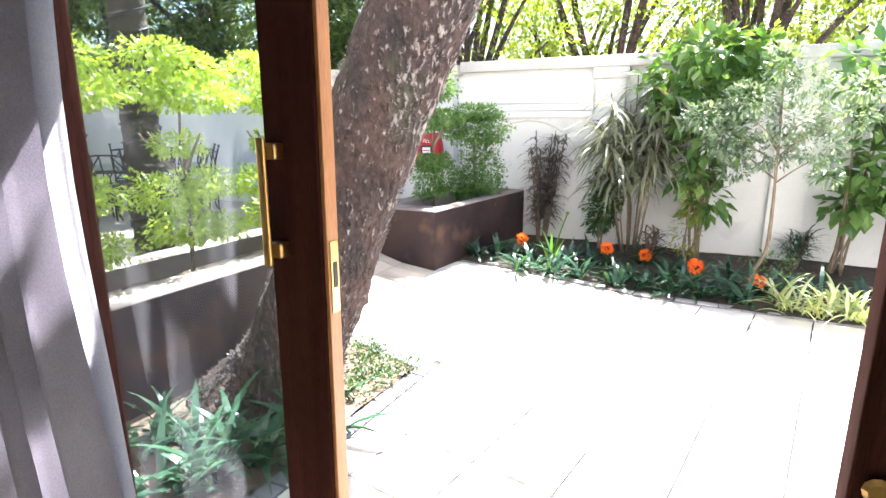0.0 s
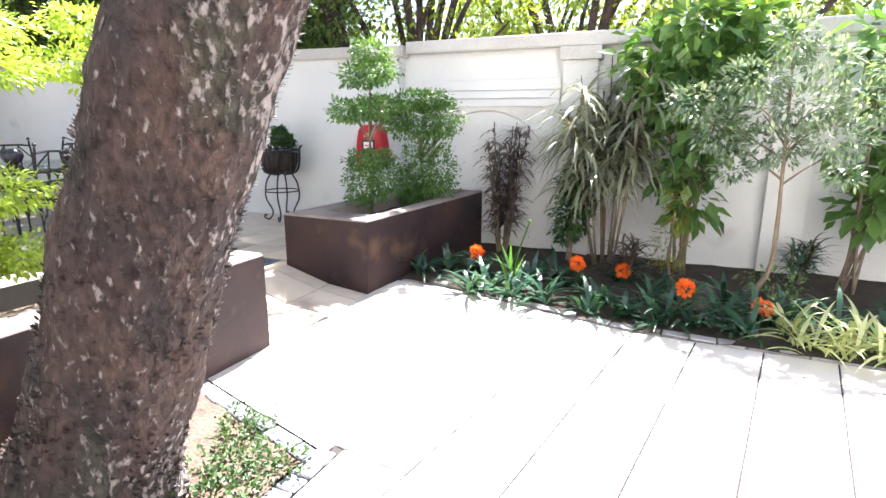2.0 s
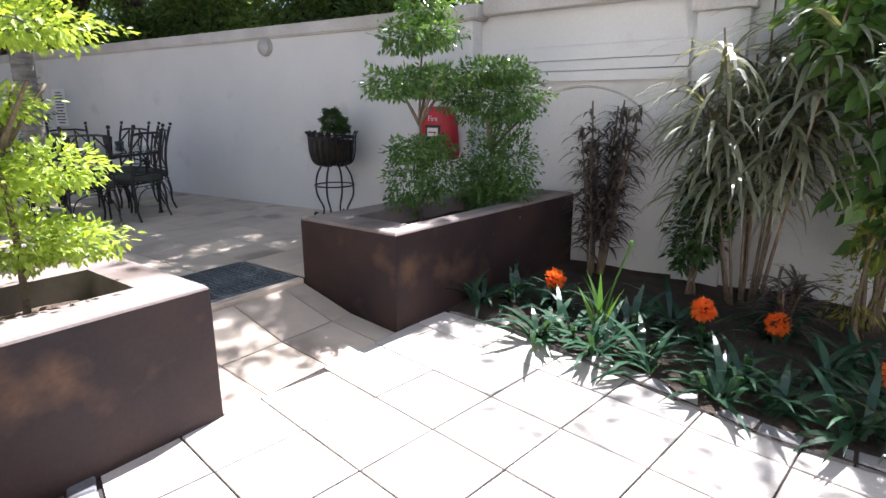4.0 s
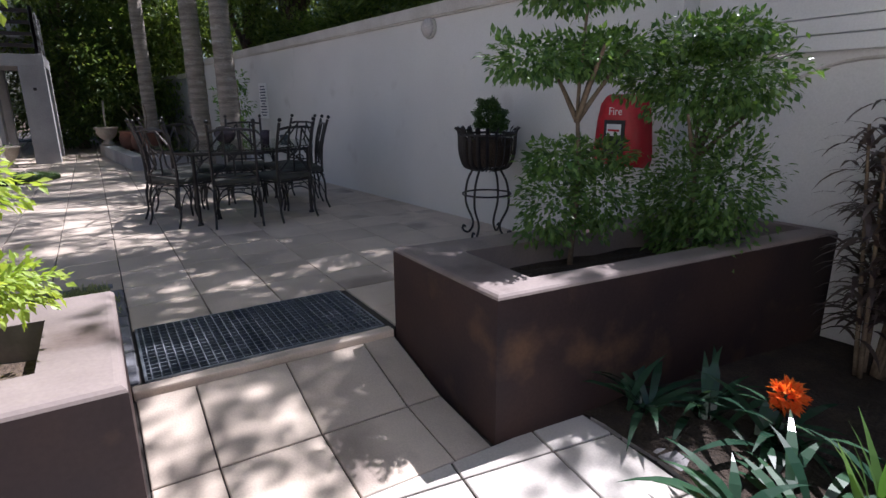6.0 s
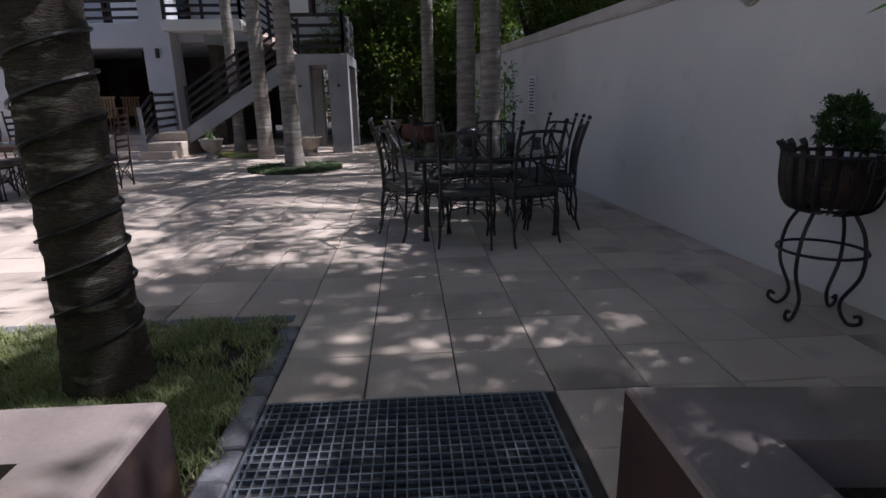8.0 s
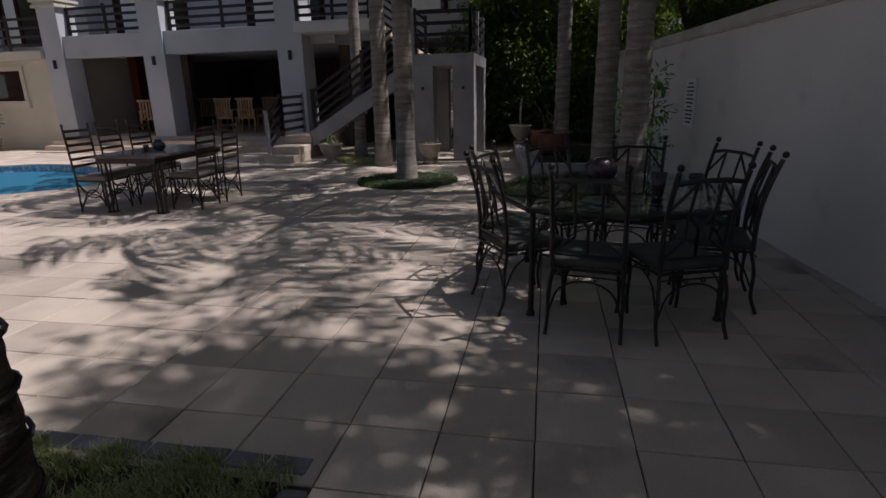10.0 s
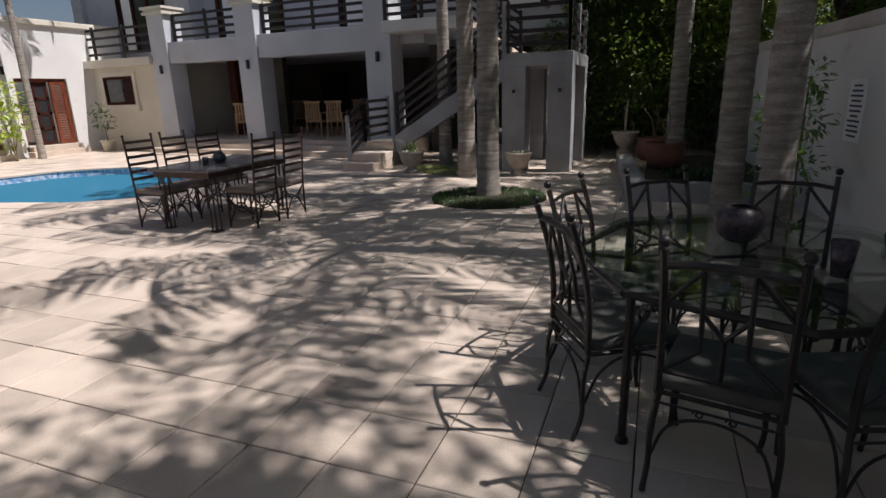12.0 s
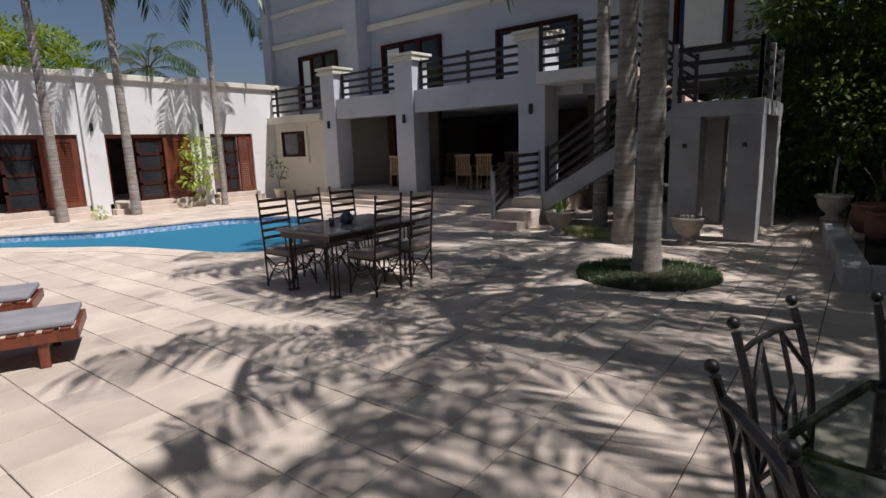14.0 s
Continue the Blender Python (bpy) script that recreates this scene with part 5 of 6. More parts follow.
CLIVIAS = ((-2.42, 6.05, 0), (-2.15, 6.12, 0.19), (-1.85, 5.75, 0), (-1.55, 6.0, 0), (-1.15, 6.05, 0.20), (-0.85, 5.65, 0), (-0.50, 5.95, 0), (-0.24, 5.70, 0.19), (0.05, 5.62, 0), (-0.65, 5.45, 0), (-1.3, 5.55, 0), (0.30, 5.68, 0.11), (-2.6, 5.85, 0), (-0.1, 5.42, 0), (-0.78, 6.35, 0.10), (-0.35, 5.4, 0), (0.2, 5.38, 0), (-0.9, 5.4, 0), (-1.6, 5.55, 0), (0.45, 5.9, 0), (0.8, 5.85, 0), (1.2, 5.9, 0), (-1.35, 6.3, 0), (-0.3, 6.2, 0), (0.1, 6.15, 0), (-2.0, 5.55, 0))
for k, (x, y, h) in enumerate(CLIVIAS):
    ob = planted("clivia", x, y, "clump of dark strap leaves with an orange flower head" if h else "clump of arching dark green strap leaves in the bed", "plant", group="clivias along the flower bed")
    tuft("leaves", 20, 0.40, 0.040, STRAPGREEN, ob, lean=(0.3, 1.15), curl=1.2, spread=0.04)
    if h:
        bm = bmesh.new()
        tube(bm, [(0, 0, 0), (0.01, 0, h * 0.6), (0.02, 0.01, h)], 0.009, 6)
        part("flower_stalk", bm, STRAPGREEN, ob)
        umbel(ob, (0.02, 0.01, h + 0.02), 0.075, ORANGE)
ob = planted("bulb_plant", -1.68, 5.85, "upright pale green strap-leaved bulb with one tall bud")
tuft("leaves", 10, 0.42, 0.035, MIDGREEN, ob, lean=(0.02, 0.35), curl=0.5, spread=0.03)
bm = bmesh.new()
tube(bm, curve([(0, 0, 0), (0.05, 0.03, 0.3), (0.13, 0.06, 0.58)], 5), 0.008, 6)
ball(bm, (0.135, 0.062, 0.6), 0.02)
part("bud_stalk", bm, MIDGREEN, ob)
for x, y in ((0.55, 5.36), (0.78, 5.3), (1.02, 5.28), (0.48, 5.6), (1.3, 5.32), (0.9, 5.55), (1.6, 5.35)):
    ob = planted("striped_lily", x, y, "clump of cream-striped arching leaves at the bed's edge", group="striped lilies at the bed's edge")
    tuft("leaves", 26, 0.40, 0.03, STRIPED, ob, lean=(0.2, 1.0), curl=1.3, spread=0.05)


def cane_plant(name, x, y, canes, height, leaf_len, leaf_w, leaf, label, per=26, spread=0.22, from_=0.35, lean=(0.5, 1.4), curl=1.2, z=0.02):
    """Several upright canes with whorls of strap leaves on their upper part."""
    ob = planted(name, x, y, label, z=z)
    vs, fs, n0 = [], [], 0
    for k in range(canes):
        a_, q = rng.uniform(0, 6.28), spread * rng.uniform(0.3, 1)
        h = height * rng.uniform(0.72, 1.0)
        line = curve([(0.25 * q * math.cos(a_), 0.25 * q * math.sin(a_), 0), (0.6 * q * math.cos(a_), 0.6 * q * math.sin(a_), h * 0.5), (q * math.cos(a_), q * math.sin(a_), h)], 6)
        bm = bmesh.new()
        tube(bm, line, [0.013 - 0.0005 * i for i in range(len(line))], 6)
        part("cane", bm, STEM, ob, "", True)
        t = rng.uniform(from_, 1.0, per)
        base = np.array([line[min(len(line) - 1, int(u * (len(line) - 1)))] for u in t]) + rng.normal(size=(per, 3)) * 0.015
        v_, f_ = straps_at(base, rng.uniform(0, 6.28, per), rng.uniform(*lean, per), leaf_len * rng.uniform(0.6, 1.15, per), np.full(per, leaf_w), 5, curl)
        vs.append(v_)
        fs.append(f_ + n0)
        n0 += len(v_)
    raw("leaves", np.concatenate(vs), np.concatenate(fs), leaf, ob)
    return ob


cane_plant("cordyline", -2.20, 7.08, 9, 1.50, 0.27, 0.028, PURPLE, "dark purple-brown cordyline against the white wall", 88, 0.34, 0.24, (0.6, 1.5), 1.5)
cane_plant("dracaena", -1.02, 6.98, 12, 2.15, 0.60, 0.034, GREYSTRAP, "tall grey-green dracaena with long drooping leaves", 78, 0.5, 0.52, (0.9, 1.9), 1.3)
cane_plant("dark_dracaena", 0.70, 7.05, 7, 0.42, 0.26, 0.02, STRAPGREEN, "small dark green tufted plant by the wall", 26, 0.16, 0.3)
cane_plant("dark_dracaena", -0.75, 6.5, 6, 0.40, 0.3, 0.022, PURPLE, "small dark tufted plant under the dracaena", 20, 0.16, 0.2)


def bush(name, x, y, clumps, size, leaf, label, stems=5, per_m2=420, aspect=0.45, z=0.02, height=None, droop=0.2):
    ob = planted(name, x, y, label, "shrub", z)
    for k in range(stems):
        c = clumps[k % len(clumps)]
        bm = bmesh.new()
        line = curve([(rng.normal() * 0.04, rng.normal() * 0.04, 0), (c[0] * 0.4, c[1] * 0.4, c[2] * 0.5), (c[0], c[1], c[2])], 5)
        tube(bm, line, [0.014 - 0.0007 * i for i in range(len(line))], 6)
        part("stem", bm, STEM, ob, "", True)
    crown("foliage", clumps, size, leaf, ob, per_m2, aspect, droop, 0.35)
    return ob


bush("evergreen_bush", -1.40, 7.0, [(0, 0, 0.50, 0.2, 0.2, 0.24), (0.03, 0, 0.85, 0.19, 0.18, 0.20), (-0.05, 0, 0.3, 0.13, 0.13, 0.13), (0.1, -0.05, 0.65, 0.15, 0.15, 0.15)], 0.075, DEEPGREEN, "narrow upright evergreen bush by the wall", 4, 1500)
bush("broad_leaf_shrub", -0.30, 6.88, [(-0.35, 0, 2.05, 0.36, 0.28, 0.3), (0.0, -0.05, 2.3, 0.36, 0.3, 0.26), (0.28, 0, 2.05, 0.3, 0.28, 0.3), (-0.1, -0.05, 1.75, 0.4, 0.28, 0.28), (0.1, 0, 1.4, 0.32, 0.26, 0.26), (-0.05, 0.05, 1.05, 0.26, 0.22, 0.24), (0.08, 0.05, 0.72, 0.22, 0.18, 0.26), (0.45, 0, 2.25, 0.26, 0.24, 0.22)], 0.17, MIDGREEN, "tall climbing shrub with broad drooping leaves", 9, 330, 0.62, droop=0.7)
bush("golden_fern", -0.40, 6.62, [(0, 0, 0.34, 0.16, 0.16, 0.28), (0.03, 0, 0.66, 0.13, 0.13, 0.18)], 0.06, FERNGOLD, "olive-gold feathery conifer in the bed", 3, 1200, 0.22)
bush("broad_leaf_shrub", 1.06, 6.92, [(0.0, 0, 2.1, 0.25, 0.22, 0.25), (0.25, 0, 1.75, 0.3, 0.25, 0.3), (0.0, -0.05, 1.2, 0.24, 0.22, 0.2), (0.3, 0, 1.0, 0.3, 0.25, 0.3), (0.1, 0, 0.75, 0.25, 0.2, 0.2)], 0.19, MIDGREEN, "broad-leaved shrub with many bare stems", 9, 220, 0.62, droop=0.6)
bush("broad_leaf_shrub", 1.9, 6.6, [(0.0, 0, 1.9, 0.35, 0.3, 0.35), (0.2, 0, 1.3, 0.35, 0.3, 0.35), (0.0, 0, 0.8, 0.3, 0.3, 0.3)], 0.19, MIDGREEN, "broad-leaved shrub by the garden wall", 6, 220, 0.62, droop=0.6)
bush("low_shrub", 0.45, 6.35, [(0, 0, 0.16, 0.25, 0.2, 0.14)], 0.05, MIDGREEN, "low green and yellow ground shrub", 2, 700)
ob = planted("small_tree", 0.32, 6.06, "young tree with a thin bent pale trunk and grey-green leaves", "tree")
bm = bmesh.new()
line = curve([(0.0, 0, -0.02), (-0.04, 0, 0.12), (0.05, 0.01, 0.35), (0.06, 0.02, 0.7), (0.05, 0.02, 1.0), (0.03, 0.02, 1.5), (0.0, 0.02, 2.1)], 8)
tube(bm, line, [0.026 - 0.0004 * i for i in range(len(line))], 9)
part("trunk", displaced(bm, 0.004, 18), STEM, ob, "thin bent pale trunk", True)
for k in range(9):
    a_ = k * 2.4
    bm = bmesh.new()
    tube(bm, curve([(0.04, 0.02, 1.0 + 0.05 * k), (0.2 * math.cos(a_), 0.2 * math.sin(a_), 1.15 + 0.05 * k), (0.42 * math.cos(a_), 0.42 * math.sin(a_), 1.3 + 0.04 * k)], 4), [0.010 - 0.0009 * i for i in range(9)], 5)
    part("limb", bm, STEM, ob)
crown("foliage", [(-0.62, 0, 1.62, 0.20, 0.18, 0.14), (-0.40, 0.05, 1.42, 0.22, 0.2, 0.18), (-0.22, -0.05, 1.78, 0.24, 0.2, 0.16), (-0.05, 0, 1.30, 0.22, 0.2, 0.16), (0.12, 0.06, 1.58, 0.26, 0.22, 0.17), (0.34, -0.04, 1.36, 0.22, 0.2, 0.14), (0.52, 0.02, 1.62, 0.24, 0.2, 0.15), (0.66, 0, 1.86, 0.18, 0.16, 0.12), (0.0, 0.02, 2.08, 0.16, 0.15, 0.20), (0.22, 0, 1.92, 0.18, 0.16, 0.13), (-0.30, 0, 1.12, 0.14, 0.13, 0.10), (0.44, 0, 1.10, 0.13, 0.12, 0.09)], 0.06, GREYGREEN, ob, 2000, 0.4)
bush("shrub", -10.5, 5.72, [(0, 0, 0.55, 0.13, 0.16, 0.2), (0.02, 0.05, 0.9, 0.16, 0.18, 0.2), (0, 0, 1.25, 0.15, 0.17, 0.18)], 0.09, MIDGREEN, "narrow leafy green shrub at the foot of a palm", 3, 700, z=TERRACE)
# low plants in the tree bed
for x, y in ((-1.95, 2.75), (-1.85, 2.55), (-2.1, 2.9), (-1.9, 2.35), (-1.8, 2.8), (-2.2, 3.02), (-2.05, 2.65)):
    bush("ground_cover_plant", x, y, [(0, 0, 0.035, 0.12, 0.12, 0.05), (0.08, 0.05, 0.03, 0.09, 0.09, 0.05)], 0.032, DEEPGREEN, "patch of small-leaved groundcover on bare earth", 0, 2000)
for x, y in ((-1.95, 1.45), (-2.1, 1.65), (-1.8, 1.65), (-2.35, 1.5), (-1.75, 1.95), (-2.05, 1.3)):
    ob = planted("clivia", x, y, "clump of arching green strap leaves under the leaning tree", group="strap-leaved clumps under the leaning tree")
    tuft("leaves", 26, 0.42, 0.036, STRAPGREEN, ob, lean=(0.2, 0.95), curl=1.2, spread=0.05)


# ---- dining set under the wall: octagonal glass table and eight iron chairs ----
def bars(bm, lines, r=0.008, n=6):
    for line in lines:
        tube(bm, line, r, n)
    return bm


def iron_chair():
    """Wrought iron chair, its front towards +x; the foot of the axis under the seat's middle."""
    ob = thing("iron_chair", 0, 0, TERRACE, 0, "black wrought iron chair with a lattice back and padded grey seat", "chair", "iron chairs round the glass table")
    part("seat", boxes((-0.21, 0.23, -0.215, 0.215, 0.425, 0.485), bevel=0.024, seg=3), CUSHION, ob, "grey-green padded seat", True)
    bm = bmesh.new()
    tube(bm, [(-0.21, -0.21, 0.415), (0.22, -0.21, 0.415), (0.22, 0.21, 0.415), (-0.21, 0.21, 0.415), (-0.21, -0.21, 0.415)], 0.011, 6)
    part("seat_frame", bm, IRON, ob)

    def back(y, z):
        """A point of the leaning, slightly bowed back."""
        z = 0.42 + (z - 0.42) * 1.08
        t = (z - 0.42) / 0.6
        return Vector((-0.215 - 0.10 * t + 0.035 * math.sin(t * math.pi), y, z))

    for s in (-1, 1):
        post = part("back_post", bars(bmesh.new(), [[back(s * 0.205, 0.42 + 0.06 * k) for k in range(10)]], 0.0145), IRON, ob)
        bm = bmesh.new()
        ball(bm, back(s * 0.205, 0.985), 0.021, 10)
        part("finial", bm, IRON, post, "", True)
    bm = bmesh.new()
    tube(bm, [back(-0.205, 0.90), back(-0.1, 0.915), back(0.1, 0.915), back(0.205, 0.90)], 0.017, 6, 0.6)
    part("top_rail", bm, IRON, ob)
    bm = bmesh.new()
    for s in (-1, 1):
        bars(bm, [[back(s * 0.075, 0.91), back(s * 0.075, 0.71)], [back(s * 0.075, 0.90), back(s * 0.20, 0.76)], [back(s * 0.075, 0.74), back(0, 0.655)], [back(s * 0.075, 0.71), back(s * 0.075, 0.60), back(s * 0.20, 0.50)], [back(0, 0.655), back(0, 0.50)]], 0.0095)
    part("lattice", bm, IRON, ob)
    bm = bmesh.new()
    tube(bm, [back(-0.205, 0.50), back(0.205, 0.50)], 0.009)
    part("lower_rail", bm, IRON, ob)
    for s in (-1, 1):
        part("leg", bars(bmesh.new(), [curve([(0.21, s * 0.20, 0.42), (0.245, s * 0.215, 0.30), (0.225, s * 0.21, 0.12), (0.24, s * 0.215, 0.005)], 5)], 0.0115), IRON, ob)
        part("leg", bars(bmesh.new(), [curve([(-0.205, s * 0.20, 0.42), (-0.235, s * 0.215, 0.28), (-0.235, s * 0.215, 0.12), (-0.275, s * 0.22, 0.005)], 5)], 0.0115), IRON, ob)
        bm = bmesh.new()
        tube(bm, curve([(0.235, s * 0.213, 0.16), (0.16, s * 0.21, 0.33), (0.0, s * 0.205, 0.39), (-0.15, s * 0.21, 0.33), (-0.235, s * 0.215, 0.16)], 5), 0.0065)
        part("side_arch", bm, IRON, ob)
    for x in (0.232, -0.235):
        bm = bmesh.new()
        tube(bm, curve([(x, -0.213, 0.14), (x, -0.15, 0.30), (x, 0, 0.355), (x, 0.15, 0.30), (x, 0.213, 0.14)], 5), 0.0065)
        tube(bm, [(x, -0.21, 0.385), (x, 0.21, 0.385)], 0.0055)
        for s in (-1, 1):
            tube(bm, scroll((x, s * 0.055, 0.372), 0.02, 1.2, 0, (0, 1, 0), (0, 0, 1)), 0.004, 5)
        part("end_arch", bm, IRON, ob)
    return ob


TC = Vector((-7.69, 5.25, TERRACE))
TURN8 = -42.0
chair = iron_chair()
PLACES = ((-15, 0.73), (23, 0.73), (76, 0.67), (117, 0.72), (161, 0.60), (-149, 0.60), (-104, 0.69), (-61, 0.73))   # bearing from the table and distance
for k, (bearing, r_) in enumerate(PLACES):
    a_ = radians(bearing)
    m = pose(TC.x + r_ * math.cos(a_), TC.y + r_ * math.sin(a_), TERRACE, 0, 0, bearing + 180 + (3, -3, 4, -2, 3, 4, -4, 2)[k])
    if k == 0:
        chair.matrix_basis = m
    else:
        copy_thing(chair, m)
table = thing("octagonal_table", TC.x, TC.y, TC.z, 0, "octagonal glass table on a black iron frame", "table")


def octagon(r, z):
    return [Vector((r * math.cos(radians(TURN8 + 45 * k)), r * math.sin(radians(TURN8 + 45 * k)), z)) for k in range(8)]


bm = bmesh.new()
vs = [[bm.verts.new(p) for p in octagon(r, z)] for r, z in ((0.885, 0.738), (0.90, 0.744), (0.90, 0.750), (0.885, 0.754))]
for a, b in zip(vs, vs[1:]):
    for k in range(8):
        bm.faces.new((a[k - 1], a[k], b[k], b[k - 1]))
bm.faces.new(vs[-1])
bm.faces.new(vs[0][::-1])
top_ = part("glass_top", bm, TABLEGLASS, table, "clear bevelled glass top")
top_.visible_shadow = False
bm = bmesh.new()
for r in (0.875,):
    o8 = octagon(r, 0.715)
    tube(bm, o8 + [o8[0]], 0.017, 6)
for k in range(0, 8):
    tube(bm, [octagon(0.875, 0.70)[k], octagon(0.25, 0.66)[k]], 0.009)
o8 = octagon(0.25, 0.66)
tube(bm, o8 + [o8[0]], 0.010, 6)
part("table_frame", bm, IRON, table, "black iron octagonal frame")
for k in range(0, 8, 2):
    p = octagon(0.83, 0)[k]
    part("leg", bars(bmesh.new(), [[p + Vector((0, 0, 0.71)), p]], 0.019, 8), IRON, table)
    bm = bmesh.new()
    inw = -p.normalized()
    tube(bm, curve([p + Vector((0, 0, 0.45)), p + inw * 0.10 + Vector((0, 0, 0.60)), p + inw * 0.30 + Vector((0, 0, 0.67))], 5), 0.008)
    tube(bm, scroll(p + inw * 0.09 + Vector((0, 0, 0.60)), 0.05, 1.4, 0, inw, (0, 0, 1)), 0.007)
    part("scroll_bracket", bm, IRON, table)
    bm = bmesh.new()
    lathe(bm, [(0.03, 0), (0.03, 0.015), (0.02, 0.03)], 10, p)
    part("foot", bm, IRON, table)
ztop = TERRACE + 0.755
bm = bmesh.new()
lathe(bm, [(0.05, 0), (0.09, 0.03), (0.118, 0.09), (0.115, 0.13), (0.085, 0.175), (0.055, 0.185), (0.05, 0.178), (0.075, 0.165), (0.1, 0.12), (0.09, 0.05), (0.02, 0.03)], 28)
o = tagged(finish("vase", bm, CERAMIC, True), "round dark patterned vase on the glass table", "vase")
o.location = (-7.87, 5.17, ztop)
bm = bmesh.new()
lathe(bm, [(0.034, 0), (0.05, 0.15), (0.046, 0.15), (0.032, 0.01)], 20)
o = tagged(finish("tumbler", bm, CERAMIC, True), "tall dark tapered cup on the glass table", "cup")
o.location = (-7.38, 5.49, ztop)
bm = bmesh.new()
lathe(bm, [(0.035, 0), (0.055, 0.018), (0.058, 0.032), (0.052, 0.032), (0.045, 0.015), (0.01, 0.01)], 20)
o = tagged(finish("glass_dish", bm, TABLEGLASS, True), "small clear glass dish on the table", "dish")
o.location = (-7.02, 5.02, ztop)
bm = bmesh.new()
lathe(bm, [(0.045, 0), (0.055, 0.05), (0.05, 0.06), (0.04, 0.02)], 20)
o = tagged(finish("candle_holder", bm, TEALPOT, True), "low teal candle holder on the glass table", "candle holder")
o.location = (-7.95, 5.86, ztop)


# ---- second dining set: rectangular table and ladder-back chairs ----
def ladder_chair():
    ob = thing("ladder_back_chair", 0, 0, TERRACE, 0, "brown iron ladder-back chair with a taupe cushion", "chair", "ladder-back chairs round the poolside table")
    part("seat", boxes((-0.21, 0.22, -0.21, 0.21, 0.42, 0.485), bevel=0.026, seg=3), CUSHION_TAUPE, ob, "taupe seat cushion", True)
    bm = bmesh.new()
    tube(bm, [(-0.21, -0.2, 0.412), (0.21, -0.2, 0.412), (0.21, 0.2, 0.412), (-0.21, 0.2, 0.412), (-0.21, -0.2, 0.412)], 0.011, 6)
    part("seat_frame", bm, IRONBROWN, ob)
    for s in (-1, 1):
        post = part("back_post", bars(bmesh.new(), [[(-0.21, s * 0.205, 0.0), (-0.215, s * 0.205, 0.45), (-0.27, s * 0.205, 1.10)]], 0.0125), IRONBROWN, ob)
        bm = bmesh.new()
        ball(bm, (-0.272, s * 0.205, 1.115), 0.018)
        part("finial", bm, IRONBROWN, post)
        part("leg", bars(bmesh.new(), [[(0.2, s * 0.2, 0.41), (0.205, s * 0.2, 0.0)]], 0.0115), IRONBROWN, ob)
        bm = bmesh.new()
        tube(bm, curve([(0.2, s * 0.2, 0.05), (0.08, s * 0.2, 0.22), (-0.08, s * 0.2, 0.22), (-0.205, s * 0.205, 0.05)], 6), 0.008)
        tube(bm, curve([(0.2, s * 0.2, 0.38), (0.08, s * 0.2, 0.22), (-0.08, s * 0.2, 0.22), (-0.205, s * 0.205, 0.38)], 6), 0.008)
        part("side_arch", bm, IRONBROWN, ob)
    for x in (0.2, -0.205):
        bm = bmesh.new()
        tube(bm, curve([(x, -0.2, 0.38), (x, -0.07, 0.24), (x, 0.07, 0.24), (x, 0.2, 0.38)], 6), 0.008)
        tube(bm, curve([(x, -0.2, 0.05), (x, -0.07, 0.24), (x, 0.07, 0.24), (x, 0.2, 0.05)], 6), 0.008)
        part("end_arch", bm, IRONBROWN, ob)
    for k in range(6):
        z = 0.58 + 0.088 * k
        x = -0.215 - 0.055 * (z - 0.45) / 0.65
        part("slat", boxes((x - 0.006, x + 0.006, -0.2, 0.2, z, z + 0.036), bevel=0.003, seg=1), IRONBROWN, ob)
    return ob


lc = ladder_chair()
spots = ((-9.95, -0.98, 90), (-10.52, -1.0, 92), (-11.08, -0.98, 88), (-10.26, 0.13, -90), (-10.82, 0.14, -88))
for k, (x, y, a_) in enumerate(spots):
    m = pose(x, y, TERRACE, 0, 0, a_)
    if k == 0:
        lc.matrix_basis = m
    else:
        copy_thing(lc, m)
t2 = thing("poolside_table", -10.45, -0.42, TERRACE, 0, "rectangular dark stone-topped table on brown iron legs", "table")
part("tabletop", boxes((-0.76, 0.76, -0.46, 0.46, 0.71, 0.745), bevel=0.008), TABLETOP, t2, "dark polished stone top")
part("apron", boxes((-0.70, 0.70, -0.42, -0.40, 0.64, 0.705), (-0.70, 0.70, 0.40, 0.42, 0.64, 0.705), (-0.72, -0.70, -0.42, 0.42, 0.64, 0.705), (0.70, 0.72, -0.42, 0.42, 0.64, 0.705)), IRONBROWN, t2)
for sx in (-1, 1):
    for sy in (-1, 1):
        bm = bmesh.new()
        for dx, dy in ((-0.035, -0.035), (0.035, -0.035), (0.035, 0.035), (-0.035, 0.035)):
            tube(bm, [(sx * 0.64 + dx, sy * 0.36 + dy, 0.705), (sx * 0.64 + dx, sy * 0.36 + dy, 0.0)], 0.010)
        box(bm, sx * 0.64 - 0.055, sx * 0.64 + 0.055, sy * 0.36 - 0.055, sy * 0.36 + 0.055, 0.0, 0.012)
        part("leg", bm, IRONBROWN, t2)
bm = bmesh.new()
lathe(bm, [(0.05, 0), (0.085, 0.04), (0.08, 0.09), (0.045, 0.125), (0.05, 0.14), (0.02, 0.13)], 20)
o = tagged(finish("ceramic_bowl", bm, TEALPOT, True), "dark teal ceramic jar on the poolside table", "jar")
o.location = (-10.35, -0.38, TERRACE + 0.746)
bm = bmesh.new()
lathe(bm, [(0.03, 0), (0.036, 0.09), (0.032, 0.09), (0.027, 0.01)], 16)
o = tagged(finish("tumbler", bm, CERAMIC, True), "small dark cup on the poolside table", "cup")
o.location = (-10.15, -0.42, TERRACE + 0.746)


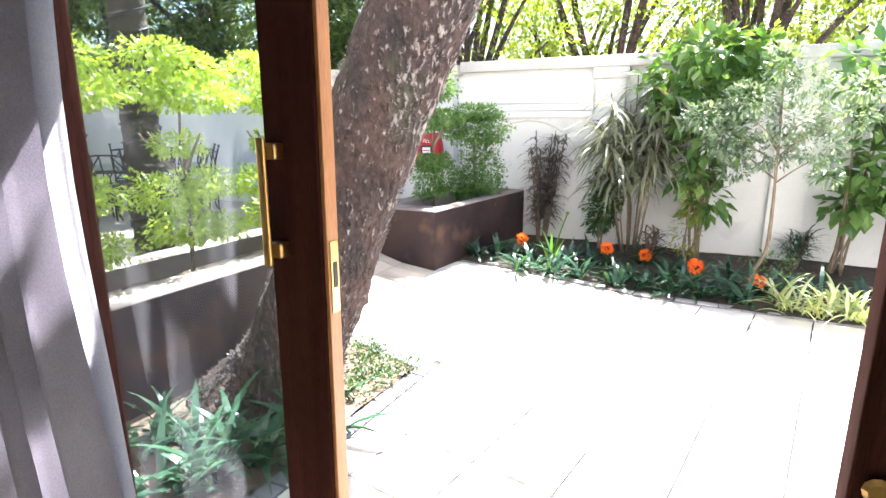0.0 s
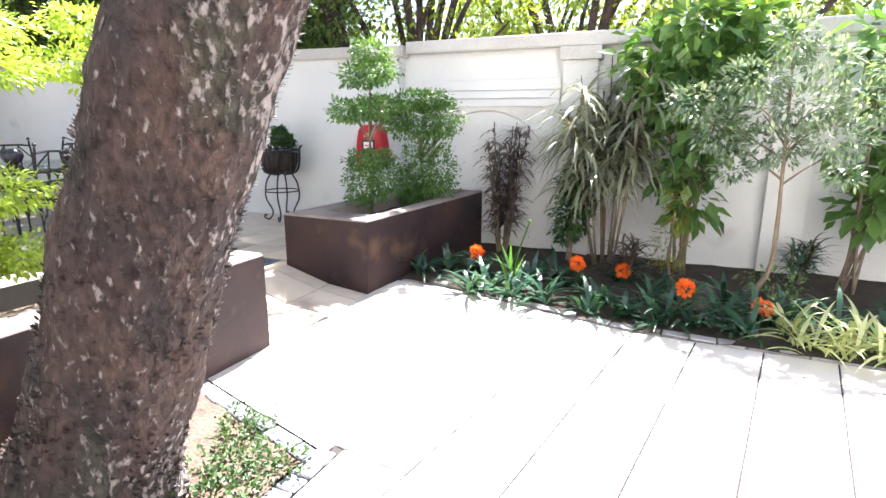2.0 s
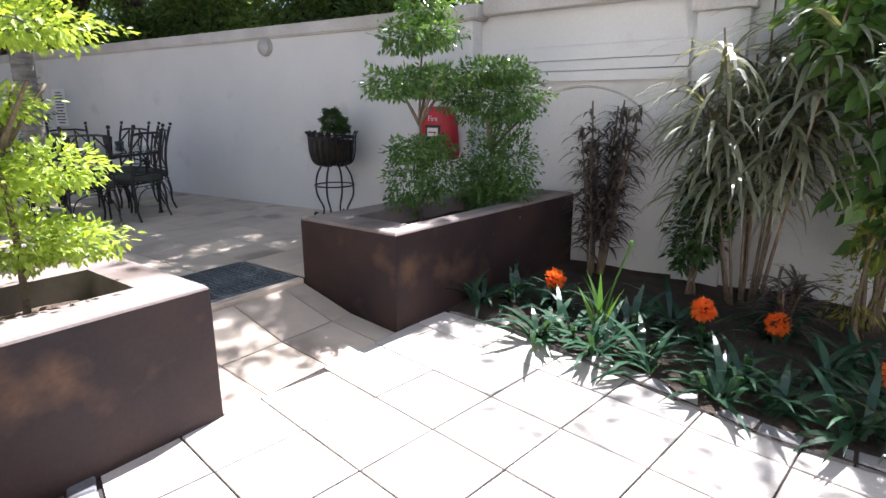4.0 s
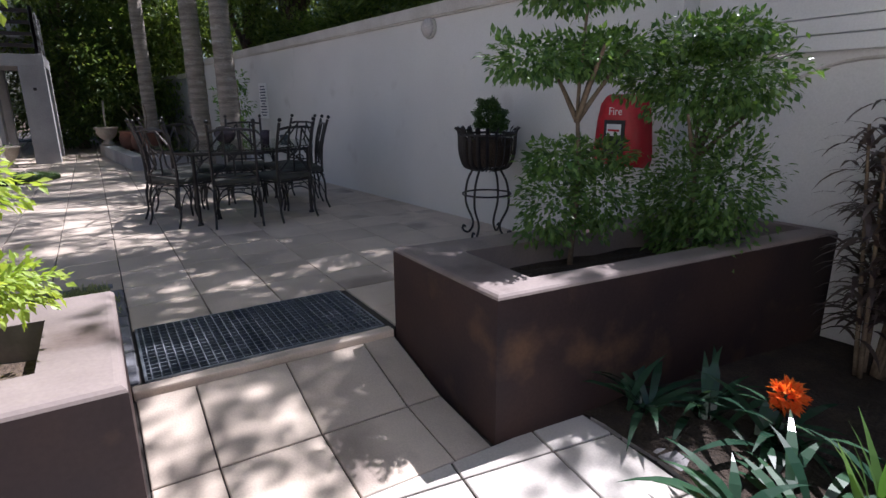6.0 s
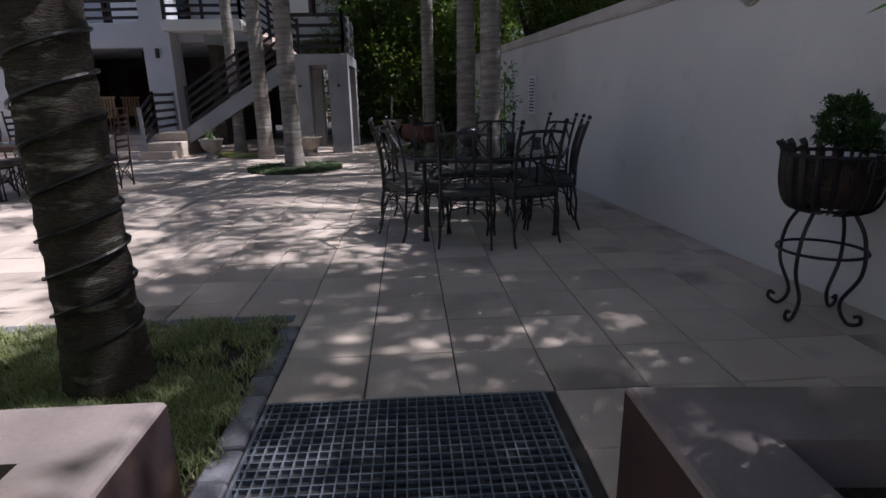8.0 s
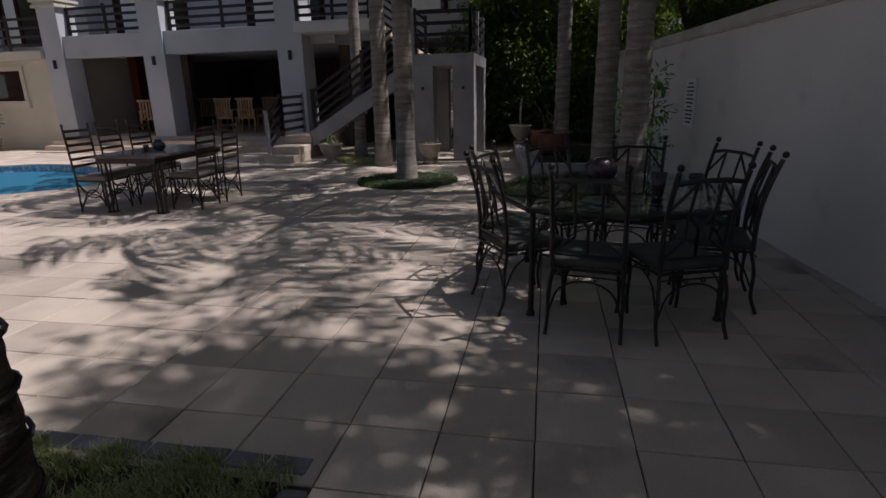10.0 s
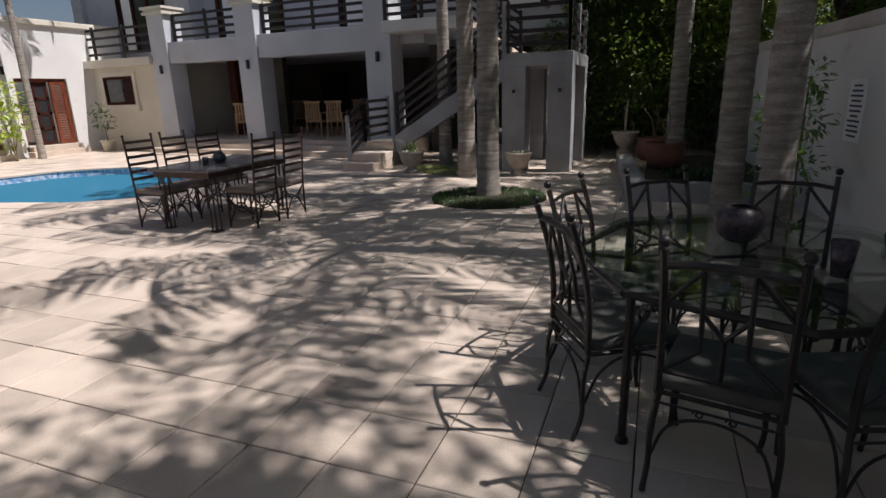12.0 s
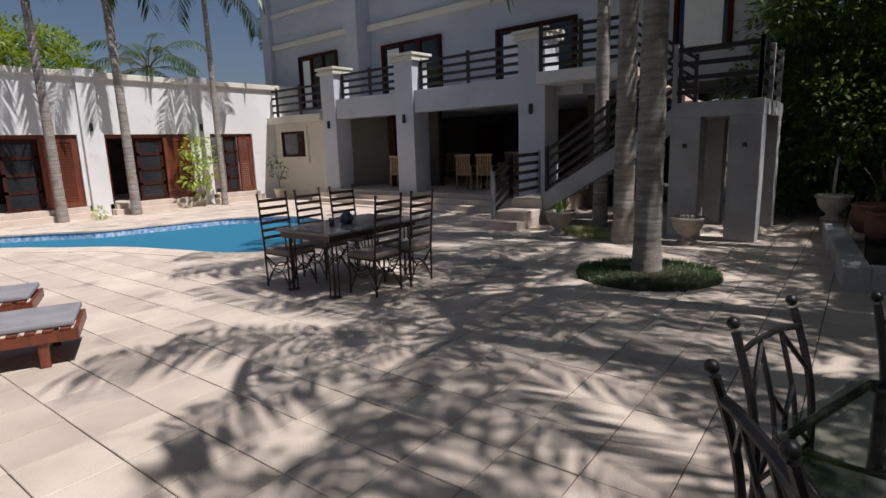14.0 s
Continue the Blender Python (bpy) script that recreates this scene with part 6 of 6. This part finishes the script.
# ---- sun loungers ----
def lounger(x, y, rz):
    ob = thing("sun_lounger", x, y, TERRACE, rz, "slatted red-brown timber sun lounger with a grey cushion", "sun lounger", "sun loungers by the pool")
    part("side_rail", boxes((-1.0, 1.0, -0.33, -0.295, 0.20, 0.29), bevel=0.006), REDWOOD, ob)
    part("side_rail", boxes((-1.0, 1.0, 0.295, 0.33, 0.20, 0.29), bevel=0.006), REDWOOD, ob)
    part("end_rail", boxes((0.965, 1.0, -0.295, 0.295, 0.20, 0.29), bevel=0.006), REDWOOD, ob)
    part("end_rail", boxes((-1.0, -0.965, -0.295, 0.295, 0.20, 0.29), bevel=0.006), REDWOOD, ob)
    for k in range(17):
        xx = -0.95 + 0.115 * k
        part("slat", boxes((xx, xx + 0.07, -0.335, 0.335, 0.29, 0.312), bevel=0.004, seg=1), REDWOOD, ob)
    for xx in (-0.75, 0.75):
        for yy in (-0.29, 0.29):
            part("leg", boxes((xx - 0.035, xx + 0.035, yy - 0.02, yy + 0.02, 0.0, 0.20), bevel=0.005), REDWOOD, ob)
    part("cushion", boxes((-0.98, 0.99, -0.32, 0.32, 0.312, 0.365), bevel=0.022, seg=3), CUSHION_GREY, ob, "thin faded grey cushion", True)
    return ob


lounger(-6.64, -1.12, -25)
lounger(-6.72, -2.42, -25)

# ---- things along the garden wall ----
sign = thing("pool_rules_sign", (-12.1), wall_y(-12.1) + 0.0, 1.42, math.degrees(math.atan(WALL_SLOPE)), "white notice board with lines of dark lettering", "sign")
sign.matrix_basis = pose(-11.7, wall_y(-11.7) - 0.012, 1.42, 0, 0, math.degrees(math.atan(WALL_SLOPE)))
part("board", boxes((-0.20, 0.20, -0.006, 0.008, -0.31, 0.31), bevel=0.002), OFFWHITE, sign)
for k in range(11):
    z = 0.25 - 0.05 * k
    w = (0.10, 0.13, 0.15, 0.12, 0.15, 0.14, 0.09, 0.15, 0.13, 0.15, 0.11)[k]
    part("text_line", boxes((-w, w, -0.0085, -0.0065, z - 0.012, z + 0.008)), INK, sign)

lamp = thing("bulkhead_lamp", -6.47, wall_y(-6.47), 2.13, math.degrees(math.atan(WALL_SLOPE)), "round frosted bulkhead lamp on the garden wall", "wall lamp")
bm = bmesh.new()
lathe(bm, [(0.105, 0), (0.11, 0.02), (0.10, 0.035)], 24)
bmesh.ops.rotate(bm, verts=bm.verts[:], matrix=Matrix.Rotation(radians(90), 3, "X"))
part("base", bm, COPING, lamp, "", True)
bm = bmesh.new()
lathe(bm, [(0.095, 0.03), (0.09, 0.06), (0.06, 0.085), (0.01, 0.095)], 24)
bmesh.ops.rotate(bm, verts=bm.verts[:], matrix=Matrix.Rotation(radians(90), 3, "X"))
part("globe", bm, LAMPGLASS, lamp, "frosted glass globe", True)

fire = thing("extinguisher_cover", -3.98, wall_y(-3.98), 0.92, math.degrees(math.atan(WALL_SLOPE)), "red vinyl fire extinguisher cover hung on the white wall", "fire extinguisher")
bm = bmesh.new()
prof = [(-0.235, 0.0), (0.235, 0.0), (0.25, 0.08), (0.22, 0.36), (0.185, 0.50), (0.13, 0.555), (-0.13, 0.555), (-0.185, 0.50), (-0.22, 0.36), (-0.25, 0.08)]
ringsv = []
for sc, d in ((1.0, -0.002), (1.0, -0.10), (0.88, -0.16), (0.4, -0.18)):
    ringsv.append([bm.verts.new((x * sc, d, 0.27 + (z - 0.27) * (sc * 0.5 + 0.5 if sc < 1 else 1))) for x, z in prof])
for a, b in zip(ringsv, ringsv[1:]):
    for k in range(len(prof)):
        bm.faces.new((a[k - 1], a[k], b[k], b[k - 1]))
bm.faces.new(ringsv[-1])
fire.scale = (0.88, 0.9, 0.92)
part("cover", bm, REDVINYL, fire, "red vinyl hood", True)
part("window_panel", boxes((-0.10, 0.10, -0.187, -0.181, 0.10, 0.36)), BLACKPRINT, fire, "dark clear panel")
part("label_plate", boxes((-0.07, 0.07, -0.192, -0.188, 0.24, 0.33)), OFFWHITE, fire)
part("text_line", boxes((-0.055, 0.055, -0.1945, -0.1925, 0.275, 0.29)), REDVINYL, fire)
txt = bpy.data.curves.new("lettering", "FONT")
txt.body, txt.size, txt.extrude, txt.align_x = "Fire", 0.085, 0.001, "CENTER"
to = bpy.data.objects.new("lettering", txt)
scene.collection.objects.link(to)
bpy.context.view_layer.update()
letter_mesh = bpy.data.meshes.new_from_object(to.evaluated_get(bpy.context.evaluated_depsgraph_get()))
bpy.data.objects.remove(to)
letter_mesh.materials.clear()
letter_mesh.materials.append(OFFWHITE)
lo = new("lettering", letter_mesh)
lo.parent = fire
lo.matrix_basis = pose(0, -0.184, 0.40, 90, 0, 0)

# iron basket on a tall stand with a clipped ball shrub
stand = thing("iron_basket_stand", -5.14, 6.83, TERRACE, 0, "black iron basket planter on a tall scrolled stand", "planter")
for k in range(4):
    a_ = radians(45 + 90 * k - 20)
    u = Vector((math.cos(a_), math.sin(a_), 0))
    bm = bmesh.new()
    tube(bm, curve([u * 0.14 + Vector((0, 0, 0.64)), u * 0.22 + Vector((0, 0, 0.50)), u * 0.235 + Vector((0, 0, 0.30)), u * 0.15 + Vector((0, 0, 0.12)), u * 0.20 + Vector((0, 0, 0.015)), u * 0.27 + Vector((0, 0, 0.03)), u * 0.265 + Vector((0, 0, 0.07)), u * 0.235 + Vector((0, 0, 0.06))], 5), 0.011)
    part("leg", bm, IRON, stand)
for r, z in ((0.235, 0.40), (0.15, 0.64)):
    bm = bmesh.new()
    tube(bm, [(r * math.cos(2 * math.pi * k / 28), r * math.sin(2 * math.pi * k / 28), z) for k in range(29)], 0.009)
    part("ring", bm, IRON, stand)
for k in range(20):
    a_ = 2 * math.pi * k / 20
    u = Vector((math.cos(a_), math.sin(a_), 0))
    bm = bmesh.new()
    tube(bm, curve([u * 0.10 + Vector((0, 0, 0.62)), u * 0.22 + Vector((0, 0, 0.66)), u * 0.265 + Vector((0, 0, 0.78)), u * 0.275 + Vector((0, 0, 0.95)), u * 0.31 + Vector((0, 0, 1.0))], 4), 0.019, 6, 0.25)
    part("rib", bm, IRON, stand)
bm = bmesh.new()
tube(bm, [(0.275 * math.cos(2 * math.pi * k / 32), 0.275 * math.sin(2 * math.pi * k / 32), 0.94) for k in range(33)], 0.012)
part("rim_ring", bm, IRON, stand)
bm = bmesh.new()
lathe(bm, [(0.05, 0.64), (0.2, 0.67), (0.24, 0.78), (0.245, 0.90), (0.02, 0.92)], 24)
part("liner", bm, SOIL, stand, "dark soil-filled liner")
for s in (-1, 1):
    bm = bmesh.new()
    tube(bm, [(s * 0.30 + 0.0, 0.055 * math.sin(2 * math.pi * k / 16), 0.90 + 0.055 * math.cos(2 * math.pi * k / 16)) for k in range(17)], 0.006)
    part("handle_ring", bm, IRON, stand)
stand.scale = (0.92, 0.92, 0.97)
topi = thing("topiary_ball", -5.12, 6.83, TERRACE + 0.90, 0, "small clipped round shrub growing in the iron basket", "shrub")
bm = bmesh.new()
tube(bm, [(0, 0, -0.02), (0.01, 0, 0.14)], 0.012)
part("stem", bm, STEM, topi)
crown("foliage", [(0, 0, 0.17, 0.135, 0.135, 0.125), (0.17, -0.02, 0.11, 0.07, 0.07, 0.07)], 0.02, DEEPGREEN, topi, 52000, 0.6, 0.1, 0.5)

# raised bed, urns and pots at the far end
bm = boxes((-16.9, -12.75, 4.0, 4.24, TERRACE - 0.02, 0.46), (-12.99, -12.75, 4.241, 6.4, TERRACE - 0.02, 0.46), bevel=0.015)
for q in bm.verts:
    q.co.y += 0.105 * (q.co.x + 16.9)
setting("raised_bed_kerb", bm, GREYWALL, "low plastered kerb of the raised bed")
setting("raised_bed_soil", boxes((-16.9, -12.98, 4.62, 6.6, TERRACE - 0.02, 0.36)), SOIL, "dark soil of the raised bed")


def urn(x, y, z, s, label, plant):
    ob = thing("urn_planter", x, y, z, 0, label, "urn", "stone urns")
    bm = bmesh.new()
    lathe(bm, [(0.17 * s, 0), (0.17 * s, 0.05 * s), (0.11 * s, 0.09 * s), (0.09 * s, 0.14 * s), (0.17 * s, 0.20 * s), (0.235 * s, 0.30 * s), (0.25 * s, 0.40 * s), (0.285 * s, 0.43 * s), (0.285 * s, 0.47 * s), (0.24 * s, 0.47 * s), (0.22 * s, 0.42 * s), (0.01, 0.41 * s)], 28)
    part("bowl", bm, URNSTONE, ob, "cast stone bowl", True)
    if plant == "grass":
        tuft("plant", 40, 0.34, 0.012, MIDGREEN, ob, (0, 0, 0.42 * s), (0.1, 0.7), 0.6, 0.06)
    elif plant == "low":
        tuft("plant", 40, 0.14, 0.012, MIDGREEN, ob, (0, 0, 0.42 * s), (0.2, 1.0), 0.9, 0.1)
    else:
        bm = bmesh.new()
        tube(bm, curve([(0, 0, 0.4 * s), (0.03, 0.0, 0.7), (0.0, 0.02, 1.0)], 5), 0.02)
        part("stem", bm, URNSTONE, ob, "bare pale stem")
        tuft("plant", 14, 0.16, 0.012, STRAPGREEN, ob, (0, 0, 0.42 * s), (0.5, 1.2), 0.9, 0.1)
    return ob


urn(-14.75, 0.30, TERRACE, 0.9, "cast stone urn with thin green shoots", "grass")
urn(-14.80, 2.42, TERRACE, 0.9, "wide cast stone urn with low green plants", "low")
urn(-16.3, 4.18, 0.46, 0.88, "cast stone urn with a bare stem on the kerb", "stem")
for x, y, s in ((-15.95, 4.72, 0.85), (-15.05, 4.9, 0.85)):
    ob = thing("terracotta_pot", x, y, 0.38, 0, "large dull terracotta pot with a bare branch", "plant pot", "terracotta pots")
    bm = bmesh.new()
    lathe(bm, [(0.28 * s, 0), (0.36 * s, 0.12 * s), (0.38 * s, 0.3 * s), (0.34 * s, 0.42 * s), (0.37 * s, 0.44 * s), (0.37 * s, 0.48 * s), (0.31 * s, 0.48 * s), (0.3 * s, 0.42 * s), (0.01, 0.4 * s)], 28)
    part("pot", bm, TERRACOTTA, ob, "", True)
    bm = bmesh.new()
    tube(bm, curve([(0, 0, 0.38), (0.1, -0.05, 0.7), (0.45, -0.2, 0.95)], 5), 0.01)
    tube(bm, curve([(0, 0, 0.38), (-0.05, 0.05, 0.75), (0.2, 0.0, 1.0)], 5), 0.008)
    part("branch", bm, STEM, ob)
for x, y in ((-13.4, 5.05), (-13.2, 5.5), (-13.2, 5.3), (-13.5, 5.8)):
    ob = planted("strap_plant", x, y, "dark strap-leaved clump in the raised bed", z=0.38, group="strap-leaved clumps in the raised bed")
    tuft("leaves", 30, 0.45, 0.035, STRAPGREEN, ob, lean=(0.2, 0.95), curl=1.1, spread=0.06)
bush("wall_shrub", -11.3, 6.1, [(0, 0, 0.7, 0.25, 0.22, 0.3), (0.05, 0, 1.2, 0.28, 0.22, 0.3), (0, 0, 1.55, 0.2, 0.18, 0.2)], 0.08, MIDGREEN, "green shrub between the wall palms", 4, 380, z=TERRACE)

# before the guest wing
bush("broad_leaf_shrub", -15.0, -11.75, [(0.05, 0, 0.55, 0.25, 0.22, 0.22), (0.25, 0.1, 0.85, 0.38, 0.3, 0.22), (-0.3, 0, 1.1, 0.36, 0.3, 0.26), (0.15, 0.05, 1.35, 0.45, 0.35, 0.26), (-0.15, 0, 1.7, 0.42, 0.32, 0.26), (0.3, 0, 1.75, 0.28, 0.26, 0.2), (0.0, 0, 2.02, 0.28, 0.26, 0.16)], 0.17, LIME, "bright green leafy shrub by the guest wing doors", 5, 90, 0.55, z=TERRACE)
bush("low_shrub", -11.9, -11.4, [(0, 0, 0.15, 0.22, 0.2, 0.16)], 0.1, LIME, "small lime-green plant on the paving edge", 3, 260, z=TERRACE)
ob = thing("potted_shrub", -17.6, -11.4, TERRACE, 0, "small leafy shrub in a pale pot by the cream wall", "potted plant")
bm = bmesh.new()
lathe(bm, [(0.15, 0), (0.2, 0.3), (0.22, 0.3), (0.22, 0.34), (0.18, 0.34), (0.01, 0.3)], 20)
part("pot", bm, CREAM, ob, "", True)
bm = bmesh.new()
tube(bm, [(0, 0, 0.3), (0.02, 0, 0.8)], 0.015)
part("stem", bm, STEM, ob)
crown("foliage", [(0, 0, 0.95, 0.32, 0.32, 0.28), (0.1, 0, 1.25, 0.26, 0.26, 0.2)], 0.1, DEEPGREEN, ob, 200)


# wooden chairs on the porch
def porch_chair(x, y, rz):
    ob = thing("porch_chair", x, y, 0.58, rz, "pale slatted wooden armchair on the porch", "chair", "slatted chairs on the porch")
    part("seat", boxes((-0.25, 0.25, -0.26, 0.26, 0.40, 0.45), bevel=0.008), TEAK, ob)
    for k in range(6):
        y0 = -0.24 + 0.084 * k
        bm = boxes((-0.27, -0.25, y0, y0 + 0.055, 0.45, 0.92), bevel=0.004, seg=1)
        part("back_slat", bm, TEAK, ob)
    part("top_rail", boxes((-0.285, -0.24, -0.28, 0.28, 0.92, 0.98), bevel=0.006), TEAK, ob)
    for sx in (-0.25, 0.22):
        for sy in (-0.27, 0.235):
            part("leg", boxes((sx, sx + 0.04, sy, sy + 0.04, 0.0, 0.64), bevel=0.004, seg=1), TEAK, ob)
    for sy in (-0.28, 0.235):
        part("armrest", boxes((-0.26, 0.27, sy, sy + 0.05, 0.64, 0.67), bevel=0.006), TEAK, ob)
    return ob


for x, y, a_ in ((-18.3, -6.35, 200), (-18.6, -4.2, 180), (-18.6, -3.55, 180), (-20.2, -5.9, 40), (-20.3, -4.0, 10)):
    p = on_house(x, y, 0)
    porch_chair(p.x, p.y, a_ + MB_TURN)


# ---- paving, piece by piece ----
def tile_mesh(name, w, d, h, material, bev=0.004):
    bm = bmesh.new()
    lo = [bm.verts.new((sx * w / 2, sy * d / 2, -h)) for sx, sy in ((-1, -1), (1, -1), (1, 1), (-1, 1))]
    mid = [bm.verts.new((sx * w / 2, sy * d / 2, -bev)) for sx, sy in ((-1, -1), (1, -1), (1, 1), (-1, 1))]
    top = [bm.verts.new((sx * (w / 2 - bev), sy * (d / 2 - bev), 0)) for sx, sy in ((-1, -1), (1, -1), (1, 1), (-1, 1))]
    for a, b in ((lo, mid), (mid, top)):
        for k in range(4):
            bm.faces.new((a[k - 1], a[k], b[k], b[k - 1]))
    bm.faces.new(top)
    me = bpy.data.meshes.new(name)
    bmesh.ops.recalc_face_normals(bm, faces=bm.faces[:])
    bm.to_mesh(me)
    bm.free()
    me.materials.append(material)
    return me


def holder(name, label):
    ob = new(name)
    return tagged(ob, label, kind="structure")


paving = holder("terrace_paving", "square sandstone pavers with dark joints")
one = tile_mesh("paver", TILE - 0.006, TILE - 0.006, 0.011, PAVER)
X0, Y0 = -4.445, 3.925
OUT_TILE = offset_line(POOL, 0.2)
GRASS_C = ((-12.5, 2.5, 0.85), )


def free(x, y):
    if x > -4.45 and 3.92 < y < 5.12:
        return False
    if y - TILE / 2 > wall_y(x):
        return False
    if x > -5.35 and y < 3.93:
        return False
    if inside(x, y, OUT_TILE) or x < -24 or y < GY:
        return False
    if x < -20.5 and y < 2.0:
        return False
    return all((x - a) ** 2 + (y - b) ** 2 > (r - 0.15) ** 2 for a, b, r in GRASS_C)


far_v, far_f = [], []
cells = []
for i in range(-2, 48):
    for j in range(-40, 9):
        x, y = X0 - TILE * (i + 0.5), Y0 + TILE * (j + 0.5)
        if free(x, y):
            cells.append(((x + 6.3) ** 2 + (y - 3.6) ** 2, x, y))
cells.sort()
for n_, (_, x, y) in enumerate(cells):
    tilt = rng.normal(size=2) * 0.0025
    if n_ < 300:
        o = new("paver", one)
        o.parent = paving
        o.matrix_basis = Matrix.LocRotScale((x, y, TERRACE + rng.normal() * 0.001), Euler((tilt[0], tilt[1], rng.normal() * 0.004)), None)
    else:
        w = TILE / 2 - 0.003
        k = len(far_v)
        dz = rng.normal() * 0.0012
        far_v += [(x - w, y - w, TERRACE + dz - 0.011), (x + w, y - w, TERRACE + dz - 0.011), (x + w, y + w, TERRACE + dz - 0.011), (x - w, y + w, TERRACE + dz - 0.011)]
        w -= 0.004
        far_v += [(x - w, y - w, TERRACE + dz), (x + w, y - w, TERRACE + dz), (x + w, y + w, TERRACE + dz), (x - w, y + w, TERRACE + dz)]
        far_f += [(k + 4, k + 5, k + 6, k + 7), (k, k + 1, k + 5, k + 4), (k + 1, k + 2, k + 6, k + 5), (k + 2, k + 3, k + 7, k + 6), (k + 3, k, k + 4, k + 7)]
tagged(raw("far_pavers", far_v, far_f, PAVER, paving, "sandstone pavers further off"), kind="stuff")

# patio pavers, larger and paler
patio = holder("patio_paving", "pale square patio pavers with thin joints")
PT = 0.415
big = tile_mesh("paver", PT - 0.010, PT - 0.010, 0.011, PAVER_PALE)
lay = Matrix.Translation((-2.785, 4.09, 0)) @ Matrix.Rotation(radians(-8.0), 4, "Z")
lay_inv = lay.inverted()


def cut(bm, point, keep):
    """Cut away what lies on the far side of an upright plane; keep points to the kept side."""
    bmesh.ops.bisect_plane(bm, geom=bm.verts[:] + bm.edges[:] + bm.faces[:], plane_co=point, plane_no=keep, clear_inner=True)
    return bm


SIDE = Vector((0.29, 1.0, 0)).normalized()
for i in range(-3, 18):
    for j in range(-9, 5):
        m = lay @ Matrix.LocRotScale((PT * (i + 0.5), PT * (j + 0.5), rng.normal() * 0.001), Euler((rng.normal() * 0.002, rng.normal() * 0.002, rng.normal() * 0.003)), None)
        c = m.translation
        near_bed = c.y > bed_edge(c.x) - 0.32
        near_tree = c.x < BORDER_X + 0.32 and c.y < border_y(c.x) + 0.36
        near_ramp = c.x < -2.45
        if c.y < 1.1 or c.x > 4.9 or c.y > bed_edge(c.x) + 0.3 or c.x < -3.05 or (c.x < BORDER_X - 0.3 and c.y < border_y(c.x) - 0.3):
            continue
        if not (near_bed or near_tree or near_ramp):
            o = new("paver", big)
            o.parent = patio
            o.matrix_basis = m
            continue
        halves = ((1, 0), (0, 1)) if near_tree else ((0, 0),)
        for right_, left_ in halves:
            bm = bmesh.new()
            bm.from_mesh(big)
            bm.transform(m)
            if right_:
                cut(bm, (BORDER_X + 0.004, 0, 0), (1, 0, 0))
            if left_:
                cut(bm, (BORDER_X + 0.004, 0, 0), (-1, 0, 0))
                cut(bm, (BORDER_X, border_y(BORDER_X), 0), SIDE)
            if near_ramp:
                cut(bm, (-2.772, 0, 0), (1, 0, 0))
            if near_bed:
                a, b = Vector((c.x - 0.2, bed_edge(c.x - 0.2), 0)), Vector((c.x + 0.2, bed_edge(c.x + 0.2), 0))
                cut(bm, a, Vector((b.y - a.y, a.x - b.x, 0)).normalized())
            if len(bm.faces) < 3 or sum(f.calc_area() for f in bm.faces) < 0.012:
                bm.free()
                continue
            bm.transform(m.inverted())
            me = bpy.data.meshes.new("paver")
            bm.to_mesh(me)
            bm.free()
            me.materials.append(PAVER_PALE)
            o = new("paver", me)
            o.parent = patio
            o.matrix_basis = m
# ramp pavers
ramp = holder("ramp_paving", "pale pavers laid on the small ramp")
for xa, za, xb, zb in ((-2.775, 0.0, -3.18, 0.042), (-3.18, 0.042, -3.665, 0.172)):
    for ya, yb in ((3.89, 4.13), (4.13, 4.54), (4.54, 4.95), (4.95, 5.13)):
        ln = math.hypot(xb - xa, zb - za)
        o = new("paver", tile_mesh("paver", ln - 0.007, yb - ya - 0.007, 0.011, PAVER))
        o.parent = ramp
        o.matrix_basis = pose((xa + xb) / 2, (ya + yb) / 2, (za + zb) / 2, 0, math.degrees(math.atan2(zb - za, xa - xb)), 0)
